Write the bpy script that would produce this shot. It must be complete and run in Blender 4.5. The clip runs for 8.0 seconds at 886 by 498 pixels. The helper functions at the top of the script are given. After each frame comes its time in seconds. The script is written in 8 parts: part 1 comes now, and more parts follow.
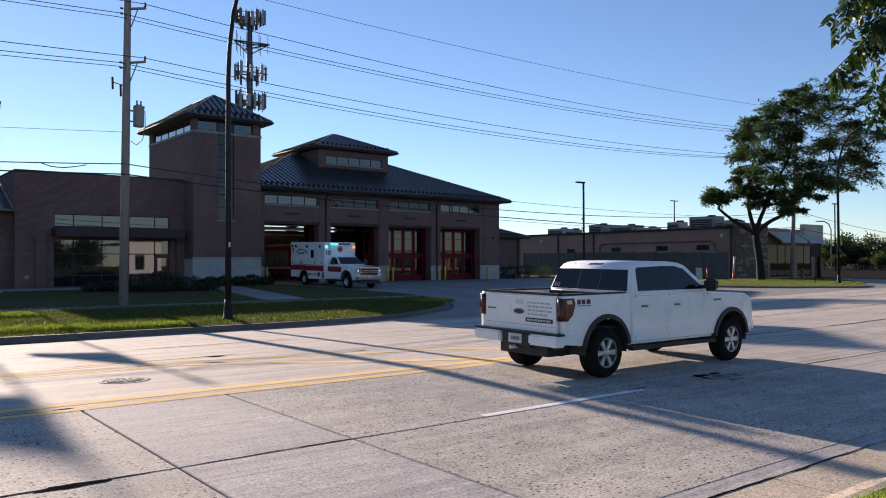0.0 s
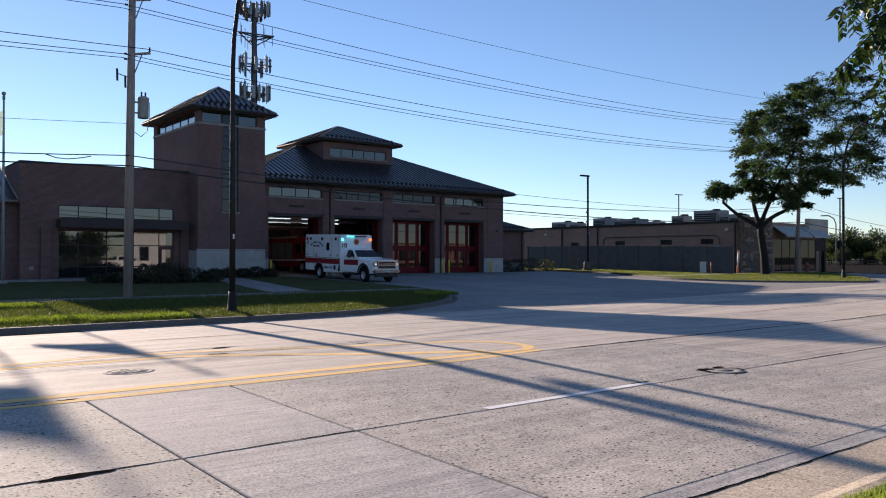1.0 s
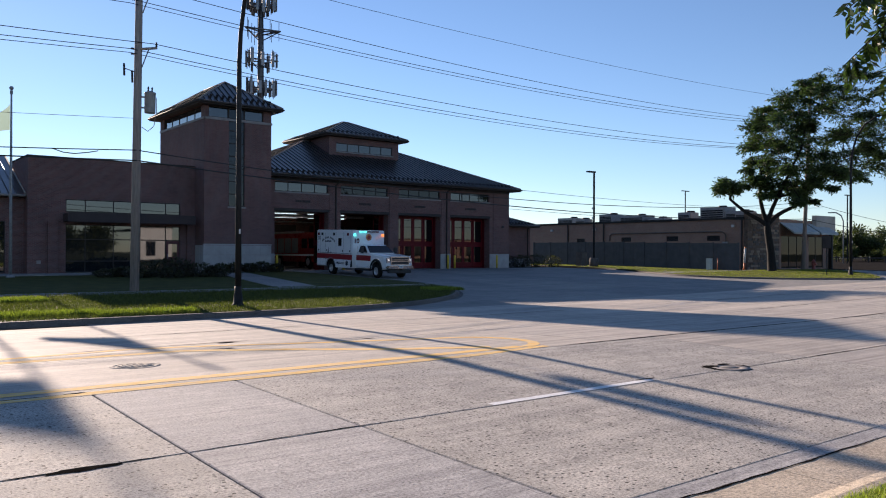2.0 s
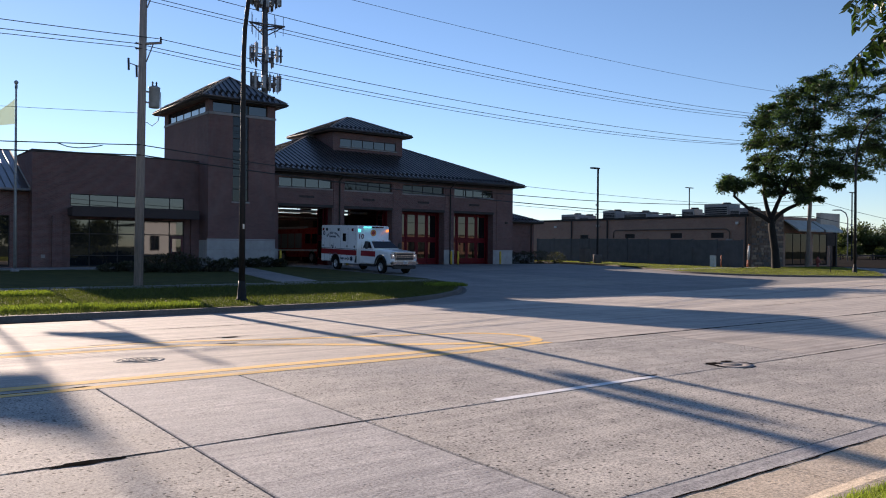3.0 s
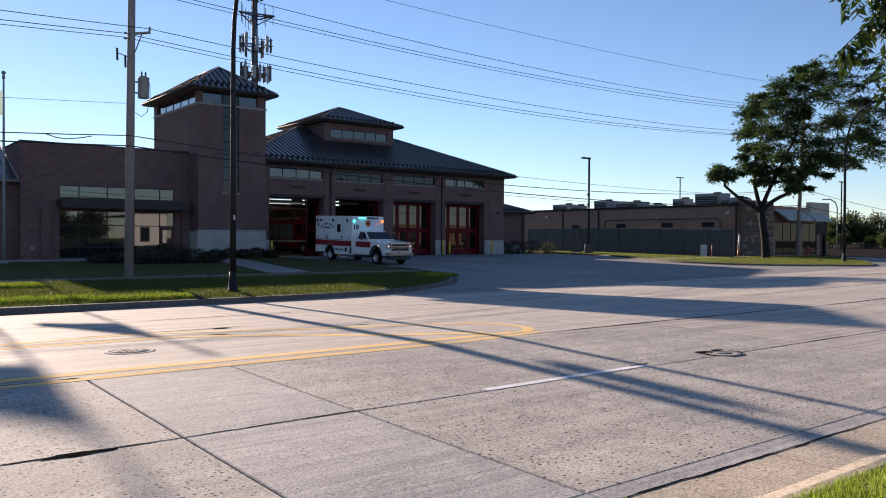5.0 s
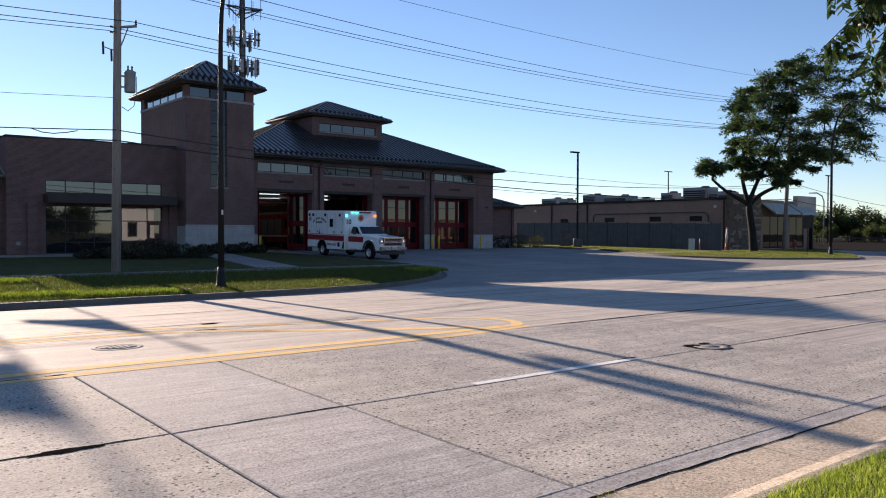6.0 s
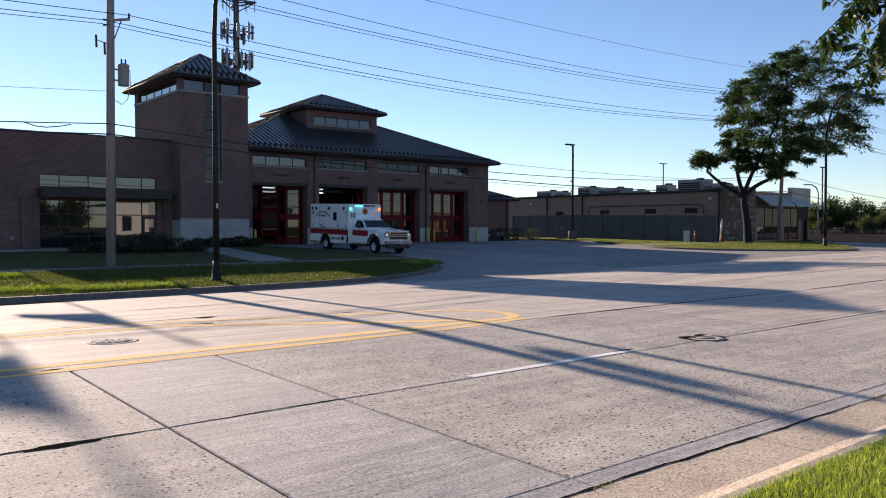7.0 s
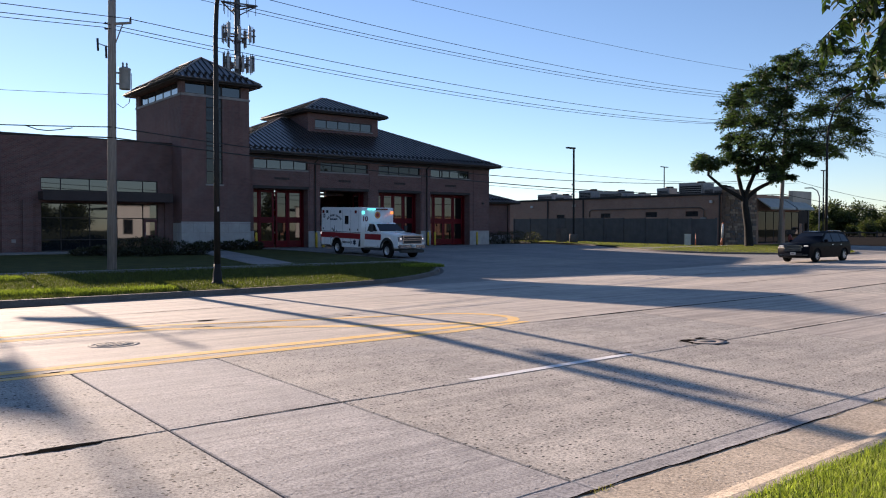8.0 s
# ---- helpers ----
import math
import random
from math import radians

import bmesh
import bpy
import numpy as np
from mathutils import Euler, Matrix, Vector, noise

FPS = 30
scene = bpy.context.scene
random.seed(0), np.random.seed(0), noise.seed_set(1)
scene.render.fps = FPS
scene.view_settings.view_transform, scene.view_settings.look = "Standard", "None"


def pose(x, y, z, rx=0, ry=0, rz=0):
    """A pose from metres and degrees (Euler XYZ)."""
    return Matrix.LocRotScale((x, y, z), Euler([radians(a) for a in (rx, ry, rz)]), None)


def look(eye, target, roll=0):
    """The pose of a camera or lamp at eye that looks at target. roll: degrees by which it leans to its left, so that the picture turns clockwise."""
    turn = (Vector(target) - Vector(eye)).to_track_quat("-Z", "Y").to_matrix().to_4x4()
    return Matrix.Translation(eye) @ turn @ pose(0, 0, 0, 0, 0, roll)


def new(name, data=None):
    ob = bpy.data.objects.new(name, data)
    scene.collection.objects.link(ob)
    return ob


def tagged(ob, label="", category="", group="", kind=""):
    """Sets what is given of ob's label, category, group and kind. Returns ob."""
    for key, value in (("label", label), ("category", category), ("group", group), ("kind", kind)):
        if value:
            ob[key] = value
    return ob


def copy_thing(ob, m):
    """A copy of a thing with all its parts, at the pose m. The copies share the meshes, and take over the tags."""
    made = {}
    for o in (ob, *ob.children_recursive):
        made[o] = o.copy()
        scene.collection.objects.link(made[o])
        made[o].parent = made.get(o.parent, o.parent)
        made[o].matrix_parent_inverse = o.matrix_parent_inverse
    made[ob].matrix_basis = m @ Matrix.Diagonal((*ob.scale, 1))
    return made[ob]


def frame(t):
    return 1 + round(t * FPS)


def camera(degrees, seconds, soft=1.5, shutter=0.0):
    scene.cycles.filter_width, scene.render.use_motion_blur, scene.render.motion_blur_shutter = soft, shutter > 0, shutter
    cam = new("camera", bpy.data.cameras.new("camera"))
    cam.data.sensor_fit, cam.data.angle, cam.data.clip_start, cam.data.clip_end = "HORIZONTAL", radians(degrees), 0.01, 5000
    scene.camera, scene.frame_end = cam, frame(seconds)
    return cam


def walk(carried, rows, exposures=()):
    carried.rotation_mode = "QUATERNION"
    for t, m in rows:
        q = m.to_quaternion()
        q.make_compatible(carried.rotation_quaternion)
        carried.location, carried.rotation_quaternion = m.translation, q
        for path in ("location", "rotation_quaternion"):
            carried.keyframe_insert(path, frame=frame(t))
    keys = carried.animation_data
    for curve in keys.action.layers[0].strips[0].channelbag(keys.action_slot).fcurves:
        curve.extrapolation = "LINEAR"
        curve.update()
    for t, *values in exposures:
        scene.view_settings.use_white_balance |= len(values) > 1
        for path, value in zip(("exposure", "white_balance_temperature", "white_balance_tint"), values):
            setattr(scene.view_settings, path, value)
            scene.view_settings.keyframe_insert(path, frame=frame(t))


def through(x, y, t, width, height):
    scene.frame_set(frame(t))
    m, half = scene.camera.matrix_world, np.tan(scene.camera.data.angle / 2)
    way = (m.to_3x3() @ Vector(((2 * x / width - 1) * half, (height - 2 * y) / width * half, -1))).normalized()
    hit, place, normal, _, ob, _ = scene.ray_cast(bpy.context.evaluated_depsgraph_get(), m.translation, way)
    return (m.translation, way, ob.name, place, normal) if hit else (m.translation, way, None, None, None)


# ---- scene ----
cam = camera(58.01, 8.0, 1.05)
walk(cam, [
    (0.0, look((0.000, 0.005, 1.835), (31.285, 38.998, 2.764), -0.241)),
    (0.5, look((0.004, 0.007, 1.836), (31.197, 39.077, 2.527), -0.134)),
    (1.0, look((-0.000, 0.010, 1.832), (31.101, 39.156, 2.317), 0.013)),
    (1.5, look((0.001, 0.006, 1.836), (30.967, 39.261, 2.172), 0.105)),
    (3.0, look((-0.006, -0.001, 1.836), (30.645, 39.502, 1.782), 0.472)),
    (3.5, look((-0.011, 0.000, 1.826), (30.685, 39.468, 1.626), 0.497)),
    (4.0, look((-0.006, -0.003, 1.832), (30.749, 39.418, 1.466), 0.439)),
    (4.5, look((-0.008, -0.004, 1.831), (30.857, 39.329, 1.318), 0.362)),
    (6.0, look((0.008, -0.006, 1.835), (31.598, 38.738, 0.833), 0.149)),
    (6.5, look((0.007, 0.001, 1.834), (31.789, 38.580, 0.583), 0.061)),
    (7.0, look((0.004, -0.001, 1.834), (31.812, 38.550, 0.389), -0.057)),
    (7.5, look((0.006, -0.003, 1.834), (31.763, 38.588, 0.343), -0.071)),
    (8.0, look((0.002, -0.010, 1.832), (31.767, 38.582, 0.592), -0.053)),
], [(0.0, 0.92, 6370, 18), (2.0, 0.92, 6400, 18), (4.5, 0.94, 6490, 18), (6.5, 1.03, 6600, 19), (8.0, 1.03, 6600, 19)])

# ---- light ----
SUN_EL, SUN_AZ = radians(16.6), radians(4.9)      # azimuth from +Y towards +X
world = bpy.data.worlds.new("world")
scene.world = world
world.use_nodes = True
wn = world.node_tree
sky = wn.nodes.new("ShaderNodeTexSky")
sky.sky_type, sky.sun_disc = "NISHITA", False
sky.sun_elevation, sky.sun_rotation = SUN_EL, SUN_AZ
sky.air_density, sky.dust_density, sky.ozone_density = 0.86, 0.02, 3.2
wn.links.new(sky.outputs[0], wn.nodes["Background"].inputs[0])
wn.nodes["Background"].inputs[1].default_value = 0.079
sun = new("sun", bpy.data.lights.new("sun", "SUN"))
sun.data.energy, sun.data.angle, sun.data.color = 5.0, radians(0.55), (1.0, 0.83, 0.65)
_s = Vector((math.sin(SUN_AZ) * math.cos(SUN_EL), math.cos(SUN_AZ) * math.cos(SUN_EL), math.sin(SUN_EL)))
sun.matrix_world = look(_s * 100, (0, 0, 0))


# ---- materials ----
def mat(name, base, rough=0.6, metal=0.0, spec=0.5, alpha=None):
    m = bpy.data.materials.new(name)
    m.use_nodes = True
    b = m.node_tree.nodes["Principled BSDF"]
    b.inputs["Base Color"].default_value = (*base, 1)
    b.inputs["Roughness"].default_value = rough
    b.inputs["Metallic"].default_value = metal
    b.inputs["Specular IOR Level"].default_value = spec
    return m


def nodes(m):
    return m.node_tree.nodes, m.node_tree.links, m.node_tree.nodes["Principled BSDF"]


def coords(m, scale=(1, 1, 1), obj=True):
    n, l, _ = nodes(m)
    tc, mp = n.new("ShaderNodeTexCoord"), n.new("ShaderNodeMapping")
    mp.inputs["Scale"].default_value = scale
    if obj:
        l.new(tc.outputs["Object"], mp.inputs["Vector"])
    else:
        g = n.new("ShaderNodeNewGeometry")
        l.new(g.outputs["Position"], mp.inputs["Vector"])
    return mp.outputs[0]


def noise_tex(m, vec, scale, detail=6, rough=0.6, dist=0.0):
    n, l, _ = nodes(m)
    t = n.new("ShaderNodeTexNoise")
    t.inputs["Scale"].default_value, t.inputs["Detail"].default_value = scale, detail
    t.inputs["Roughness"].default_value, t.inputs["Distortion"].default_value = rough, dist
    l.new(vec, t.inputs["Vector"])
    return t.outputs["Fac"]


def ramp(m, fac, stops):
    n, l, _ = nodes(m)
    r = n.new("ShaderNodeValToRGB")
    while len(r.color_ramp.elements) < len(stops):
        r.color_ramp.elements.new(0.5)
    for e, (p, c) in zip(r.color_ramp.elements, stops):
        e.position, e.color = p, (*c, 1)
    l.new(fac, r.inputs[0])
    return r.outputs[0]


def mix(m, a, b, fac, blend="MIX"):
    n, l, _ = nodes(m)
    x = n.new("ShaderNodeMix")
    x.data_type, x.blend_type = "RGBA", blend
    for sock, v in ((x.inputs[0], fac), (x.inputs[6], a), (x.inputs[7], b)):
        if isinstance(v, (int, float)):
            sock.default_value = v
        elif isinstance(v, tuple):
            sock.default_value = (*v, 1)
        else:
            l.new(v, sock)
    return x.outputs[2]


def bump(m, height, strength=0.3, distance=0.01):
    n, l, b = nodes(m)
    u = n.new("ShaderNodeBump")
    u.inputs["Strength"].default_value, u.inputs["Distance"].default_value = strength, distance
    l.new(height, u.inputs["Height"])
    l.new(u.outputs[0], b.inputs["Normal"])


def put(m, sock, value):
    n, l, b = nodes(m)
    l.new(value, b.inputs[sock])


def surface(name, dark, light, scale=4.0, rough=0.7, metal=0.0, fine=60.0, relief=0.15, spec=0.5, world_space=False, stretch=(1, 1, 1)):
    """Two scales of variation between two colours, with a little relief."""
    m = mat(name, light, rough, metal, spec)
    v = coords(m, stretch, not world_space)
    big, small = noise_tex(m, v, scale, 5), noise_tex(m, v, fine, 3)
    c = ramp(m, big, [(0.3, dark), (0.7, light)])
    c = mix(m, c, ramp(m, small, [(0.3, (0.75, 0.75, 0.75)), (0.7, (1.1, 1.1, 1.1))]), 0.6, "MULTIPLY")
    put(m, "Base Color", c)
    bump(m, small, relief, 0.006)
    return m


# ---- shape helpers ----
def part(name, bm, material, parent=None, label=""):
    me = bpy.data.meshes.new(name)
    bm.normal_update()
    bm.to_mesh(me)
    bm.free()
    for mm in (material if isinstance(material, (list, tuple)) else [material]):
        me.materials.append(mm)
    ob = new(name, me)
    if parent:
        ob.parent = parent
    return tagged(ob, label)


def thing(name, label, category, m=None, group="", kind=""):
    ob = new(name)
    if m is not None:
        ob.matrix_basis = m
    return tagged(ob, label, category, group, kind)


def box(bm, x0, x1, y0, y1, z0, z1, bevel=0.0, m=None, mi=0):
    vs = [bm.verts.new((x, y, z)) for x in (x0, x1) for y in (y0, y1) for z in (z0, z1)]
    fs = [bm.faces.new([vs[i] for i in f]) for f in ((0, 1, 3, 2), (4, 6, 7, 5), (0, 4, 5, 1), (2, 3, 7, 6), (0, 2, 6, 4), (1, 5, 7, 3))]
    for f in fs:
        f.material_index = mi
    if m is not None:
        bmesh.ops.transform(bm, matrix=m, verts=vs)
    if bevel:
        bmesh.ops.bevel(bm, geom=list({e for f in fs for e in f.edges}), offset=bevel, segments=2, affect="EDGES", clamp_overlap=True)


def box1(*a, **k):
    bm = bmesh.new()
    box(bm, *a, **k)
    return bm


def tube(bm, pts, radii, n=12, cap=True, mi=0):
    """A round bar along pts with a radius at each."""
    pts = [Vector(p) for p in pts]
    if isinstance(radii, (int, float)):
        radii = [radii] * len(pts)
    rings, side = [], None
    for i, p in enumerate(pts):
        d = (pts[min(i + 1, len(pts) - 1)] - pts[max(i - 1, 0)]).normalized()
        if side is None:
            side = d.orthogonal().normalized()
        side = (side - d * side.dot(d)).normalized()
        up = d.cross(side)
        rings.append([bm.verts.new(p + (side * math.cos(2 * math.pi * k / n) + up * math.sin(2 * math.pi * k / n)) * radii[i]) for k in range(n)])
    for a, b in zip(rings, rings[1:]):
        for k in range(n):
            f = bm.faces.new((a[k], a[(k + 1) % n], b[(k + 1) % n], b[k]))
            f.smooth, f.material_index = True, mi
    if cap:
        bm.faces.new(rings[0][::-1]).material_index = mi
        bm.faces.new(rings[-1]).material_index = mi


def tube1(*a, **k):
    bm = bmesh.new()
    tube(bm, *a, **k)
    return bm


def prism(bm, outline, axis, a0, a1, mi=0):
    """Pushes a closed outline of 2D points along an axis (0 x, 1 y, 2 z) from a0 to a1."""
    def at(p, a):
        q = list(p)
        q.insert(axis, a)
        return bm.verts.new(q)
    lo, hi = [at(p, a0) for p in outline], [at(p, a1) for p in outline]
    k = len(outline)
    fs = [bm.faces.new(lo[::-1]), bm.faces.new(hi)] + [bm.faces.new((lo[i], lo[(i + 1) % k], hi[(i + 1) % k], hi[i])) for i in range(k)]
    for f in fs:
        f.material_index = mi
    bmesh.ops.recalc_face_normals(bm, faces=fs)
    return fs


def prism1(*a, **k):
    bm = bmesh.new()
    prism(bm, *a, **k)
    return bm


def sheet(bm, xs, ys, zf, mi=0, smooth=True):
    vs = [[bm.verts.new((x, y, zf(x, y))) for y in ys] for x in xs]
    for i in range(len(xs) - 1):
        for j in range(len(ys) - 1):
            f = bm.faces.new((vs[i][j], vs[i + 1][j], vs[i + 1][j + 1], vs[i][j + 1]))
            f.material_index, f.smooth = mi, smooth


def lathe(bm, prof, n=24, axis="y", centre=(0, 0, 0), mi=0, cap=True):
    """Turns a profile of (radius, along) round an axis."""
    rings = []
    for r, a in prof:
        ring = []
        for k in range(n):
            c, s = r * math.cos(2 * math.pi * k / n), r * math.sin(2 * math.pi * k / n)
            p = (c, a, s) if axis == "y" else (c, s, a) if axis == "z" else (a, c, s)
            ring.append(bm.verts.new(Vector(p) + Vector(centre)))
        rings.append(ring)
    fs = []
    for a, b in zip(rings, rings[1:]):
        for k in range(n):
            f = bm.faces.new((a[k], a[(k + 1) % n], b[(k + 1) % n], b[k]))
            f.smooth, f.material_index = True, mi
            fs.append(f)
    for r in (rings[0], rings[-1]) if cap else ():
        f = bm.faces.new(r)
        f.material_index = mi
        fs.append(f)
    bmesh.ops.recalc_face_normals(bm, faces=fs)


def steps(a, b, n):
    return [a + (b - a) * i / n for i in range(n + 1)]


# ---- the lie of the land ----
KERB_N, KERB_F = 3.05, 24.0


def rise(x):
    return 0.0105 * min(max(x - 24, 0), 30)


def road_z(x, y):
    return -0.02 * abs(y - 11) + rise(x)


def site_z(x, y):
    t = min(max((y - 24) / 28, 0), 1)
    return (-0.26 + rise(x)) * (1 - t) + 0.49 * t


def lawn_z(x, y):
    return min(-0.10 + 0.0225 * (y - 24), 0.47)


# ---- materials of the place ----
def concrete(name, dark, light, pits, streak, grain=0.85, lines=2.8):
    m = mat(name, light, 0.85, 0, 0.25)
    n, l, b = nodes(m)
    v = coords(m, (1, 1, 1), False)
    vs = coords(m, (0.07, lines, 1), False)
    big, mid, fine = noise_tex(m, v, 0.35, 5), noise_tex(m, v, 2.2, 6, 0.7), noise_tex(m, v, 38, 4, 0.75)
    lanes = noise_tex(m, vs, 1.6, 6, 0.65)
    c = ramp(m, mid, [(0.25, dark), (0.75, light)])
    c = mix(m, c, ramp(m, big, [(0.35, (0.80, 0.79, 0.80)), (0.65, (1.08, 1.05, 1.02))]), 0.8, "MULTIPLY")
    c = mix(m, c, ramp(m, lanes, [(0.36, (0.58, 0.58, 0.60)), (0.60, (1.10, 1.09, 1.08))]), streak, "MULTIPLY")
    vor = n.new("ShaderNodeTexVoronoi")
    vor.inputs["Scale"].default_value = 19
    l.new(v, vor.inputs["Vector"])
    cell = n.new("ShaderNodeSeparateColor")
    l.new(vor.outputs["Color"], cell.inputs[0])
    size = n.new("ShaderNodeMath")
    size.operation = "MULTIPLY_ADD"
    l.new(cell.outputs[0], size.inputs[0])
    size.inputs[1].default_value = 0.42
    l.new(vor.outputs["Distance"], size.inputs[2])
    speck = ramp(m, size.outputs[0], [(0.28, (0.10, 0.095, 0.09)), (0.40, (1, 1, 1))])
    c = mix(m, c, speck, pits, "MULTIPLY")
    c = mix(m, c, ramp(m, fine, [(0.38, (0.52, 0.52, 0.52)), (0.60, (1.28, 1.28, 1.28))]), grain, "MULTIPLY")
    oi = n.new("ShaderNodeObjectInfo")
    c = mix(m, c, ramp(m, oi.outputs["Random"], [(0.0, (0.86, 0.87, 0.89)), (1.0, (1.06, 1.04, 1.0))]), 1.0, "MULTIPLY")
    put(m, "Base Color", c)
    put(m, "Roughness", ramp(m, mid, [(0.2, (0.78, 0.78, 0.78)), (0.8, (0.95, 0.95, 0.95))]))
    h = n.new("ShaderNodeMath")
    h.operation = "MULTIPLY_ADD"
    l.new(speck, h.inputs[0])
    h.inputs[1].default_value = 1.5
    l.new(fine, h.inputs[2])
    bump(m, h.outputs[0], 0.55, 0.006)
    return m


def brickwork(name, c1, c2, mortar, bw=0.203, bh=0.0677, joint=0.010):
    m = mat(name, c1, 0.85, 0, 0.3)
    n, l, b = nodes(m)
    g, sx, cx = n.new("ShaderNodeNewGeometry"), n.new("ShaderNodeSeparateXYZ"), n.new("ShaderNodeCombineXYZ")
    ad = n.new("ShaderNodeMath")
    l.new(g.outputs["Position"], sx.inputs[0])
    l.new(sx.outputs[0], ad.inputs[0])
    l.new(sx.outputs[1], ad.inputs[1])
    l.new(ad.outputs[0], cx.inputs[0])
    l.new(sx.outputs[2], cx.inputs[1])
    t = n.new("ShaderNodeTexBrick")
    t.inputs["Scale"].default_value = 1.0
    t.inputs["Brick Width"].default_value, t.inputs["Row Height"].default_value = bw, bh
    t.inputs["Mortar Size"].default_value, t.inputs["Mortar Smooth"].default_value = joint, 0.2
    t.inputs["Color1"].default_value, t.inputs["Color2"].default_value, t.inputs["Mortar"].default_value = (*c1, 1), (*c2, 1), (*mortar, 1)
    l.new(cx.outputs[0], t.inputs["Vector"])
    v = coords(m, (1, 1, 1), False)
    c = mix(m, t.outputs["Color"], ramp(m, noise_tex(m, v, 0.5, 5), [(0.3, (0.78, 0.78, 0.8)), (0.7, (1.12, 1.1, 1.08))]), 0.9, "MULTIPLY")
    c = mix(m, c, ramp(m, noise_tex(m, v, 12, 3), [(0.3, (0.8, 0.8, 0.8)), (0.7, (1.15, 1.15, 1.15))]), 0.8, "MULTIPLY")
    put(m, "Base Color", c)
    inv = n.new("ShaderNodeMath")
    inv.operation = "SUBTRACT"
    inv.inputs[0].default_value = 1
    l.new(t.outputs["Fac"], inv.inputs[1])
    bump(m, inv.outputs[0], 0.5, 0.006)
    return m


def leaf_mat(name, dark, light, rough=0.5, through=(1.0, 1.25, 0.35)):
    m = mat(name, light, rough, 0, 0.35)
    n, l, b = nodes(m)
    g = n.new("ShaderNodeNewGeometry")
    c = ramp(m, g.outputs["Random Per Island"], [(0.0, dark), (0.55, light), (1.0, tuple(min(1, v * 1.5) for v in light))])
    put(m, "Base Color", c)
    tr, mx = n.new("ShaderNodeBsdfTranslucent"), n.new("ShaderNodeMixShader")
    l.new(mix(m, c, through, 0.6, "MULTIPLY"), tr.inputs[0])
    mx.inputs[0].default_value = 0.42
    l.new(b.outputs[0], mx.inputs[1])
    l.new(tr.outputs[0], mx.inputs[2])
    l.new(mx.outputs[0], n["Material Output"].inputs[0])
    return m


def glass_mat(name, tint, ior, rough=0.02):
    m = mat(name, tint, rough, 0)
    n, l, b = nodes(m)
    b.inputs["IOR"].default_value = ior
    v = coords(m, (1, 1, 1), False)
    bump(m, noise_tex(m, v, 0.8, 2), 0.03, 0.02)
    return m


def glow_mat(name, colour, strength):
    m = mat(name, tuple(0.6 * c for c in colour), 0.25)
    n, l, b = nodes(m)
    b.inputs["Emission Color"].default_value = (*colour, 1)
    b.inputs["Emission Strength"].default_value = strength
    return m


CONCRETE = concrete("road_concrete", (0.38, 0.360, 0.322), (0.62, 0.588, 0.53), 1.0, 0.42, 1.0)
SMOOTH = concrete("worn_smooth_concrete", (0.42, 0.39, 0.35), (0.60, 0.56, 0.505), 0.22, 0.7, 0.45)
PATCH = concrete("newer_road_concrete", (0.35, 0.347, 0.345), (0.54, 0.53, 0.52), 0.25, 0.55, 0.8, 9.0)
DRIVE = concrete("drive_concrete", (0.235, 0.232, 0.225), (0.34, 0.335, 0.325), 0.2, 0.4, 0.5)
GUTTER = concrete("gutter_concrete", (0.52, 0.44, 0.33), (0.72, 0.62, 0.485), 0.2, 0.25)
# the shade on the kerb's road-facing side is put into this dark grey
KERB = concrete("shaded_kerb_concrete", (0.12, 0.108, 0.10), (0.20, 0.182, 0.168), 0.3, 0.2)
ASPHALT = surface("asphalt", (0.045, 0.045, 0.048), (0.085, 0.085, 0.088), 0.8, 0.8, fine=40, relief=0.4, world_space=True)
JOINT = surface("joint_filler", (0.02, 0.019, 0.018), (0.05, 0.046, 0.042), 3, 1.0, world_space=True, spec=0.0)
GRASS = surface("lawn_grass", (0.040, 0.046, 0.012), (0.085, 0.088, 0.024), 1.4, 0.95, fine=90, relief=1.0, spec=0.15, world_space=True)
# some of the station lawn's shade is held in this darker blade colour
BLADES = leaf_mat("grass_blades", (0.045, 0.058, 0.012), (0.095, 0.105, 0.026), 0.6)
DRY_BLADES = leaf_mat("dry_weed_blades", (0.14, 0.11, 0.05), (0.30, 0.26, 0.12), 0.7)
YELLOW = surface("yellow_road_paint", (0.78, 0.47, 0.12), (0.90, 0.60, 0.21), 3, 0.9, fine=45, relief=0.5, world_space=True, spec=0.1)
put(YELLOW, "Base Color", mix(YELLOW, ramp(YELLOW, noise_tex(YELLOW, coords(YELLOW, (1, 1, 1), False), 5, 5), [(0.3, (0.78, 0.47, 0.12)), (0.7, (0.90, 0.60, 0.21))]), (0.60, 0.55, 0.47),
                              ramp(YELLOW, noise_tex(YELLOW, coords(YELLOW, (0.35, 2.0, 1), False), 4, 8, 0.75), [(0.46, (0.05, 0.05, 0.05)), (0.66, (0.75, 0.75, 0.75))])))
WHITE_LINE = surface("white_road_paint", (0.72, 0.72, 0.71), (0.92, 0.92, 0.91), 4, 0.9, fine=50, relief=0.5, world_space=True, spec=0.1)
BRICK = brickwork("dark_brick", (0.192, 0.086, 0.076), (0.118, 0.054, 0.050), (0.19, 0.155, 0.145))
BRICK_TAN = brickwork("tan_brick", (0.36, 0.195, 0.135), (0.28, 0.15, 0.105), (0.33, 0.28, 0.23))
STONE = surface("pale_cast_stone", (0.30, 0.29, 0.28), (0.42, 0.41, 0.40), 1.2, 0.8, fine=30, relief=0.25, world_space=True)
ROOF = surface("dark_bronze_metal_roof", (0.150, 0.140, 0.138), (0.205, 0.195, 0.190), 0.7, 0.30, 0.85, fine=8, relief=0.03, world_space=True)
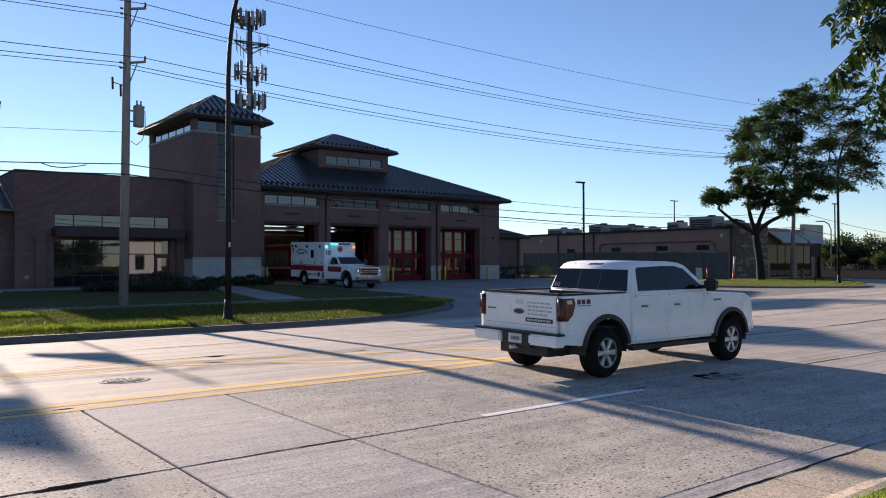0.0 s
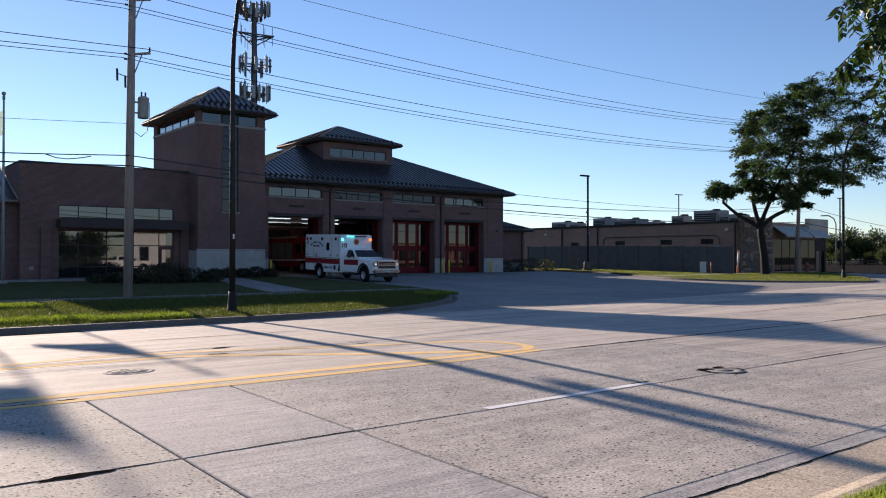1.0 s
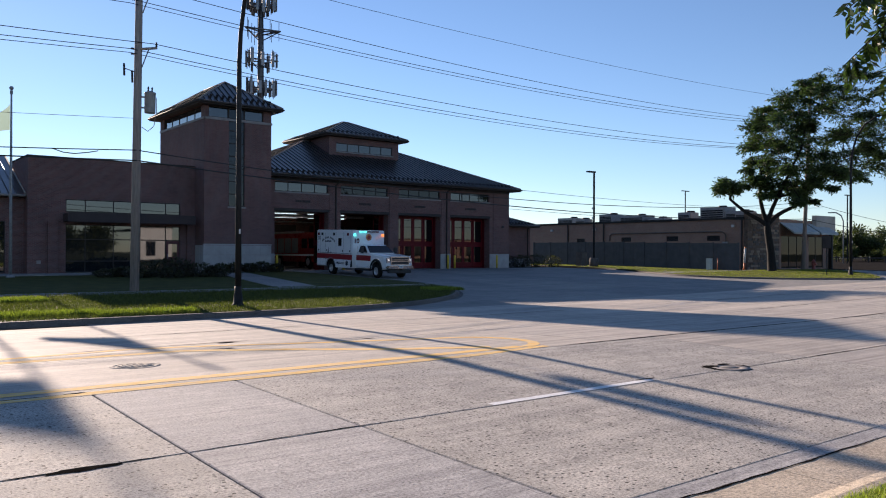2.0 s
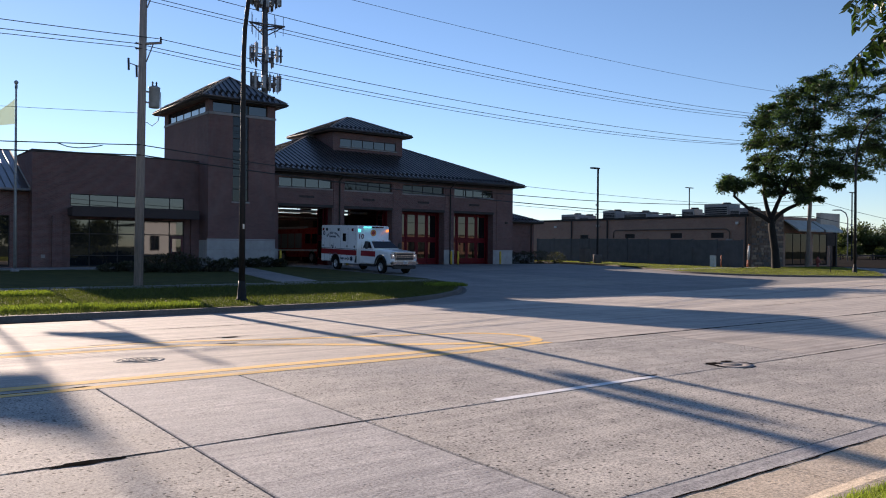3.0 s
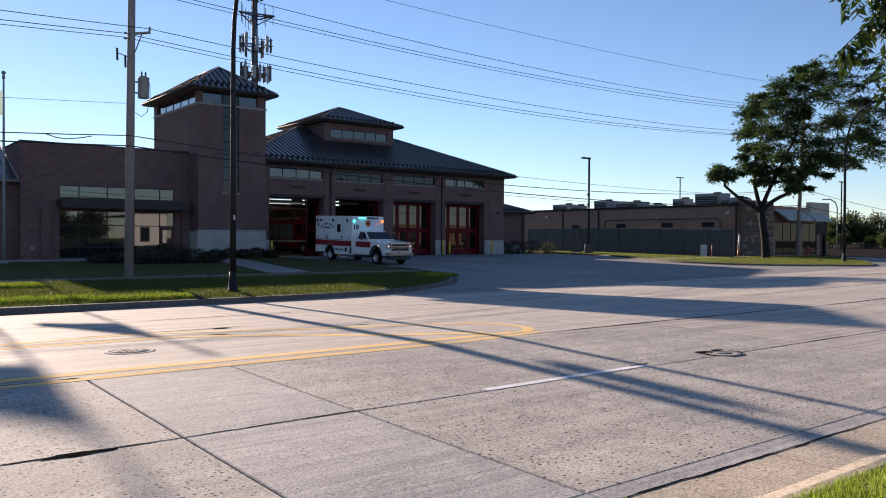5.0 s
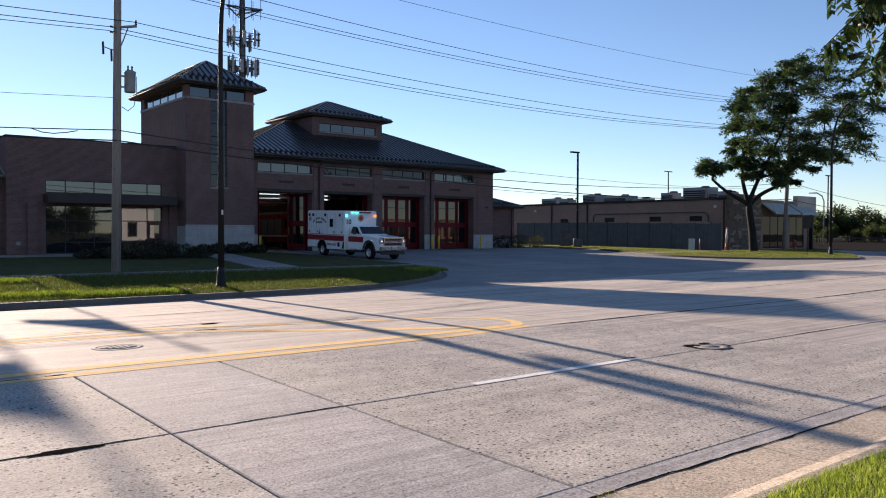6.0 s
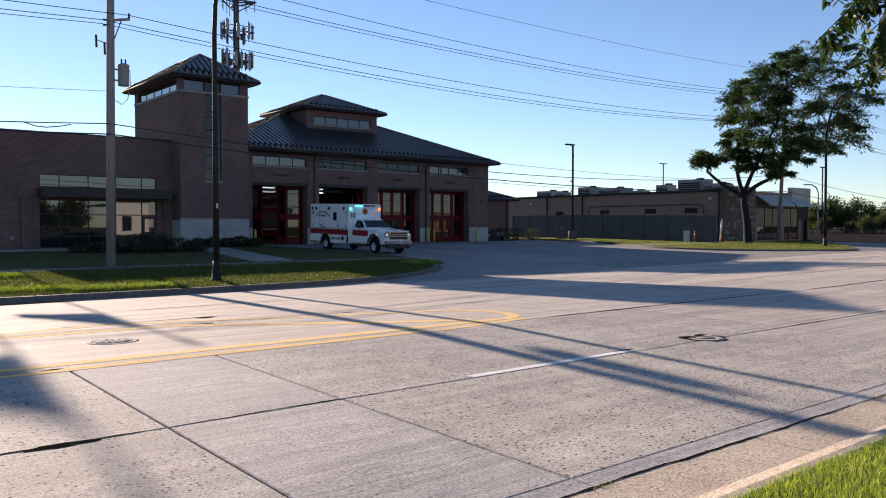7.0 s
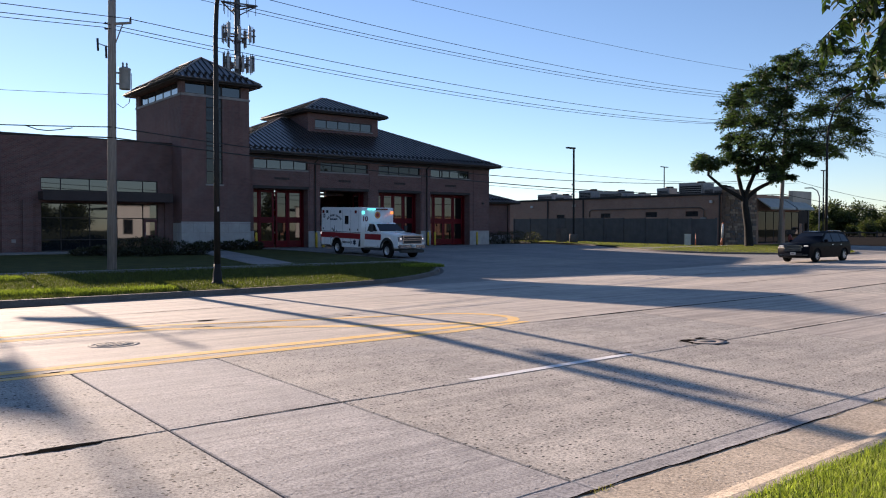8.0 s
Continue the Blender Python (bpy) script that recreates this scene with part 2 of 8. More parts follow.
RIB = surface("dark_roof_rib", (0.020, 0.018, 0.018), (0.035, 0.032, 0.031), 2, 0.6, 0.0, spec=0.3, fine=12, relief=0.03)
GLASS_COAT = glass_mat("coated_window_glass", (0.02, 0.025, 0.03), 3.2)
TRIM = surface("dark_bronze_trim", (0.040, 0.034, 0.032), (0.065, 0.056, 0.052), 2, 0.75, 0.0, spec=0.2, fine=20, relief=0.04)
PALE_EDGE = surface("pale_metal_edge", (0.22, 0.20, 0.19), (0.30, 0.28, 0.27), 2, 0.7, 0.0, fine=20, relief=0.04)
SOFFIT = surface("brown_soffit", (0.10, 0.075, 0.06), (0.15, 0.11, 0.09), 2, 0.7, fine=12, relief=0.05)
GLASS = glass_mat("tinted_window_glass", (0.010, 0.013, 0.016), 1.75)
BAY_GLASS = glass_mat("dim_bay_window_glass", (0.008, 0.010, 0.013), 1.42)
SHOP_GLASS = glass_mat("dark_shop_glass", (0.012, 0.012, 0.012), 1.22)
DOOR_GLASS = glass_mat("bay_door_glass", (0.006, 0.006, 0.007), 1.6)
GLASS_DARK = glass_mat("dark_car_glass", (0.006, 0.007, 0.008), 1.45)
CANOPY = surface("brown_painted_canopy", (0.034, 0.022, 0.021), (0.050, 0.034, 0.032), 1.0, 0.75, fine=12, relief=0.05)
RED_DOOR = surface("red_door_paint", (0.095, 0.003, 0.007), (0.145, 0.005, 0.010), 1.2, 0.5, fine=25, relief=0.03, spec=0.2)
INTERIOR = surface("bay_wall_block", (0.16, 0.14, 0.12), (0.24, 0.215, 0.185), 0.8, 0.85, fine=10, relief=0.1, world_space=True)
STEEL = surface("galvanised_steel", (0.20, 0.205, 0.21), (0.32, 0.325, 0.33), 5, 0.65, 0.15, fine=30, relief=0.06)
BLACK_METAL = surface("black_painted_metal", (0.009, 0.009, 0.010), (0.020, 0.020, 0.021), 3, 0.6, 0.0, spec=0.25, fine=20, relief=0.05)
WOOD_POLE = surface("weathered_pole_wood", (0.20, 0.165, 0.145), (0.36, 0.305, 0.27), 3, 0.9, fine=30, relief=0.5, stretch=(6, 6, 0.5))
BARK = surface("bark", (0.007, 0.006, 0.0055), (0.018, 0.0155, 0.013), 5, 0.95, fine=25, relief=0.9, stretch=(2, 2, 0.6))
LEAF = leaf_mat("locust_leaves", (0.024, 0.039, 0.015), (0.066, 0.100, 0.036), 0.45, (0.8, 1.15, 0.35))
LEAF_NEAR = leaf_mat("roadside_leaves", (0.022, 0.036, 0.012), (0.050, 0.080, 0.026), 0.45, (0.8, 1.15, 0.3))
SHRUB = leaf_mat("shrub_leaves", (0.022, 0.022, 0.014), (0.050, 0.050, 0.028))
FAR_LEAF = leaf_mat("far_tree_leaves", (0.030, 0.042, 0.014), (0.070, 0.085, 0.028))
YELLOW_PAINT = surface("yellow_bollard_paint", (0.50, 0.34, 0.03), (0.68, 0.48, 0.05), 4, 0.5, fine=25, relief=0.1)
FENCE_GREY = surface("charcoal_vinyl_fence", (0.055, 0.058, 0.062), (0.085, 0.088, 0.092), 1.5, 0.65, fine=14, relief=0.08)
WIRE = surface("black_cable", (0.012, 0.012, 0.012), (0.03, 0.03, 0.03), 2, 0.6)
WHITE_METAL = surface("off_white_metal", (0.52, 0.52, 0.50), (0.68, 0.68, 0.66), 3, 0.5, fine=20, relief=0.06)
CREAM = surface("cream_stucco", (0.72, 0.73, 0.74), (0.82, 0.83, 0.84), 1.0, 0.85, fine=30, relief=0.2, world_space=True)
AWNING = surface("pale_green_awning", (0.42, 0.47, 0.44), (0.56, 0.60, 0.57), 2, 0.8, fine=40, relief=0.1)

# ---- ground, road and kerbs ----
def ground_z(x, y):
    if abs(x) > 400 or abs(y) > 400:
        return -1.2
    if 2 < y < 24.5:
        return road_z(x, max(y, 3)) - 0.30
    return (site_z(x, y) - 0.30) if y > 24 else -0.60


gx = [-2500, -900, -400, -200, -100, -50, -20, 0, 24, 40, 54, 60, 80, 120, 180, 260, 400, 900, 2500]
gy = [-2500, -900, -400, -150, -60, -20, 2, 3, 11, 23, 24.5, 30, 40, 52.6, 70, 100, 160, 260, 400, 900, 2500]
bm = bmesh.new()
sheet(bm, gx, gy, ground_z)
ground = tagged(part("ground", bm, GRASS), "open grassy ground reaching the horizon", "ground", kind="structure")

road = tagged(new("road"), "five lane concrete road with worn yellow and white paint", "road", kind="structure")
bm = bmesh.new()
sheet(bm, [-120, -60, 0, 24, 54, 80, 300], [3.85, 7.45, 11, 14.9, 19.2, 24.0], lambda x, y: road_z(x, y) - 0.03)
part("road_base", bm, JOINT, road)


def slab(x0, x1, y0, y1, zf, thick=0.18, gap=0.008):
    bm = bmesh.new()
    g = gap
    xs, ys = (x0 + g, x1 - g), (y0 + g, y1 - g)
    c = 0.010
    top = [bm.verts.new((x, y, zf(x, y))) for x, y in ((xs[0] + c, ys[0] + c), (xs[1] - c, ys[0] + c), (xs[1] - c, ys[1] - c), (xs[0] + c, ys[1] - c))]
    rim = [bm.verts.new((x, y, zf(x, y) - c)) for x, y in ((xs[0], ys[0]), (xs[1], ys[0]), (xs[1], ys[1]), (xs[0], ys[1]))]
    low = [bm.verts.new((x, y, zf(x, y) - thick)) for x, y in ((xs[0], ys[0]), (xs[1], ys[0]), (xs[1], ys[1]), (xs[0], ys[1]))]
    bm.faces.new(top)
    for a, b in ((top, rim), (rim, low)):
        for i in range(4):
            bm.faces.new((b[i], b[(i + 1) % 4], a[(i + 1) % 4], a[i]))
    return bm


near_x = [-120, -60, -30, -14, -5.2, 2.78, 4.71, 14.4, 24, 39, 54, 80, 300]
far_x = [-120, -60, -30, -12, 1.6, 13, 24, 34, 44, 54, 80, 300]
for i in range(len(near_x) - 1):
    for y0, y1 in ((4.123, 7.45), (7.45, 11.0)):
        part("road_slab", slab(near_x[i], near_x[i + 1], y0, y1, road_z, 0.18, 0.011), PATCH if i == 5 else SMOOTH if i in (7, 9) else CONCRETE, road)
    part("edge_strip", slab(near_x[i], near_x[i + 1], 3.87, 4.135, road_z, 0.18, 0.005), PATCH, road)
for i in range(len(far_x) - 1):
    for y0, y1 in ((11.0, 14.95), (14.95, 19.3), (19.3, 23.55)):
        part("road_slab", slab(far_x[i], far_x[i + 1], y0, y1, road_z), SMOOTH, road)


def stripe(points, width, material, name, lift=0.004, zf=road_z):
    """A painted line along points on the road."""
    bm = bmesh.new()
    pts = [Vector((x, y)) for x, y in points]
    dense = []
    for a, b in zip(pts, pts[1:]):
        k = max(1, int((b - a).length / 1.5))
        dense += [a + (b - a) * i / k for i in range(k)]
    dense.append(pts[-1])
    ring = []
    for i, p in enumerate(dense):
        d = (dense[min(i + 1, len(dense) - 1)] - dense[max(i - 1, 0)]).normalized()
        s = Vector((-d.y, d.x)) * width / 2
        ring.append([bm.verts.new((q.x, q.y, zf(q.x, q.y) + lift)) for q in (p + s, p - s)])
    for a, b in zip(ring, ring[1:]):
        bm.faces.new((a[1], b[1], b[0], a[0]))
    return part(name, bm, material, road)


def arc(cx, cy, r, a0, a1, n=10, ry=None):
    return [(cx + r * math.cos(radians(a0 + (a1 - a0) * i / n)), cy + (ry or r) * math.sin(radians(a0 + (a1 - a0) * i / n))) for i in range(n + 1)]


stripe([(-60, 11.32), (9.6, 11.42), (10.9, 11.44)], 0.30, YELLOW, "yellow_line")
stripe([(-60, 10.82), (9.2, 10.91), (11.35, 11.18)], 0.20, YELLOW, "yellow_line")
stripe([(-60, 15.95), (2.5, 15.98), (4.6, 16.2), (5.9, 15.95), (8.6, 14.75), (10.7, 13.95)] + arc(10.75, 12.62, 1.12, 80, -80, 10, 1.28), 0.24, YELLOW, "yellow_line")
stripe([(-60, 15.35), (2.4, 15.35), (5.6, 15.2), (7.1, 14.15), (8.7, 12.75), (10.4, 11.75)], 0.34, YELLOW, "yellow_line")
stripe([(6.66, 7.52), (9.9, 7.54)], 0.13, WHITE_LINE, "white_dash")
for x in (-5.6, -17.8, 19.0, 31.2, 43.4, 55.6):
    stripe([(x, 7.53), (x + 3.05, 7.53)], 0.13, WHITE_LINE, "white_dash")
stripe([(26.5, 19.25), (29.6, 19.25)], 0.13, WHITE_LINE, "white_dash")
stripe([(38.7, 19.25), (41.8, 19.25)], 0.13, WHITE_LINE, "white_dash")

PIT = surface("broken_dark_joint", (0.006, 0.0055, 0.005), (0.028, 0.025, 0.022), 9, 1.0, world_space=True, spec=0.0)


def blotch(x, y, lx, ly, seed, zf=road_z, name="spalled_joint"):
    rnd = random.Random(seed)
    bm = bmesh.new()
    vs = []
    for k in range(18):
        a = 2 * math.pi * k / 18
        r = 0.65 + 0.5 * rnd.random()
        px, py = x + math.cos(a) * lx * r / 2, y + math.sin(a) * ly * r / 2
        vs.append(bm.verts.new((px, py, zf(px, py) + 0.005)))
    bm.faces.new(vs)
    part(name, bm, PIT, road)


for i, (x, y, lx, ly) in enumerate(((1.83, 7.43, 0.62, 0.15), (1.45, 7.45, 0.6, 0.035), (2.3, 7.45, 0.5, 0.03), (6.85, 16.2, 0.42, 0.20), (6.3, 15.05, 0.5, 0.12), (2.62, 11.0, 0.28, 0.09),
                                    (14.2, 11.02, 1.9, 0.10), (16.5, 11.02, 2.0, 0.05), (12.6, 11.02, 1.2, 0.05), (23.9, 11.02, 3.0, 0.06), (27.5, 11.02, 2.5, 0.06), (9.6, 14.95, 0.35, 0.1), (9.85, 7.62, 0.5, 0.06), (4.6, 3.88, 0.22, 0.05), (6.1, 3.875, 0.5, 0.03),
                                    (7.2, 19.3, 1.3, 0.05), (19.5, 7.46, 2.2, 0.05), (15.2, 7.46, 1.8, 0.035))):
    blotch(x, y, lx, ly, i)


def crack(x0, x1, y, width, seed, step=0.16, wander=0.012, zf=road_z):
    """A broken, uneven opening along a joint."""
    rnd = random.Random(seed)
    bm = bmesh.new()
    prev, x, yy, w = None, x0, y, 0.0
    while x < x1:
        edge = min(1.0, (x - x0) / 0.5, (x1 - x) / 0.5)
        w = (0.55 * w + 0.45 * width * rnd.uniform(0.15, 1.6)) * max(edge, 0.08)
        yy += (y - yy) * 0.3 + rnd.uniform(-wander, wander)
        row = [bm.verts.new((x, yy + d, zf(x, yy + d) + 0.0045)) for d in (-w / 2, w / 2)]
        if prev:
            bm.faces.new((prev[0], row[0], row[1], prev[1]))
        prev = row
        x += step * rnd.uniform(0.6, 1.5)
    part("joint_crack", bm, PIT, road)


for i, (x0, x1, y, w) in enumerate(((11.6, 22.0, 11.0, 0.07), (22.5, 40.0, 11.0, 0.09), (40.0, 62.0, 11.0, 0.11), (-6.0, 0.8, 7.45, 0.035), (2.6, 5.0, 7.45, 0.03), (12.6, 24.0, 7.45, 0.022), (24.0, 46.0, 7.45, 0.03),
                                    (2.6, 9.2, 3.872, 0.028), (9.2, 22.0, 3.872, 0.03), (-3.0, 2.5, 11.0, 0.04), (3.6, 7.6, 16.35, 0.05), (6.0, 10.5, 19.3, 0.05), (13.0, 21.0, 19.3, 0.05), (25.0, 44.0, 14.95, 0.05), (26.0, 48.0, 19.3, 0.06))):
    crack(x0, x1, y, w, 70 + i)

IRON = surface("worn_cast_iron", (0.10, 0.095, 0.09), (0.24, 0.23, 0.22), 6, 0.85, 0.0, spec=0.15, fine=30, relief=0.3)


DUSTY_IRON = surface("dusty_cast_iron", (0.30, 0.275, 0.245), (0.48, 0.445, 0.40), 6, 0.9, 0.0, spec=0.1, fine=30, relief=0.3)


def manhole(x, y, name, label):
    o = thing(name, label, "manhole", pose(x, y, road_z(x, y), math.degrees(math.atan(0.02)) * (1 if y < 11 else -1)))
    bm = bmesh.new()
    lathe(bm, [(0.0001, -0.02), (0.30, -0.02), (0.30, 0.004), (0.0001, 0.004)], 32, "z")
    part("cover", bm, DUSTY_IRON, o)
    bm = bmesh.new()
    lathe(bm, [(0.315, -0.03), (0.40, -0.03), (0.40, 0.006), (0.315, 0.006), (0.315, -0.03)], 32, "z")
    part("ring", bm, DUSTY_IRON, o)
    for k in range(6):
        for j in range(6):
            px, py = -0.225 + 0.09 * k, -0.225 + 0.09 * j
            if px * px + py * py < 0.065:
                part("stud", box1(px - 0.028, px + 0.028, py - 0.028, py + 0.028, 0.004, 0.012), DUSTY_IRON, o)
    return o


manhole(4.12, 13.46, "manhole_cover", "round cast iron manhole cover set in the concrete")
o = thing("water_valve_cover", "small iron cover in a broken concrete collar", "manhole", pose(12.0, 7.56, road_z(12, 7.56)))
bm = bmesh.new()
lathe(bm, [(0.0001, -0.02), (0.16, -0.02), (0.16, 0.006), (0.0001, 0.006)], 24, "z")
part("cover", bm, IRON, o)
bm = bmesh.new()
lathe(bm, [(0.17, -0.03), (0.36, -0.03), (0.34, 0.006), (0.18, 0.007), (0.17, -0.03)], 11, "z")
part("collar", bm, surface("pale_patched_concrete", (0.14, 0.125, 0.115), (0.46, 0.42, 0.39), 9, 0.9, spec=0.1), o)
for k, (dx, dy, lx, ly) in enumerate(((-0.22, 0.24, 0.46, 0.20), (0.22, 0.25, 0.3, 0.14), (-0.34, 0.0, 0.16, 0.3), (0.34, -0.05, 0.16, 0.28), (0.0, -0.30, 0.4, 0.12))):
    blotch(12.0 + dx, 7.56 + dy, lx, ly, 50 + k)

# near gutter and low kerb, cut into lengths
pave = tagged(new("kerb_near"), "tan concrete gutter with a low rounded kerb", "kerb", kind="structure")
edge_z = lambda x: road_z(x, 3.87)
bm = bmesh.new()
sheet(bm, [-120, 0, 24, 54, 80, 300], [2.5, 3.9], lambda x, y: road_z(x, 3.87) - 0.06)
part("gutter_bed", bm, JOINT, pave)
kx = [-120, -60, -30, -15, -8, -2, 1.0, 3.9, 6.95, 10.0, 13.1, 16.1, 19.2, 24, 31, 38, 46, 54, 80, 300]
for i in range(len(kx) - 1):
    bm = bmesh.new()
    x0, x1 = kx[i] + 0.006, kx[i + 1] - 0.006
    prof = [(3.862, 0.0), (3.30, -0.012), (3.22, 0.004), (3.14, 0.055), (3.05, 0.075), (2.97, 0.07), (2.93, 0.04), (2.93, -0.2), (3.862, -0.2)]
    ra = [bm.verts.new((x0, y, edge_z(x0) + z)) for y, z in prof]
    rb = [bm.verts.new((x1, y, edge_z(x1) + z)) for y, z in prof]
    k = len(prof)
    for j in range(k):
        bm.faces.new((ra[j], rb[j], rb[(j + 1) % k], ra[(j + 1) % k]))
    bm.faces.new(ra[::-1])
    bm.faces.new(rb)
    bmesh.ops.recalc_face_normals(bm, faces=bm.faces[:])
    part("kerb_length", bm, GUTTER, pave)


def verge_z(x, y):
    return edge_z(x) + 0.05 + min(max(2.95 - y, 0), 4.5) * 0.07 + 0.02 * noise.noise((x * 0.8, y * 0.8, 0))


bm = bmesh.new()
sheet(bm, [-120, -40] + steps(-10, 24, 70) + [54, 120, 300], [-30, -8] + steps(-3, 2.95, 24), verge_z)
tagged(part("verge_near", bm, GRASS), "grassy verge beside the road", "grass", kind="structure")


def blades(name, count, xr, yr, zf, hmin, hmax, w, seed, label, keep=None, material=BLADES):
    rnd = np.random.RandomState(seed)
    X, Y = rnd.uniform(*xr, count), rnd.uniform(*yr, count)
    if keep is not None:
        sel = keep(X, Y)
        X, Y = X[sel], Y[sel]
    k = len(X)
    Z = np.array([zf(a, b) for a, b in zip(X, Y)])
    Hh, A, L = rnd.uniform(hmin, hmax, k), rnd.uniform(0, 6.28, k), rnd.uniform(0.1, 0.75, k)
    B = rnd.uniform(0, 6.28, k)
    v = np.zeros((k, 5, 3))
    cw, sw, cl, sl = np.cos(A) * w / 2, np.sin(A) * w / 2, np.cos(B) * L * Hh, np.sin(B) * L * Hh
    for i, (s, f, g) in enumerate(((-1, 0, 0), (1, 0, 0), (0.8, 0.35, 0.6), (-0.8, 0.35, 0.6), (0, 1, 1))):
        v[:, i, 0], v[:, i, 1], v[:, i, 2] = X + s * cw + f * cl, Y + s * sw + f * sl, Z + g * Hh - 0.01
    idx = np.arange(k) * 5
    quads = np.stack([idx, idx + 1, idx + 2, idx + 3], 1).tolist()
    tris = np.stack([idx + 3, idx + 2, idx + 4], 1).tolist()
    me = bpy.data.meshes.new(name)
    me.from_pydata(v.reshape(-1, 3).tolist(), [], quads + tris)
    me.materials.append(material)
    return tagged(new(name, me), label, "grass", kind="stuff")


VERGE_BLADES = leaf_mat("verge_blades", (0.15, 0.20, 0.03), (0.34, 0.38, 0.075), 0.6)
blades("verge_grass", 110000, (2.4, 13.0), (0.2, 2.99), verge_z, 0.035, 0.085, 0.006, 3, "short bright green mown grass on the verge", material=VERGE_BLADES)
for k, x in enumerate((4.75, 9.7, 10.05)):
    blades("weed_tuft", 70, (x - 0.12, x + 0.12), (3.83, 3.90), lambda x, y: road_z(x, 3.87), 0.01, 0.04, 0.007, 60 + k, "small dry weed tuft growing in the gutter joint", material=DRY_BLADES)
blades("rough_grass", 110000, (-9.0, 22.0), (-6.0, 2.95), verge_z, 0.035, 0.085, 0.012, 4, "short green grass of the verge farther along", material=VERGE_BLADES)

# far kerb, lawn, walks and the drive
EDGE = [(-120, 24.05), (-60, 24.05), (-20, 24.05), (0, 24.05), (8, 24.05), (12.5, 24.1), (15.2, 24.35), (17.8, 24.9), (20.0, 25.9), (22.0, 27.3), (23.8, 29.2), (25.2, 31.4), (26.0, 33.6), (26.4, 36.0), (26.4, 40), (26.3, 45), (26.2, 47.6)]


def offset(points, d):
    out = []
    for i, p in enumerate(points):
        a, b = Vector(points[max(i - 1, 0)]), Vector(points[min(i + 1, len(points) - 1)])
        t = (b - a).normalized()
        out.append((p[0] - t.y * d, p[1] + t.x * d))
    return out


def smooth_line(points, n=4):
    """A rounder line through the points."""
    out = []
    for i in range(len(points) - 1):
        p0, p1, p2, p3 = (Vector(points[min(max(j, 0), len(points) - 1)]) for j in (i - 1, i, i + 1, i + 2))
        for k in range(n):
            t = k / n
            q = 0.5 * (2 * p1 + (p2 - p0) * t + (2 * p0 - 5 * p1 + 4 * p2 - p3) * t * t + (3 * p1 - p0 - 3 * p2 + p3) * t ** 3)
            out.append((q.x, q.y))
    return out + [points[-1]]


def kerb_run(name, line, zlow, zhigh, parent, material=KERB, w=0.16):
    """A kerb with a sloped face along line; its back is to the left."""
    line = smooth_line(line)
    bm = bmesh.new()
    rings = []
    for d, which in ((-0.22, 0), (-0.03, 0), (0.02, 1), (w, 1), (w + 0.01, 2)):
        rings.append([bm.verts.new((x, y, (zlow(x, y) + 0.004 if which == 0 else zhigh(x, y) + (0.0 if which == 1 else -0.08)))) for x, y in offset(line, d)])
    for a, b in zip(rings, rings[1:]):
        for i in range(len(line) - 1):
            bm.faces.new((a[i], a[i + 1], b[i + 1], b[i]))
    part(name, bm, material, parent)


def low_z(x, y):
    return road_z(x, y) if y < 24 else max(site_z(x, y), road_z(x, min(y, 23.9)))


kf = tagged(new("kerb_far"), "grey concrete kerb round the station lawn", "kerb", kind="structure")
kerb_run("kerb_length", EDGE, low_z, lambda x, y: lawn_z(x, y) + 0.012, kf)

drive = tagged(new("drive"), "wide pale concrete apron before the fire station", "driveway", kind="structure")
bm = bmesh.new()
sheet(bm, [-120, 0, 24, 54, 62, 80, 140, 300], [23.5, 24.5, 30, 52.6, 53.5, 80, 120], lambda x, y: site_z(x, y) - 0.04)
part("drive_base", bm, JOINT, drive)
for i, (x0, x1) in enumerate(zip((6, 13, 18.5, 24, 30.5, 35.9, 41.1, 46.4), (13, 18.5, 24, 30.5, 35.9, 41.1, 46.4, 54))):
    for y0, y1 in zip((23.55, 28.5, 33.2, 37.9, 42.6, 47.3), (28.5, 33.2, 37.9, 42.6, 47.3, 51.98)):
        part("drive_slab", slab(x0, x1, y0, y1, site_z, 0.15, 0.006), DRIVE, drive)
part("drive_slab", slab(54, 80, 23.55, 37.0, site_z, 0.15, 0.006), DRIVE, drive)
part("drive_slab", slab(54, 80, 37.0, 80.0, site_z, 0.15, 0.006), ASPHALT, drive)
part("drive_slab", slab(80, 300, 23.55, 120.0, site_z, 0.15, 0.006), ASPHALT, drive)

lawn = tagged(new("lawn"), "mown lawn before the fire station", "lawn", kind="structure")
line = offset(smooth_line(EDGE), 0.15)
bm = bmesh.new()
rows = []
for x, y in line:
    rows.append((x, y))
cols = []
for x, y in rows:
    t = np.linspace(0, 1, 14)
    cols.append([bm.verts.new((x + (min(x, 25.6) - x) * a, y + (52.4 - y) * a, lawn_z(x, y + (52.4 - y) * a) + 0.015 * noise.noise((x, y + 20 * a, 3)))) for a in t])
for a, b in zip(cols, cols[1:]):
    for i in range(13):
        f = bm.faces.new((a[i], b[i], b[i + 1], a[i + 1]))
        f.smooth = True
part("turf", bm, GRASS, lawn)


def on_lawn(X, Y):
    ex = np.interp(Y, [24.3, 24.9, 25.9, 27.3, 29.2, 31.4, 33.6], [14.5, 17.4, 19.6, 21.7, 23.4, 24.9, 25.6])
    return (X < ex) & ((Y < 33.55) | (Y > 34.0))


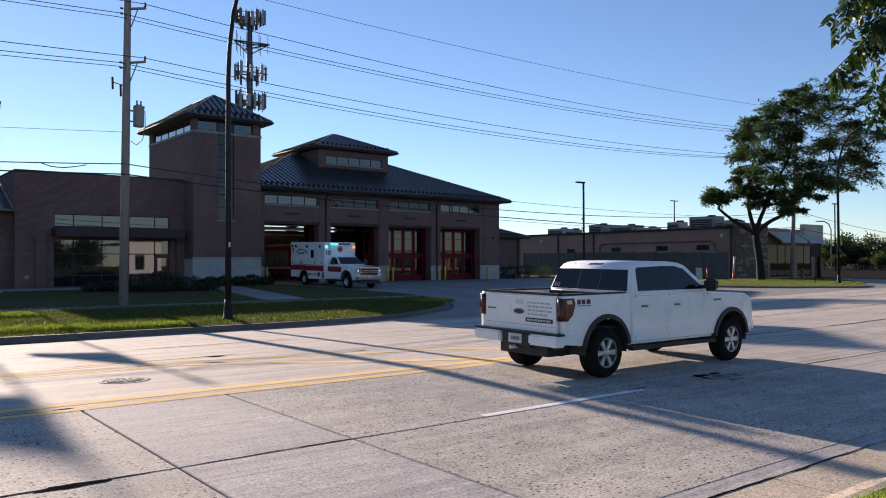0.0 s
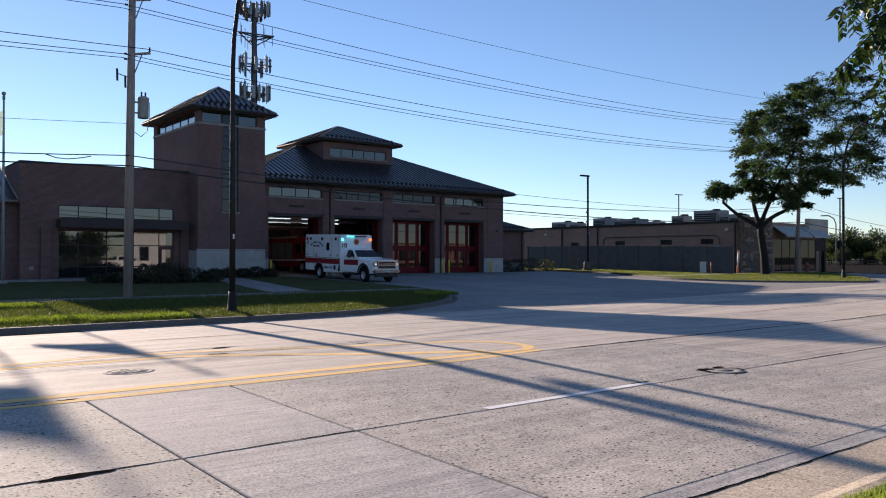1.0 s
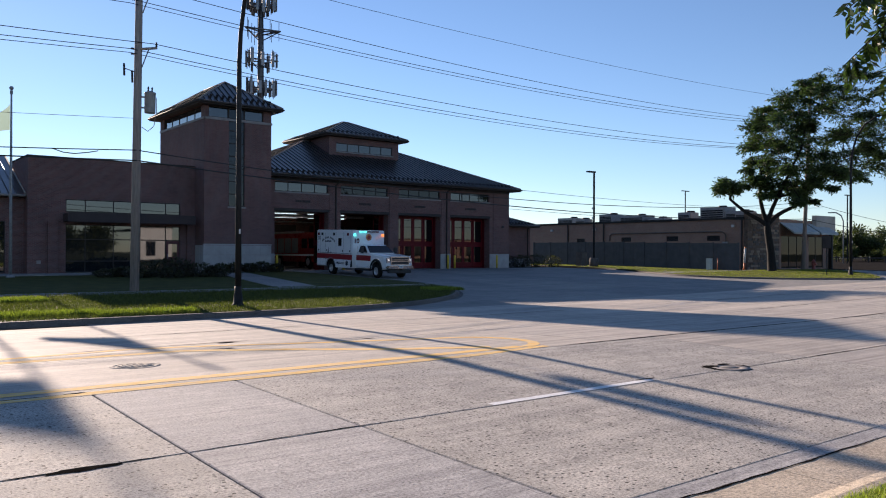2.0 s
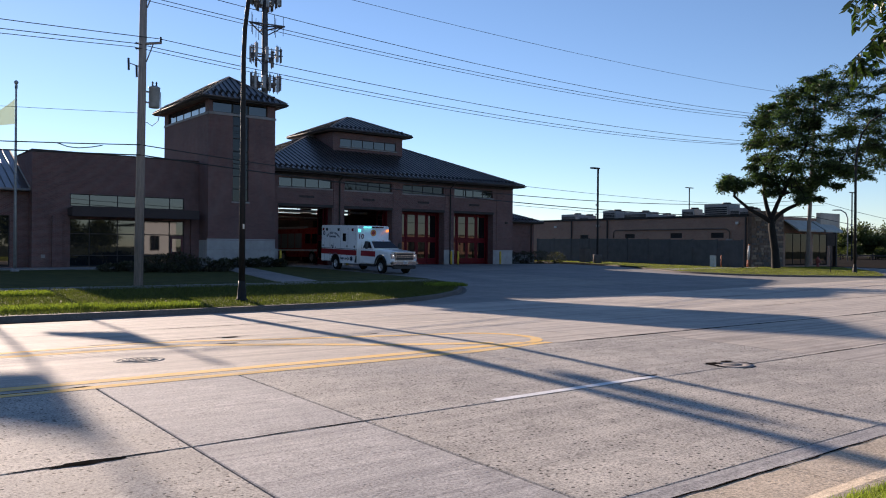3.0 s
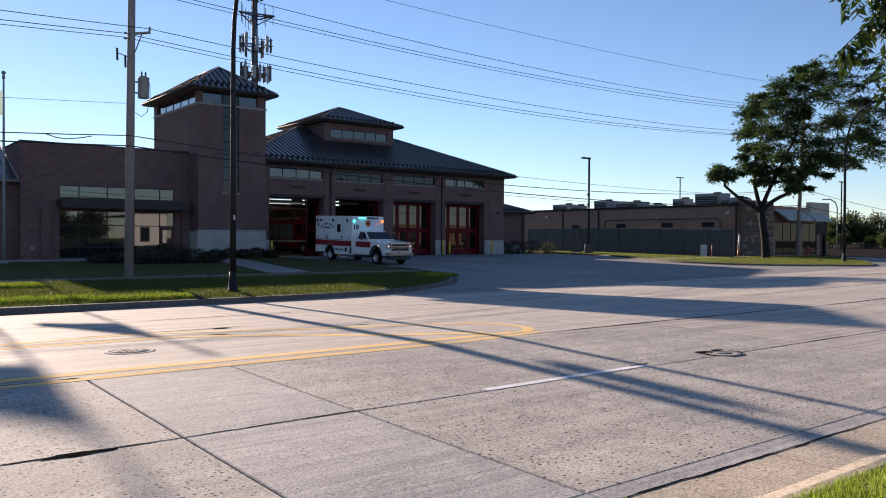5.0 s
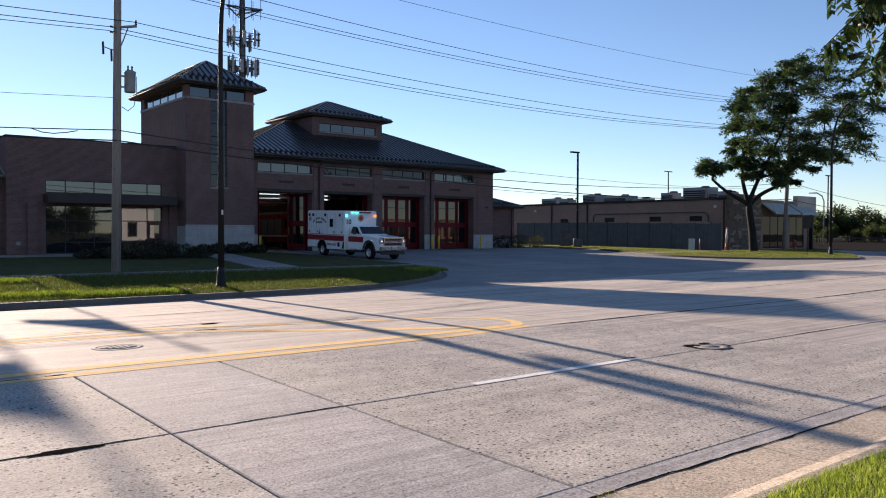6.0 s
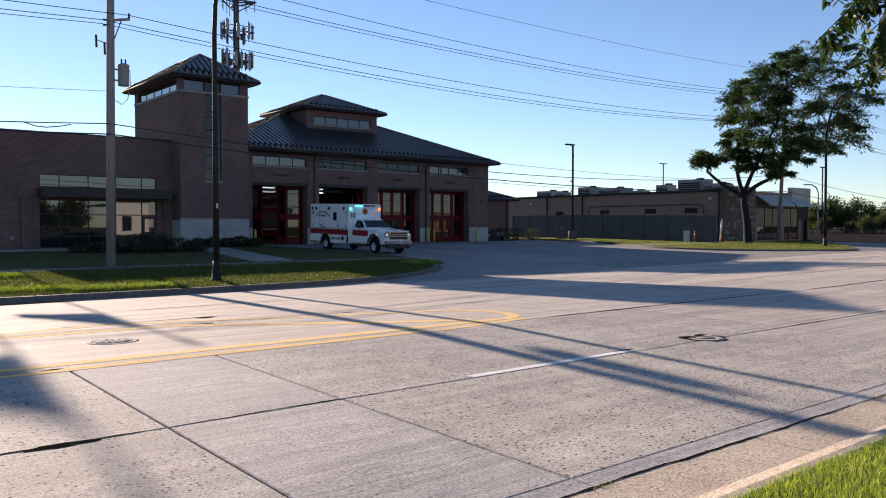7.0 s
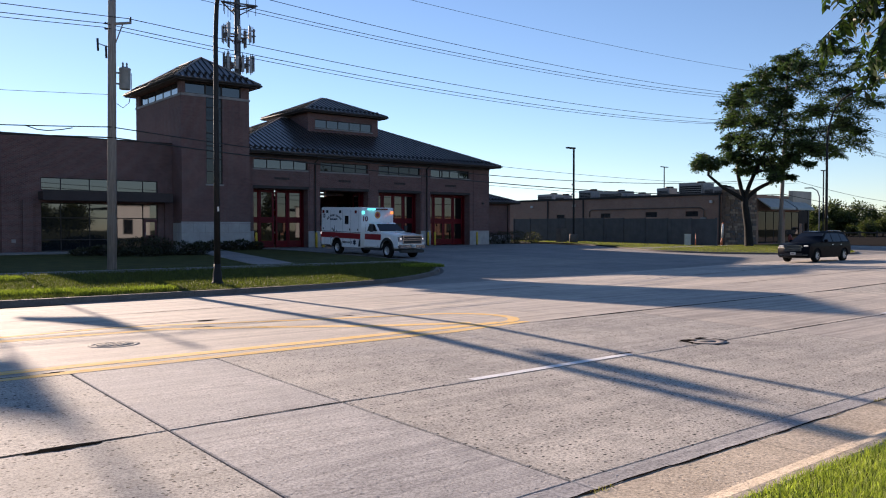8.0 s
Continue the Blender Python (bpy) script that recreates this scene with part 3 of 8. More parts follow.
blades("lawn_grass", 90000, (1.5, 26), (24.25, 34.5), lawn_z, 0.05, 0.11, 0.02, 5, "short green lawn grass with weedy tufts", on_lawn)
rnd = np.random.RandomState(11)
for k, (cx, cy, sx, sy) in enumerate(((5.2, 25.6, 1.6, 0.5), (8.0, 25.0, 1.5, 0.4), (5.6, 31.0, 0.8, 0.6), (23.6, 30.2, 0.9, 0.6))):
    blades("tall_weeds", 2500, (cx - sx, cx + sx), (cy - sy, cy + sy), lawn_z, 0.08, 0.20, 0.025, 20 + k, "taller yellow-green weeds in the lawn", material=leaf_mat("weed_blades", (0.10, 0.13, 0.02), (0.22, 0.26, 0.04), 0.6))


def walkway(name, corners, lift=0.03):
    bm = bmesh.new()
    top = [bm.verts.new((x, y, lawn_z(x, y) + lift)) for x, y in corners]
    low = [bm.verts.new((x, y, lawn_z(x, y) - 0.1)) for x, y in corners]
    k = len(corners)
    bm.faces.new(top)
    for i in range(k):
        bm.faces.new((low[i], low[(i + 1) % k], top[(i + 1) % k], top[i]))
    bmesh.ops.recalc_face_normals(bm, faces=bm.faces[:])
    return part(name, bm, DRIVE, pw)


pw = tagged(new("pavement"), "pale concrete walks crossing the station lawn", "pavement", kind="structure")
for i in range(24):
    x = -8 + 1.42 * i
    walkway("walk_slab", [(x, 32.9), (x + 1.40, 32.9), (x + 1.40, 34.4), (x, 34.4)])
for i in range(9):
    y = 34.42 + 1.55 * i
    w0, w1 = 17.1 + 0.29 * i, 17.1 + 0.29 * (i + 1)
    walkway("walk_slab", [(w0, y), (w0 + 2.1, y), (w1 + 2.1, y + 1.53), (w1, y + 1.53)])
for i in range(11):
    x = -2 + 2.0 * i
    walkway("walk_slab", [(x, 48.4), (x + 1.98, 48.4), (x + 1.98, 50.6), (x, 50.6)], 0.04)


# ---- the fire station ----
def wall_y(bm, x0, x1, z0, z1, y0, y1, holes=(), mi=0):
    """A wall that faces along y, with openings (x0, x1, z0, z1) right through it."""
    xs = sorted({x0, x1, *[h[0] for h in holes], *[h[1] for h in holes]})
    for a, b in zip(xs, xs[1:]):
        cut = sorted([(h[2], h[3]) for h in holes if h[0] < (a + b) / 2 < h[1]])
        z = z0
        for c, d in cut + [(z1, z1)]:
            if c > z + 1e-4:
                box(bm, a, b, y0, y1, z, c, mi=mi)
            z = max(z, d)
    bmesh.ops.remove_doubles(bm, verts=bm.verts[:], dist=0.0002)


def wall_x(bm, y0, y1, z0, z1, x0, x1, holes=(), mi=0):
    ys = sorted({y0, y1, *[h[0] for h in holes], *[h[1] for h in holes]})
    for a, b in zip(ys, ys[1:]):
        cut = sorted([(h[2], h[3]) for h in holes if h[0] < (a + b) / 2 < h[1]])
        z = z0
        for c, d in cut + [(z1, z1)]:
            if c > z + 1e-4:
                box(bm, x0, x1, a, b, z, c, mi=mi)
            z = max(z, d)
    bmesh.ops.remove_doubles(bm, verts=bm.verts[:], dist=0.0002)


def window(parent, x0, x1, z0, z1, y, panes, facing="y", depth=0.07, sill=True, frame_mat=None, glass=None, cuts=None):
    """A framed band of panes; y is its outer plane (or x, for one that faces -x)."""
    fm, gm = frame_mat or TRIM, glass or GLASS
    w = new("window")
    w.parent = parent
    f = 0.05

    def bx(a, b, c, d, e, g):
        return box1(a, b, c, d, e, g) if facing == "y" else box1(c, d, a, b, e, g)
    bm = bmesh.new()
    for args in ((x0, x1, y, y + depth, z0, z0 + f), (x0, x1, y, y + depth, z1 - f, z1)):
        box(bm, *args) if facing == "y" else box(bm, args[2], args[3], args[0], args[1], args[4], args[5])
    cuts = cuts or [x0 + (x1 - x0) * i / panes for i in range(panes + 1)]
    panes = len(cuts) - 1
    for i, c in enumerate(cuts):
        a, b = (c, c + f) if i == 0 else (c - f, c) if i == panes else (c - f / 2, c + f / 2)
        box(bm, a, b, y, y + depth, z0 + f, z1 - f) if facing == "y" else box(bm, y, y + depth, a, b, z0 + f, z1 - f)
    part("frame", bm, fm, w)
    for a, b in zip(cuts, cuts[1:]):
        part("pane", bx(a + f / 2, b - f / 2, y + 0.03, y + 0.045, z0 + f, z1 - f), gm, w)
    if sill:
        part("sill", bx(x0 - 0.06, x1 + 0.06, y - 0.16, y + 0.02, z0 - 0.10, z0 - 0.002), PALE_EDGE, w)
    return w


station = thing("fire_station", "dark brick fire station with tower and metal hip roofs", "building")
FY, FZ = 52.0, 0.30
BAYS = [(25.52, 29.90), (30.93, 35.25), (36.22, 40.42), (41.47, 45.80)]
HEAD = 4.76
holes = [(a, b, FZ, HEAD) for a, b in BAYS] + [(a + 0.03, b - 0.03, 6.16, 6.84) for a, b in BAYS]
bm = bmesh.new()
wall_y(bm, 24.75, 48.06, FZ, 7.15, FY, FY + 0.45, holes)
part("front_wall", bm, BRICK, station)
bm = bmesh.new()
wall_x(bm, FY + 0.45, 67.3, FZ, 7.15, 47.61, 48.06)
part("side_wall", bm, BRICK, station)
bm = bmesh.new()
rear = [(a + 0.2, b - 0.2, FZ, 4.3) for a, b in BAYS] + [(a, b, 4.95, 5.45) for a, b in BAYS[1:3]]
wall_y(bm, 24.75, 47.61, FZ, 7.15, 66.9, 67.3, rear)
part("rear_wall", bm, BRICK, station)
CLEAR = mat("clear_bay_glass", (0.9, 0.95, 0.95), 0.0)
CLEAR.node_tree.nodes["Principled BSDF"].inputs["Transmission Weight"].default_value = 1.0
for a, b in BAYS:
    if 30 < a < 40:
        g = part("rear_pane", box1(a, b, 67.05, 67.06, 4.95, 5.45), CLEAR, station)
        g.visible_shadow = False
    bm = bmesh.new()
    for k in range(5):
        box(bm, a + 0.15, b - 0.15, 67.0, 67.08, 0.49 + 0.763 * k, 0.49 + 0.763 * k + 0.763, 0.01)
    part("rear_door", bm, TRIM, station)
bm = bmesh.new()
wall_x(bm, FY + 0.45, 66.9, FZ, 7.1, 24.75, 25.1)
part("partition", bm, INTERIOR, station)
part("bay_floor", box1(25.1, 47.61, FY + 0.02, 66.9, 0.30, 0.485), surface("sealed_floor", (0.08, 0.08, 0.078), (0.13, 0.13, 0.125), 1, 0.35, world_space=True), station)
part("bay_ceiling", box1(25.1, 47.61, FY + 0.45, 66.9, 7.0, 7.12), INTERIOR, station)
# stone bases of the piers
for a, b in ((24.75, 25.52), (29.90, 30.93), (35.25, 36.22), (40.42, 41.47), (45.80, 48.06)):
    part("stone_base", box1(a - 0.0, b + 0.0, FY - 0.05, FY - 0.002, FZ, 1.62, 0.012), STONE, station)
    part("stone_cap", box1(a, b, FY - 0.075, FY - 0.002, 1.622, 1.70, 0.01), STONE, station)
# proud piers and string courses
for a, b in ((29.98, 30.86), (35.33, 36.15), (40.5, 41.4), (46.2, 48.06)):
    part("pier", box1(a, b, FY - 0.04, FY - 0.001, 1.702, 7.0), BRICK, station)
for a, b in BAYS:
    window(station, a + 0.03, b - 0.03, 6.16, 6.84, FY + 0.12, 4, glass=GLASS if a < 26 or a > 41 else BAY_GLASS)
    part("lintel", box1(a - 0.05, b + 0.05, FY - 0.03, FY - 0.002, HEAD, HEAD + 0.20), TRIM, station)
    bm = bmesh.new()
    rnd = random.Random(int(a))
    x = (a + b) / 2 - 0.55
    while x < (a + b) / 2 + 0.5:
        w = rnd.uniform(0.07, 0.14)
        box(bm, x, x + w, FY - 0.035, FY - 0.005, 5.42, 5.58)
        x += w + 0.04
    part("bay_lettering", bm, TRIM, station)
# rain pipes
for x in (30.45, 41.0):
    part("downspout", tube1([(x, 51.3, 7.15), (x, 51.55, 6.95), (x, FY - 0.12, 6.8), (x, FY - 0.12, 0.55), (x, FY - 0.25, 0.5)], 0.055, 10), TRIM, station)


def hip_roof(name, x0, x1, y0, y1, z, pitch, ridge_axis, rib, parent, ribs_on=("front", "left", "right"), thick=0.16, gutter=True):
    """A hip roof with standing ribs, a fascia and a soffit."""
    r = new(name)
    r.parent = parent
    hx, hy = (x1 - x0) / 2, (y1 - y0) / 2
    run = min(hx, hy)
    zt = z + pitch * run
    ra, rb = (Vector((x0 + run, (y0 + y1) / 2, zt)), Vector((x1 - run, (y0 + y1) / 2, zt))) if ridge_axis == "x" else (Vector(((x0 + x1) / 2, y0 + run, zt)), Vector(((x0 + x1) / 2, y1 - run, zt)))
    c = [Vector((x0, y0, z)), Vector((x1, y0, z)), Vector((x1, y1, z)), Vector((x0, y1, z))]
    bm = bmesh.new()
    V = [bm.verts.new(p) for p in c] + [bm.verts.new(ra), bm.verts.new(rb)]
    if ridge_axis == "x":
        faces = {"front": (0, 1, 5, 4), "right": (1, 2, 5), "back": (2, 3, 4, 5), "left": (3, 0, 4)}
    else:
        faces = {"front": (0, 1, 4), "right": (1, 2, 5, 4), "back": (2, 3, 5), "left": (3, 0, 4, 5)}
    for f in faces.values():
        bm.faces.new([V[i] for i in f])
    part("roof_sheet", bm, ROOF, r)
    bm = bmesh.new()
    for i in range(4):
        a, b = c[i], c[(i + 1) % 4]
        d = (b - a).normalized()
        nrm = Vector((d.y, -d.x, 0))
        m0 = bm.verts.new
        q = [m0(a + Vector((0, 0, -0.004))), m0(b + Vector((0, 0, -0.004))), m0(b + Vector((0, 0, -thick - 0.05))), m0(a + Vector((0, 0, -thick - 0.05)))]
        bm.faces.new(q)
    part("fascia", bm, TRIM, r)
    bm = bmesh.new()
    bm.faces.new([bm.verts.new(p + Vector((0, 0, -thick))) for p in c])
    part("soffit", bm, SOFFIT, r)
    # gutter along the eaves
    bm = bmesh.new()
    for i in range(4):
        a, b = c[i], c[(i + 1) % 4]
        d = (b - a).normalized()
        nrm = Vector((d.y, -d.x, 0)) * 0.07
        tube(bm, [a + nrm + Vector((0, 0, -0.08)), b + nrm + Vector((0, 0, -0.08))], 0.065, 8)
    if gutter:
        part("gutter", bm, TRIM, r)
    else:
        bm.free()
    # pale caps on the hips
    bm = bmesh.new()
    hips = [(c[0], ra), (c[1], rb if ridge_axis == "x" else ra), (c[2], rb), (c[3], ra if ridge_axis == "x" else rb), (ra, rb)]
    for a, b in hips:
        tube(bm, [a + Vector((0, 0, 0.02)), b + Vector((0, 0, 0.02))], 0.06, 6)
    part("hip_cap", bm, PALE_EDGE, r)
    # ribs and the snow guards above the eaves
    bm, sg = bmesh.new(), bmesh.new()

    def face_ribs(origin, along, length, inward, limit):
        k = int(length / rib)
        for i in range(1, k):
            s = i * rib
            top = limit(s)
            if top < 0.3:
                continue
            p0 = origin + along * s
            p1 = p0 + inward * top
            up = Vector((0, 0, 1))
            nr = along.cross(inward).normalized()
            nr = nr if nr.z > 0 else -nr
            w = along * 0.018
            vs = [bm.verts.new(q) for q in (p0 - w, p0 + w, p1 + w, p1 - w, p0 - w + nr * 0.05, p0 + w + nr * 0.05, p1 + w + nr * 0.05, p1 - w + nr * 0.05)]
            for f in ((4, 5, 6, 7), (0, 1, 5, 4), (1, 2, 6, 5), (3, 0, 4, 7)):
                bm.faces.new([vs[j] for j in f])
            if top > 0.8:
                for e in (0.32, 0.62):
                    g = p0 + along * (rib * (0.5 if e > 0.5 else 0.0)) + inward * e
                    gv = [sg.verts.new(g + along * dx + inward * dy + nr * dz) for dz in (0.0, 0.13) for dx, dy in ((-0.08, 0), (0.08, 0), (0.08, 0.05), (-0.08, 0.05))]
                    for f in ((0, 1, 5, 4), (1, 2, 6, 5), (2, 3, 7, 6), (3, 0, 4, 7), (4, 5, 6, 7)):
                        sg.faces.new([gv[j] for j in f])
    sx, sy = x1 - x0, y1 - y0
    inw = {"front": Vector((0, 1, pitch)), "left": Vector((1, 0, pitch)), "right": Vector((-1, 0, pitch))}
    if "front" in ribs_on:
        face_ribs(c[0], Vector((1, 0, 0)), sx, inw["front"], lambda s: min(s, sx - s, run))
    if "left" in ribs_on:
        face_ribs(c[0], Vector((0, 1, 0)), sy, inw["left"], lambda s: min(s, sy - s, run))
    if "right" in ribs_on:
        face_ribs(c[1], Vector((0, 1, 0)), sy, inw["right"], lambda s: min(s, sy - s, run))
    tagged(part("seam_ribbing", bm, RIB, r), kind="stuff")
    tagged(part("snow_guard", sg, RIB, r), kind="stuff")
    return r


hip_roof("main_roof", 23.2, 48.62, 51.03, 68.3, 7.36, 0.43, "x", 0.42, station, gutter=False)
part("gutter", tube1([(24.8, 50.96, 7.28), (48.68, 50.96, 7.28), (48.68, 68.3, 7.28)], 0.065, 8), TRIM, station)
part("eave_beam", box1(24.75, 48.06, FY - 0.08, FY - 0.004, 6.98, 7.19), TRIM, station)

# the lantern on the main roof
bm = bmesh.new()
wall_y(bm, 32.5, 39.3, 9.3, 11.2, 56.5, 56.75, [(33.15, 38.65, 10.03, 10.72)])
wall_y(bm, 32.5, 39.3, 9.3, 11.2, 62.6, 62.85)
wall_x(bm, 56.75, 62.6, 9.3, 11.2, 32.5, 32.75)
wall_x(bm, 56.75, 62.6, 9.3, 11.2, 39.05, 39.3)
part("lantern_wall", bm, BRICK, station)
part("lantern_core", box1(32.9, 38.9, 56.85, 62.5, 9.4, 11.0), INTERIOR, station)
window(station, 33.15, 38.65, 10.03, 10.72, 56.55, 5)
hip_roof("lantern_roof", 31.9, 39.9, 55.9, 63.4, 11.42, 0.43, "x", 0.42, station, ("front", "left"))

# the tower
TX0, TX1, TY0, TY1 = 19.98, 24.75, 51.0, 59.6
bm = bmesh.new()
wall_y(bm, TX0, TX1, FZ, 11.55, TY0, TY0 + 0.4, [(20.26, 24.15, 10.74, 11.48), (21.66, 22.80, 4.85, 10.74)])
wall_x(bm, TY0 + 0.4, TY1 - 0.4, FZ, 11.55, TX0, TX0 + 0.4, [(51.6, 58.9, 10.74, 11.48)])
wall_x(bm, TY0 + 0.4, TY1 - 0.4, FZ, 11.55, TX1 - 0.4, TX1, [(51.6, 58.9, 10.74, 11.48)])
wall_y(bm, TX0, TX1, FZ, 11.55, TY1 - 0.4, TY1, [(20.6, 24.15, 10.74, 11.48)])
part("tower_wall", bm, BRICK, station)
part("tower_floor", box1(TX0 + 0.4, TX1 - 0.4, TY0 + 0.4, TY1 - 0.4, 4.2, 4.35), INTERIOR, station)
window(station, 20.26, 21.66, 10.74, 11.48, TY0 + 0.1, 1)
window(station, 22.80, 24.15, 10.74, 11.48, TY0 + 0.1, 1)
w = window(station, 21.66, 22.80, 4.85, 11.48, TY0 + 0.08, 1, glass=BAY_GLASS)
for z in (5.7, 6.55, 7.4, 8.25, 9.1, 9.95, 10.75):
    part("glazing_bar", box1(21.71, 22.75, TY0 + 0.07, TY0 + 0.11, z - 0.03, z + 0.03), TRIM, w)
THIN = mat("clear_tower_glass", (0.80, 0.86, 0.90), 0.0)
THIN.node_tree.nodes["Principled BSDF"].inputs["Transmission Weight"].default_value = 1.0
THIN.node_tree.nodes["Principled BSDF"].inputs["IOR"].default_value = 1.2
for x in (TX0 + 0.1, TX1 - 0.17):
    window(station, 51.6, 58.9, 10.74, 11.48, x, 5, facing="x", sill=False, glass=GLASS_COAT)
window(station, 20.6, 24.15, 10.74, 11.48, TY1 - 0.17, 3, sill=False, glass=THIN)
for args in ((TX0 - 0.05, TX1 + 0.05, TY0 - 0.05, TY0 - 0.002, 10.58, 10.72), (TX0 - 0.05, TX0 - 0.002, TY0 - 0.05, TY1, 10.58, 10.72), (TX0 - 0.04, TX1 + 0.04, TY0 - 0.05, TY0 - 0.002, 11.48, 11.56)):
    part("band_course", box1(*args), PALE_EDGE if args[4] < 11 else TRIM, station)
# coursed stone at the foot of the tower
for j in range(3):
    z0 = FZ + 0.02 + j * 0.645
    xs = [TX0 - 0.06] + [TX0 - 0.06 + 0.81 * (i + 0.5 * (j % 2)) for i in range(1, 6)] + [TX1 + 0.02]
    xs = [x for x in xs if x <= TX1 + 0.02]
    for a, b in zip(xs, xs[1:]):
        part("stone_block", box1(a, b - 0.006, TY0 - 0.06, TY0 - 0.002, z0, z0 + 0.638, 0.008), STONE, station)
    for i in range(3):
        part("stone_block", box1(TX0 - 0.06, TX0 - 0.002, TY0 + 0.0 + 0.6 * i, TY0 + 0.594 + 0.6 * i, z0, z0 + 0.638, 0.008), STONE, station)
part("stone_cap", box1(TX0 - 0.09, TX1 + 0.03, TY0 - 0.09, TY0 - 0.002, 2.262, 2.34, 0.01), STONE, station)
hip_roof("tower_roof", 19.36, 25.34, 50.4, 60.2, 11.70, 0.655, "y", 0.42, station, ("front", "left"))

# the flat-roofed wing with its entrance
WY, WX0 = 52.67, 9.82
bm = bmesh.new()
wall_y(bm, WX0, TX0, FZ, 7.50, WY, WY + 0.4, [(11.94, 19.0, 4.22, 5.0), (11.94, 19.0, FZ, 3.46)])
wall_x(bm, WY + 0.4, 66, FZ, 7.50, WX0, WX0 + 0.4)
part("wing_wall", bm, BRICK, station)
part("wing_roof", box1(WX0 + 0.4, TX0, WY + 0.4, 66, 6.9, 7.0), TRIM, station)
part("wing_room", box1(WX0 + 0.5, TX0 - 0.1, 60.0, 60.2, 0.3, 6.8), INTERIOR, station)
part("wing_floor", box1(WX0 + 0.4, TX0, WY + 0.02, 60.0, 0.3, 0.5), INTERIOR, station)
for args in ((WX0 - 0.05, TX0 - 0.002, WY - 0.05, WY + 0.45, 7.502, 7.57), (WX0 - 0.05, WX0 + 0.45, WY + 0.452, 66, 7.502, 7.57)):
    part("coping", box1(*args, 0.01), TRIM, station)
WING_CUTS = [11.94, 13.08, 14.76, 16.42, 18.06, 19.0]
window(station, 11.94, 19.0, 4.22, 5.0, WY + 0.08, 5, sill=False, cuts=WING_CUTS)
w = window(station, 11.94, 19.0, 0.5, 3.46, WY + 0.1, 5, sill=False, cuts=WING_CUTS)
for z in (2.55, 1.2):
    part("glazing_bar", box1(11.99, 18.95 if z > 2 else 18.04, WY + 0.09, WY + 0.13, z - 0.03, z + 0.03), TRIM, w)
ENTRY_RED = surface("maroon_entry_door", (0.07, 0.008, 0.012), (0.10, 0.012, 0.016), 2, 0.45, fine=25, relief=0.03)
d = new("entry_door")
d.parent = station
bm = bmesh.new()
for a, b, e, f in ((18.10, 18.24, 0.52, 2.51), (18.82, 18.96, 0.52, 2.51), (18.24, 18.82, 0.52, 1.45), (18.24, 18.82, 2.30, 2.51)):
    box(bm, a, b, WY + 0.075, WY + 0.115, e, f, 0.004)
part("door_rails", bm, ENTRY_RED, d)
part("pane", box1(18.24, 18.82, WY + 0.09, WY + 0.10, 1.45, 2.30), GLASS, d)
part("handle", tube1([(18.18, WY + 0.03, 1.35), (18.18, WY + 0.03, 1.65)], 0.015, 8), STEEL, d)
part("canopy", box1(11.78, 19.5, 51.35, WY - 0.004, 3.62, 4.12, 0.02), CANOPY, station)
part("canopy_edge", box1(11.76, 19.52, 51.30, 51.348, 3.58, 4.16), CANOPY, station)
for x in (10.9, 19.4):
    part("wall_pier", box1(x, x + 0.55, WY - 0.25, WY - 0.002, FZ, 3.6), BRICK, station)
part("service_plate", box1(10.32, 10.55, WY - 0.03, WY - 0.002, 1.05, 1.25), PALE_EDGE, station)

# the lower wing with a pitched metal roof
bm = bmesh.new()
wall_y(bm, -14, WX0 - 0.002, FZ, 5.05, 53.6, 54.0, [(3.0, 8.8, 0.5, 3.6)])
part("low_wing_wall", bm, BRICK, station)
window(station, 3.0, 8.8, 0.5, 3.6, 53.7, 4, sill=False)
bm = bmesh.new()
prism(bm, [(52.95, 5.05), (52.95, 5.2), (60.0, 8.2), (67.0, 5.2), (67.0, 5.05)], 0, -14, WX0 - 0.004)
part("low_wing_roof", bm, ROOF, station)
bm = bmesh.new()
for i in range(56):
    x = -13.8 + 0.42 * i
    tube(bm, [(x, 52.96, 5.23), (x, 60.0, 8.23)], 0.025, 4)
tagged(part("seam_ribbing", bm, ROOF, station), kind="stuff")
part("rake_edge", tube1([(WX0 - 0.05, 52.95, 5.25), (WX0 - 0.05, 59.6, 8.05)], 0.05, 6), PALE_EDGE, station)
part("low_gutter", tube1([(-14, 52.88, 5.12), (WX0 - 0.05, 52.88, 5.12)], 0.07, 8), PALE_EDGE, station)

# the small brick annex at the far end
bm = bmesh.new()
wall_y(bm, 48.07, 54.6, FZ, 4.25, 56.0, 56.3)
wall_x(bm, 56.3, 63, FZ, 4.25, 54.3, 54.6)
part("annex_wall", bm, BRICK, station)
hip_roof("annex_roof", 47.0, 55.3, 55.4, 64, 4.45, 0.36, "y", 0.42, station, ("front",))
part("downspout", tube1([(54.2, 55.7, 4.3), (54.2, 55.93, 4.1), (54.2, 55.93, 0.55)], 0.05, 8), TRIM, station)
part("wall_lamp", box1(47.15, 47.4, FY - 0.16, FY - 0.045, 4.0, 4.16, 0.02), TRIM, station)
part("stone_base", box1(48.07, 54.62, 55.95, 55.998, FZ, 1.3, 0.01), STONE, station)


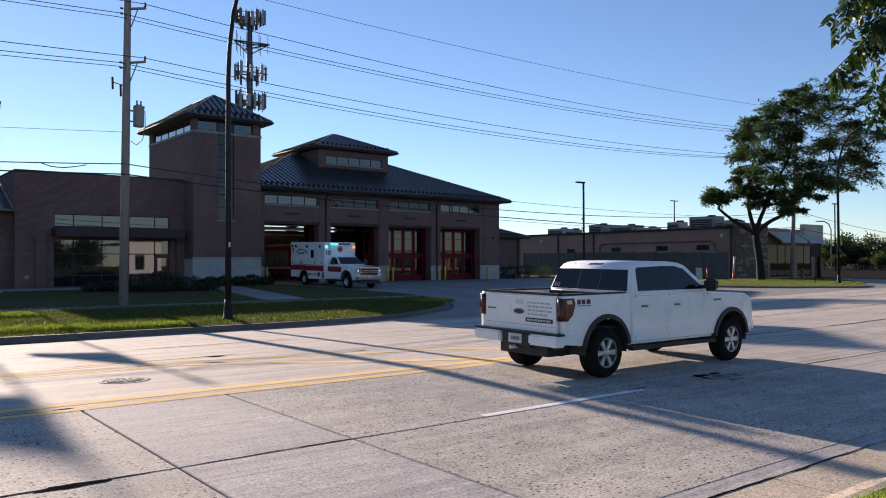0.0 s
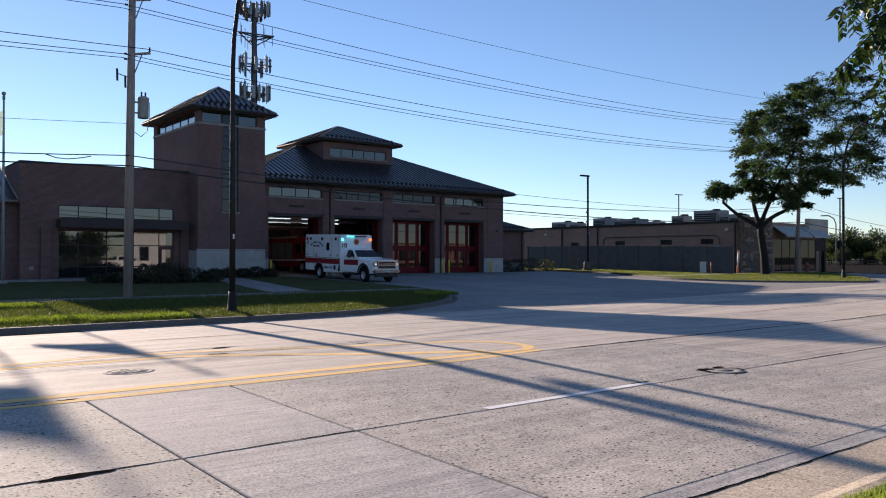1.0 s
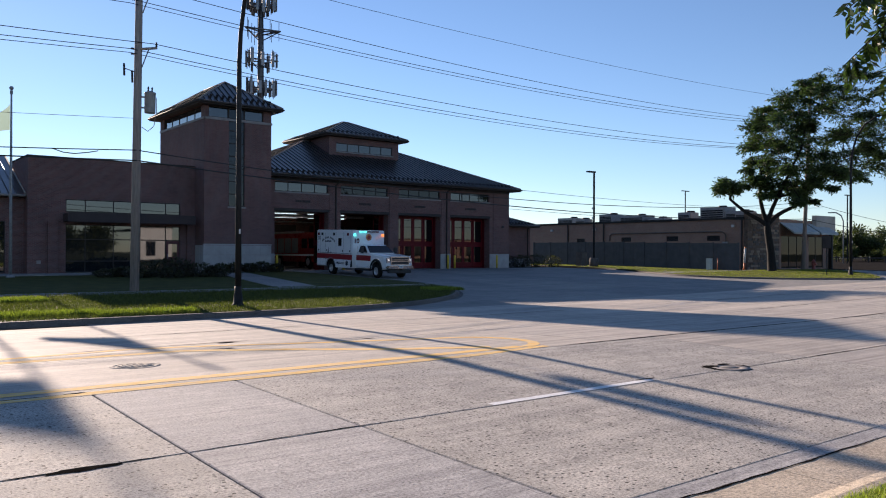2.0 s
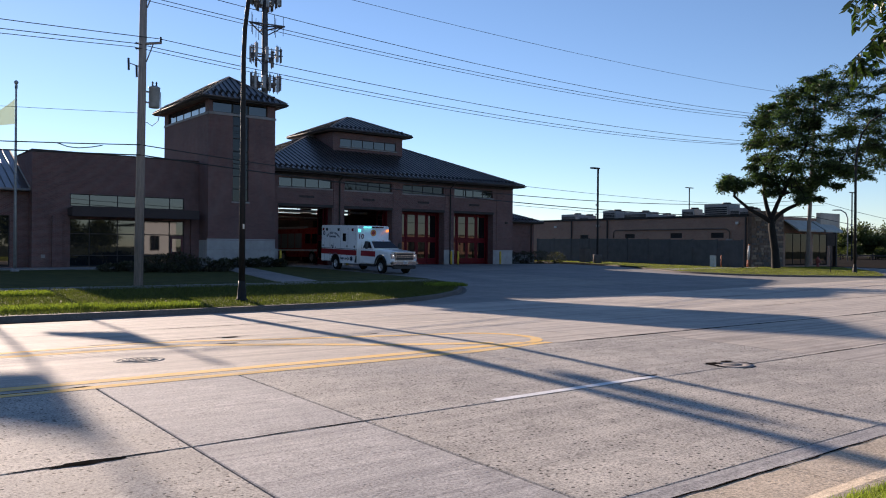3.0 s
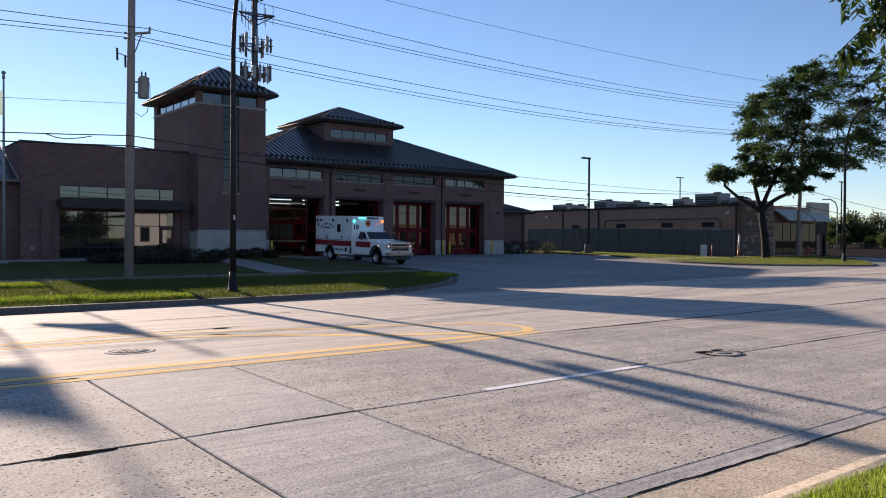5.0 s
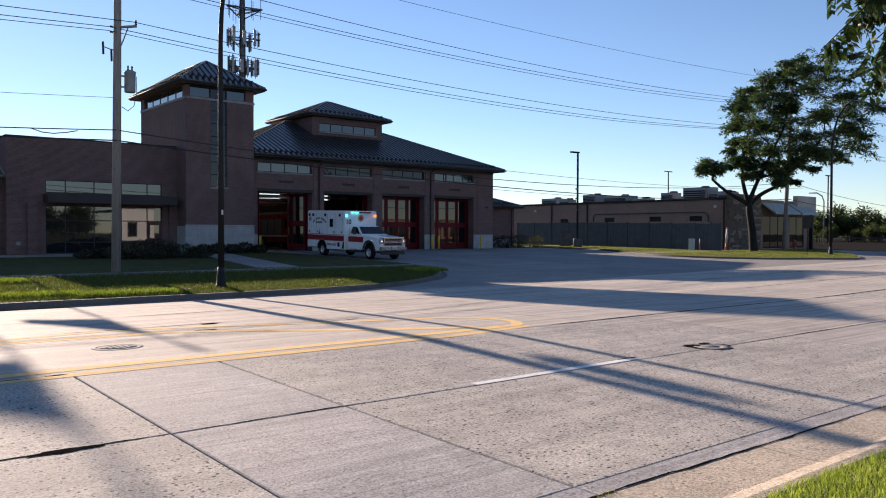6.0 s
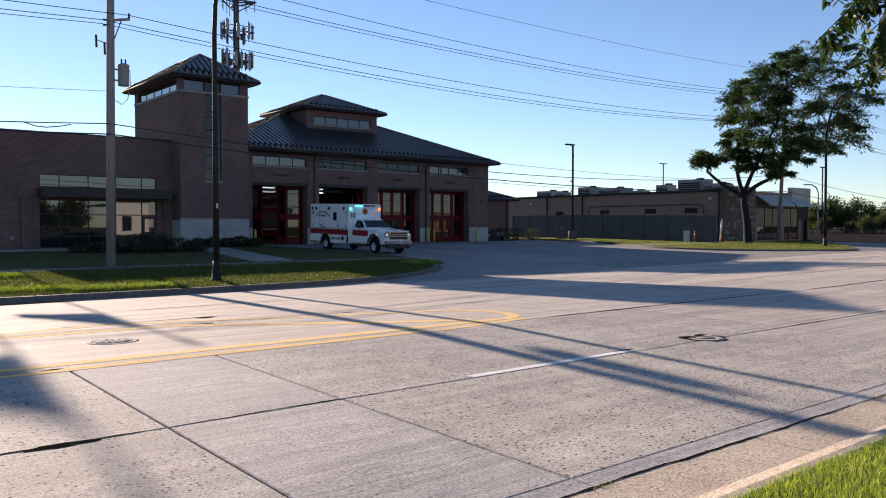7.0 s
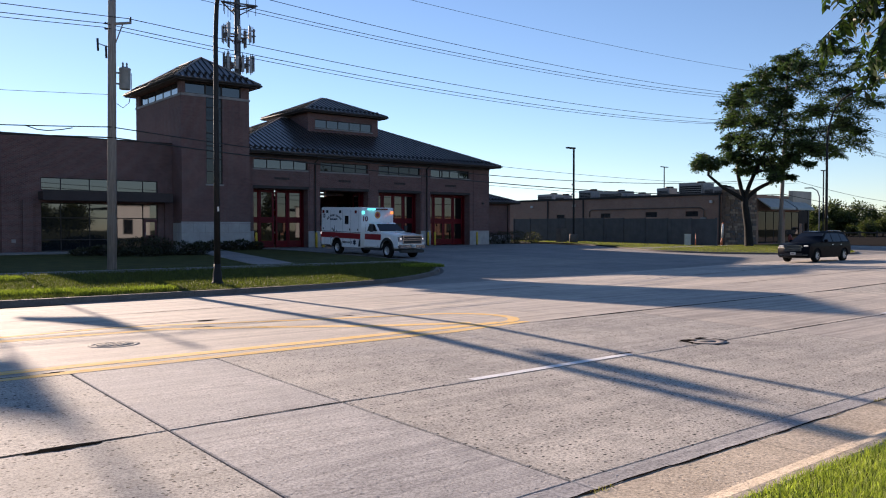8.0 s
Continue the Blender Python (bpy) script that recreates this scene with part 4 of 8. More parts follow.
def leaf(parent, width, flip):
    """One red leaf of a folding bay door, hinged at x = 0; its face lies in y = 0."""
    d = new("door_leaf")
    d.parent = parent
    w, z0, z1 = width, 0.52, HEAD - 0.02
    zm = 2.52
    bm = bmesh.new()
    s = 0.16
    sg = -1 if flip else 1
    def b(a, c, e, f):
        box(bm, min(sg * a, sg * c), max(sg * a, sg * c), -0.03, 0.03, e, f, 0.004)
    b(0.006, s, z0, z1)
    b(w - s, w - 0.006, z0, z1)
    b(s, w - s, z0, z0 + 0.48)
    b(s, w - s, zm - 0.21, zm + 0.21)
    b(s, w - s, z1 - 0.22, z1)
    part("stile", bm, RED_DOOR, d)
    for e, f in ((z0 + 0.48, zm - 0.21), (zm + 0.21, z1 - 0.22)):
        a, c = sg * s, sg * (w - s)
        part("pane", box1(min(a, c), max(a, c), -0.006, 0.006, e, f), DOOR_GLASS, d)
    return d


DOOR_Y = FY + 1.0
for a, b in ((25.1, 25.52), (29.90, 30.93), (35.25, 36.22), (40.42, 41.47), (45.80, 47.61)):
    part("bay_jamb", box1(a, b, FY + 0.452, FY + 1.25, FZ, 7.0), BRICK, station)
for a, b in BAYS:
    part("bay_header", box1(a + 0.002, b - 0.002, FY + 0.452, FY + 1.25, HEAD, HEAD + 0.5), BRICK, station)
    for x0, x1 in ((a + 0.002, a + 0.05), (b - 0.05, b - 0.002)):
        part("door_frame", box1(x0, x1, DOOR_Y - 0.32, DOOR_Y - 0.05, 0.49, HEAD - 0.004), RED_DOOR, station)
for a, b in BAYS[2:]:
    q = (b - a) / 4
    for i, x in enumerate((a, a + q, a + 2 * q, a + 3 * q)):
        d = leaf(station, q, False)
        d.matrix_basis = pose(x, DOOR_Y, 0, 0, 0, (0.9, -1.1, 0.5, -0.6)[i])
MOVING = []
for n_bay in (0, 1):
    a, b = BAYS[n_bay]
    q = (b - a) / 4
    MOVING.append([leaf(station, q, False), leaf(station, q, False), leaf(station, q, True), leaf(station, q, True)])

# pipes and beams in the open bays; added lit strips stand in for rear windows
LIT = glow_mat("window_glow", (1.0, 0.95, 0.86), 3.0)
for i, (x, y, zl) in enumerate(((29.3, 57.5, 4.74), (31.5, 57.5, 4.74), (31.4, 62.5, 5.0), (33.4, 62.5, 5.0), (35.4, 62.5, 5.0))):
    o = thing("strip_light", "added glowing strip standing in for bright rear windows of the bay", "lamp", pose(x, y, zl), group="bay strip lights")
    part("housing", box1(-0.8, 0.8, -0.09, 0.09, 0.0, 0.08, 0.01), WHITE_METAL, o)
    part("tube", box1(-0.75, 0.75, -0.05, 0.05, -0.045, -0.004), LIT, o)
    for dx in (-0.6, 0.6):
        part("rod", tube1([(dx, 0, 0.08), (dx, 0, 7.01 - zl)], 0.012, 6), STEEL, o)
for i, (y, z) in enumerate(((55.5, 5.0), (57.0, 4.7), (60, 5.1), (63, 4.9), (65, 4.5))):
    o = part("ceiling_pipe", tube1([(25.1, y, z), (36.1, y, z)], 0.07 + 0.03 * (i % 2), 8), WHITE_METAL)
    tagged(o, "painted steel pipe running across the open bays", "pipe")


def bollard(x, y):
    o = thing("bollard", "yellow painted steel bollard beside a bay door", "bollard", pose(x, y, site_z(x, y)), group="bollards at the bay doors")
    bm = bmesh.new()
    lathe(bm, [(0.085, -0.05), (0.085, 1.05), (0.075, 1.10), (0.045, 1.14), (0.001, 1.15)], 16, "z")
    part("post", bm, YELLOW_PAINT, o)
    bm = bmesh.new()
    lathe(bm, [(0.12, -0.05), (0.12, 0.03), (0.09, 0.04), (0.001, 0.04)], 16, "z")
    part("foot", bm, KERB, o)
    return o


for x in (25.32, 30.12, 30.72, 35.5, 36.05, 40.6, 41.3, 45.95):
    bollard(x, 51.2)


# ---- vehicles ----
def paint(name, base, rough=0.28, coat=0.6):
    m = mat(name, base, rough, 0, 0.5)
    n, l, b = nodes(m)
    b.inputs["Coat Weight"].default_value, b.inputs["Coat Roughness"].default_value = coat, 0.06
    v = coords(m)
    put(m, "Base Color", ramp(m, noise_tex(m, v, 1.1, 4), [(0.3, tuple(c * 0.93 for c in base)), (0.7, base)]))
    put(m, "Roughness", ramp(m, noise_tex(m, v, 3.0, 4), [(0.3, (rough * 0.85,) * 3), (0.7, (rough * 1.3,) * 3)]))
    return m


PAINT_WHITE = paint("white_car_paint", (0.86, 0.86, 0.86))
PAINT_NAVY = paint("dark_navy_car_paint", (0.003, 0.004, 0.008), 0.3, 0.02)
nodes(PAINT_NAVY)[2].inputs["Specular IOR Level"].default_value = 0.03
PAINT_RED = paint("red_truck_paint", (0.30, 0.012, 0.012))
TYRE = surface("tyre_rubber", (0.006, 0.006, 0.006), (0.016, 0.016, 0.015), 8, 0.9, spec=0.15, fine=60, relief=0.4)
CHROME = surface("chrome", (0.36, 0.36, 0.38), (0.50, 0.50, 0.52), 4, 0.14, 1.0, fine=30, relief=0.02)
ALLOY = surface("brushed_alloy", (0.50, 0.50, 0.51), (0.66, 0.66, 0.67), 6, 0.38, 0.7, fine=40, relief=0.05)
PLASTIC = surface("black_plastic", (0.014, 0.014, 0.015), (0.028, 0.028, 0.029), 5, 0.6, fine=50, relief=0.15)
BRIGHT_LENS = mat("bright_red_lens", (0.16, 0.018, 0.016), 0.15)
RED_LENS = mat("red_lens", (0.060, 0.018, 0.020), 0.15)
CLEAR_LENS = mat("clear_lamp_lens", (0.42, 0.43, 0.45), 0.08, 0.5)
HEADLIGHT = glow_mat("lit_headlamp", (1.0, 0.97, 0.90), 0.5)
BEACON_AMBER = glow_mat("amber_flashing_lens", (1.0, 0.30, 0.08), 0.7)
BEACON_TEAL = glow_mat("blue_green_flashing_lens", (0.10, 0.90, 0.85), 0.9)
MAROON = surface("maroon_vinyl_lettering", (0.10, 0.006, 0.022), (0.13, 0.008, 0.028), 3, 0.4)
STRIPE_RED = surface("red_vinyl_stripe", (0.26, 0.006, 0.012), (0.33, 0.010, 0.016), 2, 0.35, fine=30, relief=0.01)
DECAL_BLUE = surface("navy_vinyl_lettering", (0.010, 0.012, 0.030), (0.016, 0.022, 0.055), 3, 0.4)
DECAL_GOLD = surface("gold_vinyl_badge", (0.55, 0.20, 0.06), (0.70, 0.30, 0.10), 3, 0.4)
DECAL_GREY = surface("grey_vinyl_and_recess_shade", (0.10, 0.10, 0.11), (0.18, 0.18, 0.19), 3, 0.4)


def arch(cx, cz, r, a0, a1, n=10):
    return [(cx + r * math.cos(radians(a0 + (a1 - a0) * i / n)), cz + r * math.sin(radians(a0 + (a1 - a0) * i / n))) for i in range(n + 1)]


def shell(outline, half, material, name, parent, squeeze=None, bevel=0.03, y0=None, y1=None, label="", cuts=((0.7, 0.75, 0.9, 0.95, 1.1), (-2.2, -1.9, 1.8, 1.9, 2.1, 2.3, 2.5, 2.65, 2.9, 3.2, 3.5))):
    """A body pressed from its side outline (x, z), rounded at the edges; squeeze(x, y, z) draws it in."""
    bm = bmesh.new()
    a, b = (-half, half) if y0 is None else (y0, y1)
    lo = [bm.verts.new((x, a, z)) for x, z in outline]
    hi = [bm.verts.new((x, b, z)) for x, z in outline]
    k = len(outline)
    caps = [bm.faces.new(lo), bm.faces.new(hi[::-1])]
    for i in range(k):
        bm.faces.new((lo[i], hi[i], hi[(i + 1) % k], lo[(i + 1) % k]))
    bmesh.ops.recalc_face_normals(bm, faces=bm.faces[:])
    if bevel:
        rim = [e for f in caps for e in f.edges]
        bmesh.ops.bevel(bm, geom=rim, offset=bevel, segments=3, affect="EDGES", clamp_overlap=True)
    for f in bm.faces:
        f.smooth = abs(f.normal.y) < 0.975
    if squeeze:
        # cut where the panel bends, then draw it in
        for z in cuts[0]:
            bmesh.ops.bisect_plane(bm, geom=bm.verts[:] + bm.edges[:] + bm.faces[:], plane_co=(0, 0, z), plane_no=(0, 0, 1))
        for x in cuts[1]:
            bmesh.ops.bisect_plane(bm, geom=bm.verts[:] + bm.edges[:] + bm.faces[:], plane_co=(x, 0, 0), plane_no=(1, 0, 0))
        for v in bm.verts:
            v.co = Vector(squeeze(*v.co))
    ob = part(name, bm, material, parent, label)
    return ob


def skin(name, outline, place, material, parent, lift=0.006, thick=0.012, label=""):
    """A thin panel; place(u, v, d) gives the point d in front of the body."""
    bm = bmesh.new()
    top = [bm.verts.new(place(u, v, lift)) for u, v in outline]
    low = [bm.verts.new(place(u, v, lift - thick)) for u, v in outline]
    bm.faces.new(top)
    k = len(outline)
    for i in range(k):
        bm.faces.new((low[i], low[(i + 1) % k], top[(i + 1) % k], top[i]))
    bm.faces.new(low[::-1])
    bmesh.ops.recalc_face_normals(bm, faces=bm.faces[:])
    return part(name, bm, material, parent, label)


def wheel(parent, x, y, r, width, side, spokes=6, rim_mat=None, dual=False):
    """A wheel on its hub; its axle is y and side is the outer face's sign."""
    w = new("wheel")
    w.parent = parent
    w.matrix_basis = pose(x, y, r)
    h = width / 2
    bm = bmesh.new()
    lathe(bm, [(r * 0.60, -h), (r * 0.86, -h * 1.02), (r * 0.96, -h * 0.86), (r, -h * 0.6), (r, h * 0.6), (r * 0.96, h * 0.86), (r * 0.86, h * 1.02), (r * 0.60, h)], 36, "y", cap=False)
    part("tyre", bm, TYRE, w)
    bm = bmesh.new()
    s = side
    lathe(bm, [(r * 0.62, s * h * 0.96), (r * 0.57, s * h * 0.97), (r * 0.54, s * h * 0.55), (r * 0.30, s * h * 0.45), (r * 0.001, s * h * 0.5)], 32, "y", cap=False)
    part("rim", bm, PLASTIC if spokes else rim_mat, w)
    bm = bmesh.new()
    lathe(bm, [(r * 0.55, s * h * 0.93), (r * 0.61, s * h * 0.99), (r * 0.63, s * h * 0.90)], 32, "y", cap=False)
    part("rim_lip", bm, rim_mat, w)
    bm = bmesh.new()
    lathe(bm, [(r * 0.001, -s * h * 0.5), (r * 0.61, -s * h * 0.55)], 24, "y", cap=False)
    part("brake_disc", bm, PLASTIC, w)
    for k in range(spokes):
        bm = bmesh.new()
        a = 2 * math.pi * k / spokes
        box(bm, r * 0.10, r * 0.575, min(s * h * 0.55, s * h * 0.88), max(s * h * 0.55, s * h * 0.88), -r * 0.08, r * 0.08, 0.008)
        for v in bm.verts:
            v.co.z *= 0.75 + 1.3 * v.co.x / r
        bm.transform(Matrix.Rotation(a, 4, "Y"))
        part("spoke", bm, rim_mat, w)
    bm = bmesh.new()
    lathe(bm, [(r * 0.17, s * h * 0.5), (r * 0.17, s * h * 0.92), (r * 0.12, s * h * 1.0), (0.001, s * h * 1.02)], 20, "y")
    part("hub_cap", bm, rim_mat, w)
    return w


def bars(parent, x0, z0, widths, height, place, material, name):
    """Unreadable lettering as plain bars."""
    x = x0
    for w in widths:
        skin(name, [(x, z0), (x + w, z0), (x + w, z0 + height), (x, z0 + height)], place, material, parent, 0.004, 0.003)
        x += w * 1.35


def pickup():
    t = thing("pickup_truck", "white four-door pickup truck driving along the road", "truck")
    hw = 0.985
    sq = lambda x, y, z: (x, y * (1 - 0.055 * max(z - 0.95, 0) - 0.05 * max(0.75 - z, 0) - 0.05 * max(x - 1.9, 0) ** 2), z)
    lower = [(-1.215, 0.58), (-1.22, 1.36), (1.05, 1.35), (1.22, 1.335), (1.8, 1.31), (2.40, 1.28), (2.595, 1.22), (2.656, 1.08), (2.677, 0.80), (2.650, 0.58), (2.45, 0.54)] + arch(1.84, 0.43, 0.53, 10, 170) + [(1.28, 0.50), (-1.2, 0.50)]
    shell(lower, hw, PAINT_WHITE, "cab_body", t, sq, 0.05)
    side = [(-2.829, 0.60), (-2.850, 1.36), (-1.26, 1.37), (-1.25, 0.55), (-1.32, 0.52)] + arch(-1.84, 0.45, 0.53, 8, 172) + [(-2.42, 0.56)]
    for s in (-1, 1):
        y0, y1 = sorted((s * (hw - 0.13), s * hw))
        shell(side, hw, PAINT_WHITE, "bed_side", t, sq, 0.03, y0, y1)
        part("bed_rail", box1(-2.829, -1.26, min(s * 0.80, s * 0.935), max(s * 0.80, s * 0.935), 1.365, 1.395, 0.01), PLASTIC, t)
    part("bed_floor", box1(-2.779, -1.28, -0.86, 0.86, 0.78, 0.84), PLASTIC, t)
    part("bed_front", box1(-1.29, -1.25, -0.86, 0.86, 0.84, 1.36), PLASTIC, t)
    bm = box1(-2.879, -2.800, -0.84, 0.84, 0.74, 1.36, 0.02)
    gate = part("tailgate", bm, PAINT_WHITE, t)
    part("tailgate_cap", box1(-2.890, -2.779, -0.86, 0.86, 1.362, 1.40, 0.012), PLASTIC, t)
    back = lambda u, v, d: (-2.879 - d, u, v)
    skin("handle", [(-0.075, 1.195), (0.075, 1.195), (0.075, 1.265), (-0.075, 1.265)], back, WHITE_METAL, gate, 0.012, 0.02)
    skin("badge", [(0.125 * math.cos(radians(q)), 1.075 + 0.05 * math.sin(radians(q))) for q in range(0, 360, 20)], back, CHROME, gate, 0.014, 0.016)
    skin("badge_face", [(0.10 * math.cos(radians(q)), 1.075 + 0.035 * math.sin(radians(q))) for q in range(0, 360, 20)], back, DECAL_BLUE, gate, 0.017, 0.004)
    FAINT = surface("faded_lettering_and_crease_shade", (0.38, 0.38, 0.40), (0.52, 0.52, 0.53), 6, 0.5)
    rr = random.Random(3)
    for k in range(4):
        y = -0.17 - 0.04 * rr.random()
        while y > -0.70 + 0.06 * rr.random():
            w = rr.uniform(0.03, 0.10)
            z = 1.215 - 0.062 * k
            skin("decal_line", [(y - w, z), (y, z), (y, z + 0.028), (y - w, z + 0.028)], back, FAINT, gate, 0.004, 0.003)
            y -= w + 0.022
    skin("decal_line", [(-0.76, 0.915), (-0.15, 0.915), (-0.15, 0.985), (-0.76, 0.985)], back, DECAL_BLUE, gate, 0.004, 0.003)
    for k in range(9):
        y = -0.19 - 0.06 * k
        skin("decal_mark", [(y - 0.04, 0.935), (y, 0.935), (y, 0.965), (y - 0.04, 0.965)], back, WHITE_METAL, gate, 0.007, 0.003)
    skin("script", [(0.56, 1.085), (0.77, 1.085), (0.77, 1.11), (0.56, 1.11)], back, DECAL_GREY, gate, 0.004, 0.003)
    # flat grey line painted for the shade along the gate's crease
    skin("gate_crease_shade", [(-0.82, 0.858), (0.82, 0.858), (0.82, 0.868), (-0.82, 0.868)], back, FAINT, gate, 0.002, 0.004)
    # rear lamps round the corners
    for s in (-1, 1):
        y0, y1 = sorted((s * 0.845, s * 1.0))
        lamp = shell([(-2.888, 0.97), (-2.895, 1.325), (-2.62, 1.325), (-2.59, 1.23), (-2.66, 1.06), (-2.78, 0.965)], hw, RED_LENS, "tail_lamp", t, sq, 0.012, y0, y1)
        sl = lambda u, v, d, s=s: (u, s * (1.0 * (1 - 0.055 * max(v - 0.95, 0)) + d), v)
        skin("lamp_lens", [(-2.84, 1.00), (-2.78, 1.00), (-2.70, 1.09), (-2.67, 1.19), (-2.70, 1.215), (-2.85, 1.215)], sl, BRIGHT_LENS, lamp, 0.006, 0.008)
        skin("reverse_lens", [(-2.80, 1.235), (-2.68, 1.235), (-2.69, 1.295), (-2.80, 1.295)], sl, CLEAR_LENS, lamp, 0.006, 0.008)
    # bumper with its step and plate
    for s in (-1, 1):
        bm = box1(-3.020, -2.800, min(s * 0.33, s * 0.98), max(s * 0.33, s * 0.98), 0.56, 0.74, 0.03)
        part("rear_bumper", bm, PAINT_WHITE, t)
    part("bumper_step", box1(-3.000, -2.800, -0.98, 0.98, 0.735, 0.77, 0.01), PLASTIC, t)
    part("bumper_centre", box1(-2.960, -2.800, -0.33, 0.33, 0.50, 0.73, 0.02), PLASTIC, t)
    part("number_plate", box1(-2.980, -2.963, -0.155, 0.155, 0.56, 0.715, 0.004), WHITE_METAL, t)
    back2 = lambda u, v, d: (-2.980 - d, u, v)
    bars(t, -0.11, 0.61, (0.03, 0.03, 0.03, 0.03, 0.03), 0.06, back2, DECAL_GREY, "plate_mark")
    part("tow_hitch", tube1([(-3.080, 0, 0.50), (-2.779, 0, 0.50)], 0.035, 8), CHROME, t)
    part("chassis", box1(-2.779, 2.4, -0.55, 0.55, 0.36, 0.52), PLASTIC, t)
    part("differential", tube1([(-1.84, -0.7, 0.42), (-1.84, -0.12, 0.42), (-1.84, 0, 0.40), (-1.84, 0.12, 0.42), (-1.84, 0.7, 0.42)], [0.06, 0.07, 0.16, 0.07, 0.06], 12), PLASTIC, t)
    part("exhaust", tube1([(-2.700, -0.6, 0.50), (-2.2, -0.6, 0.48), (-1.2, -0.45, 0.42)], 0.035, 8), PLASTIC, t)
    # cabin
    yz = lambda z: 0.955 - 0.20 * (z - 1.36) / 0.57
    cab = [(-1.20, 1.34), (-1.055, 1.77), (-1.0, 1.835), (-0.88, 1.875), (-0.6, 1.897), (0.10, 1.903), (0.42, 1.875), (0.60, 1.825), (1.22, 1.34)]
    shell(cab, 1.0, PAINT_WHITE, "cabin", t, lambda x, y, z: (x, y * yz(z), z), 0.035)
    for s in (-1, 1):
        place = lambda u, v, d, s=s: (u, s * (yz(v) + d * 1.05), v)
        skin("side_window", [(-0.98, 1.40), (-0.90, 1.75), (-0.85, 1.80), (-0.17, 1.82), (-0.17, 1.40)], place, GLASS_DARK, t)
        skin("side_window", [(-0.10, 1.40), (-0.10, 1.82), (0.24, 1.82), (0.48, 1.77), (0.98, 1.40)], place, GLASS_DARK, t)
        sp = lambda u, v, d, s=s: (u, s * (hw * (1 - 0.055 * max(v - 0.95, 0) - 0.05 * max(0.75 - v, 0)) + d), v)
        for x in (-1.08, -0.13, 1.06):
            skin("door_seam", [(x, 0.60), (x + 0.012, 0.60), (x + 0.012, 1.34), (x, 1.34)], sp, PLASTIC, t, 0.002, 0.004)
        for x in (-0.92, 0.02):
            skin("door_handle", [(x, 1.16), (x + 0.17, 1.16), (x + 0.17, 1.20), (x, 1.20)], sp, PAINT_WHITE, t, 0.035, 0.04)
            # no dent is modelled; a flat grey panel paints the shade under the handle
            skin("handle_recess_shade", [(x - 0.01, 1.12), (x + 0.18, 1.12), (x + 0.18, 1.155), (x - 0.01, 1.155)], sp, DECAL_GREY, t, 0.003, 0.004)
        skin("fender_badge", [(1.25, 1.17), (1.50, 1.17), (1.50, 1.205), (1.25, 1.205)], sp, DECAL_GREY, t, 0.01, 0.012)
        bars(t, -2.545, 1.225, (0.075, 0.085, 0.095), 0.075, sp, MAROON, "bed_decal")
        bars(t, -2.55, 1.195, (0.33,), 0.014, sp, DECAL_GREY, "bed_decal_line")
        skin("window_pillar", [(-0.175, 1.40), (-0.095, 1.40), (-0.095, 1.82), (-0.175, 1.82)], place, PLASTIC, t, 0.009)
        # flares over the wheels
        for cx, cz in ((-1.84, 0.45), (1.84, 0.43)):
            outer, inner = arch(cx, cz, 0.60, 8, 172, 14), arch(cx, cz, 0.525, 172, 8, 14)
            yf = lambda u, v, d, s=s: (u, s * (hw * (1 - 0.055 * max(v - 0.95, 0) - 0.05 * max(u - 1.9, 0) ** 2) + d), v)
            bm = bmesh.new()
            for i in range(14):
                q = [outer[i], outer[i + 1], inner[13 - i], inner[14 - i]]
                a = [bm.verts.new(yf(u, v, 0.035)) for u, v in q]
                b = [bm.verts.new(yf(u, v, -0.06)) for u, v in q]
                bm.faces.new(a)
                bm.faces.new((a[0], a[1], b[1], b[0]))
                bm.faces.new((a[3], a[2], b[2], b[3]))
            bmesh.ops.remove_doubles(bm, verts=bm.verts[:], dist=0.001)
            part("wheel_flare", bm, PLASTIC, t)
            # dark liner inside the arch
            bm = bmesh.new()
            ring = arch(cx, cz, 0.515, -6, 186, 14)
            lips = [[bm.verts.new((u, s * y, v)) for u, v in ring] for y in (0.985, 0.62)]
            for i in range(14):
                bm.faces.new((lips[0][i], lips[0][i + 1], lips[1][i + 1], lips[1][i]))
            bm.faces.new(lips[1])
            part("wheel_liner", bm, PLASTIC, t)
        part("running_board", box1(-1.22, 1.28, min(s * 0.90, s * 1.03), max(s * 0.90, s * 1.03), 0.40, 0.46, 0.02), PLASTIC, t)
        m = new("mirror")
        m.parent = t
        part("mirror_arm", box1(0.86, 0.98, min(s * 0.93, s * 1.10), max(s * 0.93, s * 1.10), 1.42, 1.47, 0.01), PLASTIC, m)
        part("mirror_shell", box1(0.80, 0.98, min(s * 1.03, s * 1.27), max(s * 1.03, s * 1.27), 1.365, 1.60, 0.045), PLASTIC, m)
        part("head_lamp", box1(2.50, 2.660, min(s * 0.62, s * 0.925), max(s * 0.62, s * 0.925), 0.92, 1.16, 0.03), CLEAR_LENS, t)
    rw = lambda u, v, d: (-1.20 + (v - 1.34) * 0.337 - d, u, v)
    skin("rear_window", [(-0.87, 1.40), (0.87, 1.40), (0.79, 1.76), (-0.79, 1.76)], rw, GLASS_DARK, t, 0.012)
    for x in (-0.24, 0.24):
        skin("window_bar", [(x - 0.012, 1.40), (x + 0.012, 1.40), (x + 0.012, 1.74), (x - 0.012, 1.74)], rw, PLASTIC, t, 0.018)
    skin("window_sticker", [(0.68, 1.43), (0.82, 1.43), (0.82, 1.50), (0.68, 1.50)], rw, DECAL_GREY, t, 0.016, 0.003)
